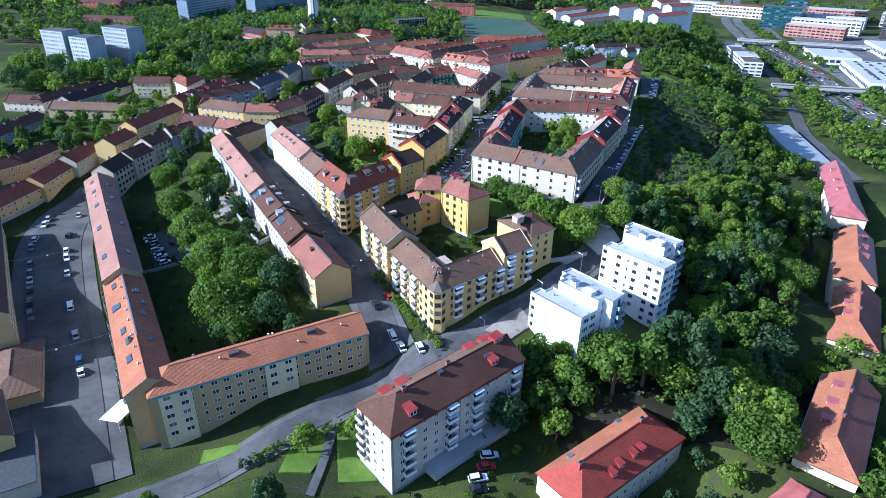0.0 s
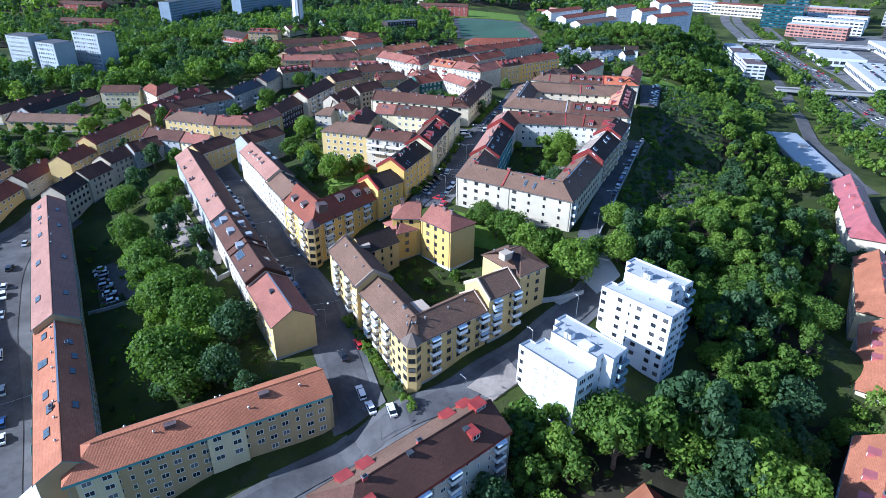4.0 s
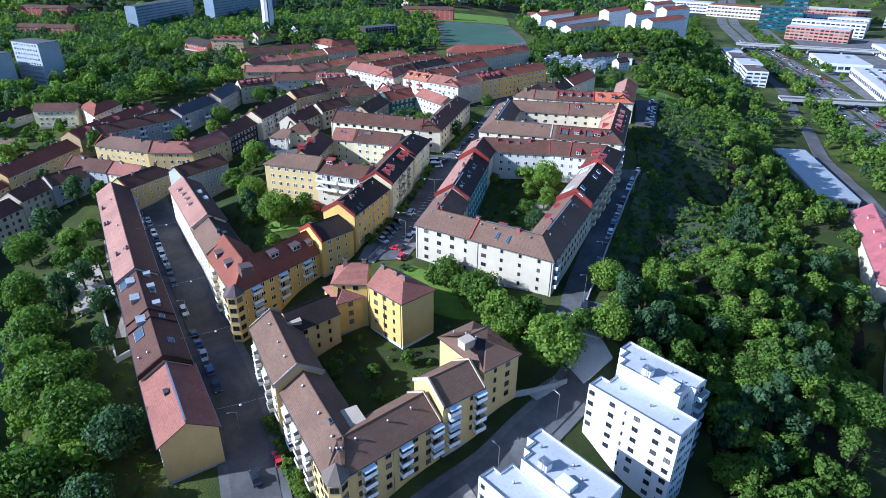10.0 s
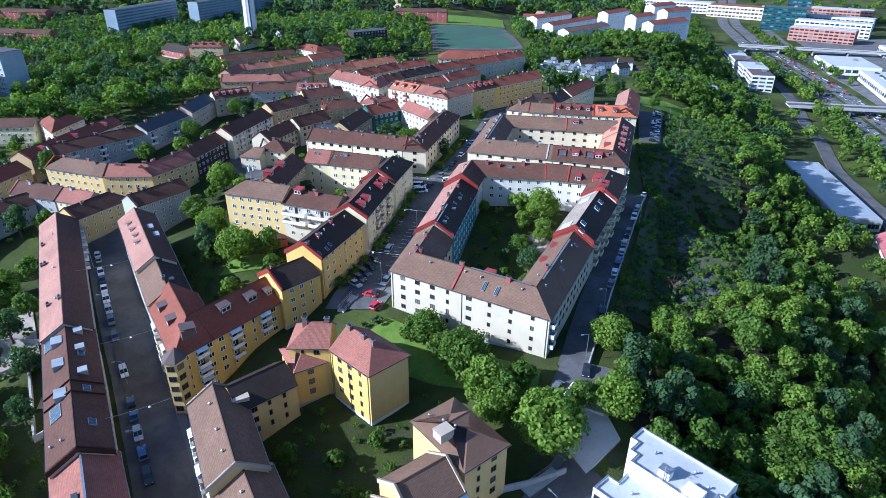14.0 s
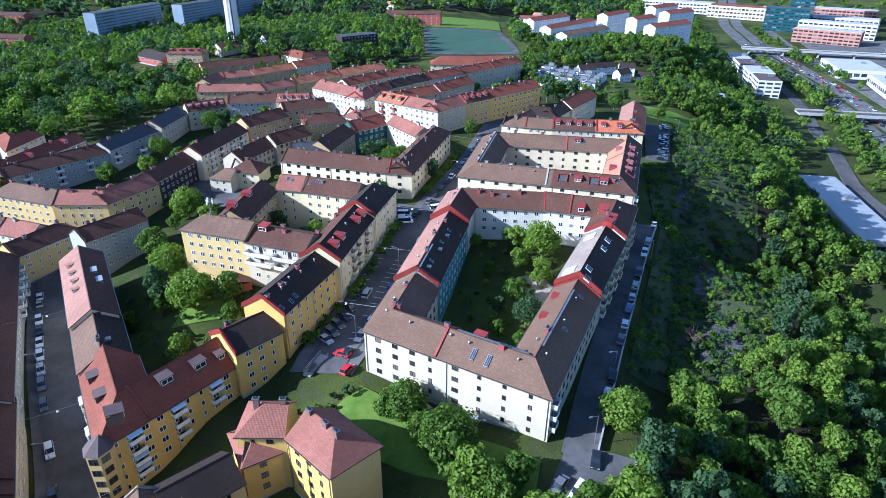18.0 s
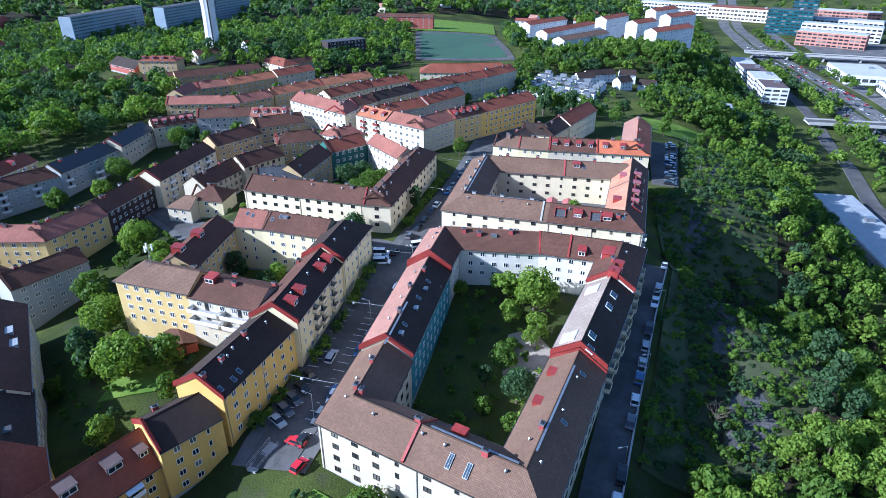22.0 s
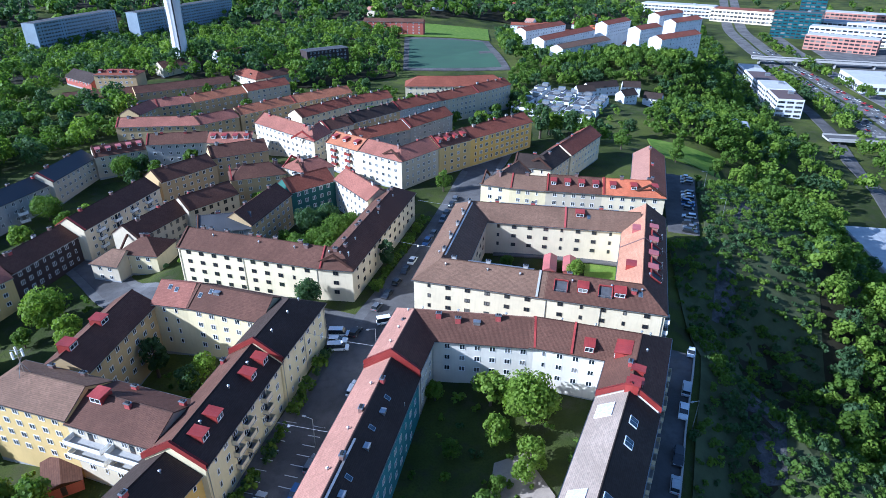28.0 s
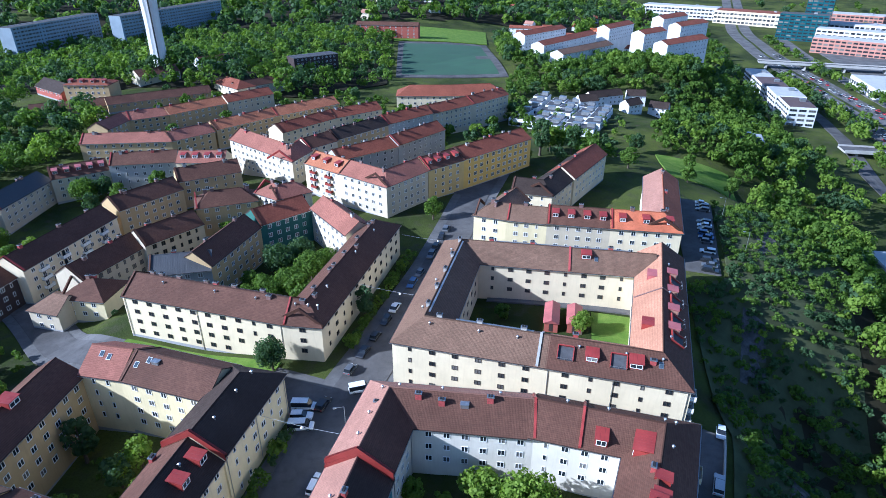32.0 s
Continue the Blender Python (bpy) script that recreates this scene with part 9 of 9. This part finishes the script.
shed(*(71.8, 335.2), -13, 3.2, 8.6, 2.3, W_REDBRICK, S_PINK, "long bicycle shed with a faded red roof in the yard")
shed(*(77.1, 334.3), -13, 3.2, 8.0, 2.3, W_REDBRICK, S_PINK, "long bicycle shed with a faded red roof in the yard")
shed(*(-29.3, 269.4), 30, 6.0, 8.0, 2.3, W_REDBRICK, R_CHOC, "low garden shed with a dull red roof")
# white market tent at the corner of the ochre slab
b = Build(WHITE_PAINT)
b.face([(-3, -4, 3.2), (3, -4, 2.6), (3, 4, 2.6), (-3, 4, 3.2)])
b.face([(-3, 4, 3.15), (3, 4, 2.55), (3, -4, 2.55), (-3, -4, 3.15)])
b.face([(3, -4, 2.6), (3, -4, 1.9), (3, 4, 1.9), (3, 4, 2.6)])
for x_, y_, z_ in ((-2.9, -3.9, 3.15), (2.9, -3.9, 2.55), (2.9, 3.9, 2.55), (-2.9, 3.9, 3.15)):
    b.tube((x_, y_, 0), (x_, y_, z_), 0.05, 0.05, 6)
tx = (-83.2, 120.7)
tagged(part("awning_tent", b.mesh("awning_tent"), None, "", pose(tx[0], tx[1], gz(*tx), 0, 0, 165)), "white fabric awning roof on thin posts", "awning")


def wire_lamp(p, d, half, h=9.0):
    """A street lamp hung on a wire across the street."""
    p, d = V2(p), V2(d).normalized()
    n = Vector((-d.y, d.x))
    z = gz(p.x, p.y) + h
    b = Build(METAL)
    pts = [Vector((n.x * half * s_, n.y * half * s_, 0.5 * s_ * s_)) for s_ in (-1, -0.6, -0.2, 0.2, 0.6, 1)]
    for a, c in zip(pts, pts[1:]):
        b.tube(a, c, 0.03, 0.03, 5)
    top = tagged(part("hanging_street_lamp", b.mesh("wire"), None, "", Matrix.Translation((p.x, p.y, z))), "pale street lamp hung on a wire between houses", "street lamp", "lamps hung over the streets")
    b = Build(WHITE_PAINT)
    b.tube((0, 0, -0.35), (0, 0, 0.0), 0.32, 0.12, 8)
    part("lamp_head", b.mesh("lamp_head"), top)


for ln_, ks, half in ((main_line, (1.4, 2.5, 3.4, 5.2, 6.1), 10.5), (second_line, (1.6, 2.5, 3.3, 4.1), 9.5), (wide_line, (1.2, 2.4), 15)):
    for k in ks:
        a, c = V2(ln_[int(k)]), V2(ln_[int(k) + 1])
        wire_lamp(a.lerp(c, k - int(k)), c - a, half)
# antenna mast on the yellow house
b = Build(METAL)
b.tube((0, 0, -0.5), (0, 0, 5.5), 0.1, 0.06, 6)
for z_, a_, l_ in ((4.8, 0.3, 1.2), (4.0, 1.4, 1.4), (3.2, 0.8, 1.0), (2.4, 2.2, 1.3)):
    b.tube((-math.cos(a_) * l_, -math.sin(a_) * l_, z_), (math.cos(a_) * l_, math.sin(a_) * l_, z_), 0.05, 0.05, 5)
mast = j3.put("antenna_mast", b.mesh("antenna_mast"), 0, 7.0, 0.5)
b = Build(WHITE_PAINT)
b.box(-0.15, -0.15, 3.4, 0.15, 0.15, 5.0)
panel_mesh = b.mesh("antenna_panel")
b = Build(METAL)
b.tube((1.6, 0, -1.6), (0, 0, 2.2), 0.04, 0.04, 5)
strut_mesh = b.mesh("strut")
for a_ in (0.5, 2.6, 4.7):
    part("antenna_panel", panel_mesh, mast, "", Matrix.Translation((math.cos(a_) * 0.9, math.sin(a_) * 0.9, 0)))
    part("strut", strut_mesh, mast, "", Matrix.Rotation(a_, 4, "Z"))
# markings
for ln_, off, n_, d0 in ((main_line, 0, 30, 4.0), (hw, 7, 60, 9.0), (hw, -7, 60, 9.0), (hw, 11, 60, 9.0), (hw, -11, 60, 9.0)):
    b = Build(MARKING)
    k_ = 0
    for a, c in zip(ln_, ln_[1:]):
        a, c = V2(a), V2(c)
        d = (c - a).normalized()
        n = Vector((d.y, -d.x))
        u = 0.0
        while u < (c - a).length and ln_ is hw:
            p, q = a + d * u + n * off, a + d * min(u + d0 * 0.45, (c - a).length) + n * off
            if p.y > 900:
                break
            w_ = n * 0.16
            b.face([(*(p + w_), gz(p.x, p.y) + 0.36), (*(q + w_), gz(q.x, q.y) + 0.36), (*(q - w_), gz(q.x, q.y) + 0.36), (*(p - w_), gz(p.x, p.y) + 0.36)])
            u += d0
    if b.f:
        tagged(part("lane_marking", b.mesh("lane_marking"), hwy), kind="stuff")
b = Build(MARKING)
for k_ in range(17):
    p = Vector((3.5 + 0.64 * k_, 244 + 2.45 * k_))
    d = Vector((0.967, -0.255))
    w_ = Vector((0.255, 0.967)) * 0.09
    for s_ in (-4.6, 1.6):
        q, r = p + d * s_, p + d * (s_ + 2.6)
        b.face([(*(v_ + e_), gz(v_.x, v_.y) + 0.14) for v_, e_ in ((q, -w_), (r, -w_), (r, w_), (q, w_))])
tagged(part("bay_marking", b.mesh("bay_marking")), "white parking bay lines on the main street", "road marking", kind="structure")
# crowded cars far off in the retail lots and on the highway
body, cab, dims = car_parts("wagon")
V_, F_, I_, k0 = [], [], [], 0
mats_ = [PAINTS["white"], PAINTS["silver"], PAINTS["black"], PAINTS["red"], PAINTS["grey"], CARGLASS]
rs = random.Random(77)
spots_ = []
for r_ in range(16):
    for c_ in range(26):
        if rs.random() < 0.62:
            spots_.append((420 + r_ * 11 + c_ * 1.1, 330 + c_ * 9 + rs.uniform(-1, 1), rs.choice((80, 260)), None))
for c_ in range(22):
    for r_ in range(9):
        if rs.random() < 0.55:
            q_ = pose(468, 612, 0, 0, 0, -20) @ Vector((-48 + r_ * 11, -58 + c_ * 5.2, 0))
            spots_.append((q_.x, q_.y, -20, "deck"))
for a, c in zip(hw[1:], hw[2:]):
    a, c = V2(a), V2(c)
    d = (c - a).normalized()
    for off in (-13, -9, -5, 5, 9, 13):
        u = rs.uniform(0, 30)
        while u < (c - a).length:
            p = a + d * u + Vector((d.y, -d.x)) * off
            if p.y < 950:
                spots_.append((p.x, p.y, math.degrees(math.atan2(d.y, d.x)), "road"))
            u += rs.uniform(14, 60)
for x_, y_, rz_, kind_ in spots_:
    z_ = gz(x_, y_) + (0.45 if kind_ != "deck" else 0)
    if kind_ == "deck":
        z_ = gz(468, 612) - 1 + 9.32
    m_ = Matrix.Translation((x_, y_, z_)) @ Matrix.Rotation(radians(rz_), 4, "Z")
    ci = rs.choice((0, 0, 1, 1, 2, 3, 4, 4))
    for (vv, ff), mi_ in ((body, ci), (cab, 5)):
        V_ += [tuple(m_ @ Vector(q)) for q in vv]
        F_ += [tuple(k0 + j for j in q) for q in ff]
        I_ += [mi_] * len(ff)
        k0 += len(vv)
tagged(part("distant_cars", mesh_of("distant_cars", V_, F_, mats_, I_)), "rows of distant parked and passing cars", "cars", kind="stuff")
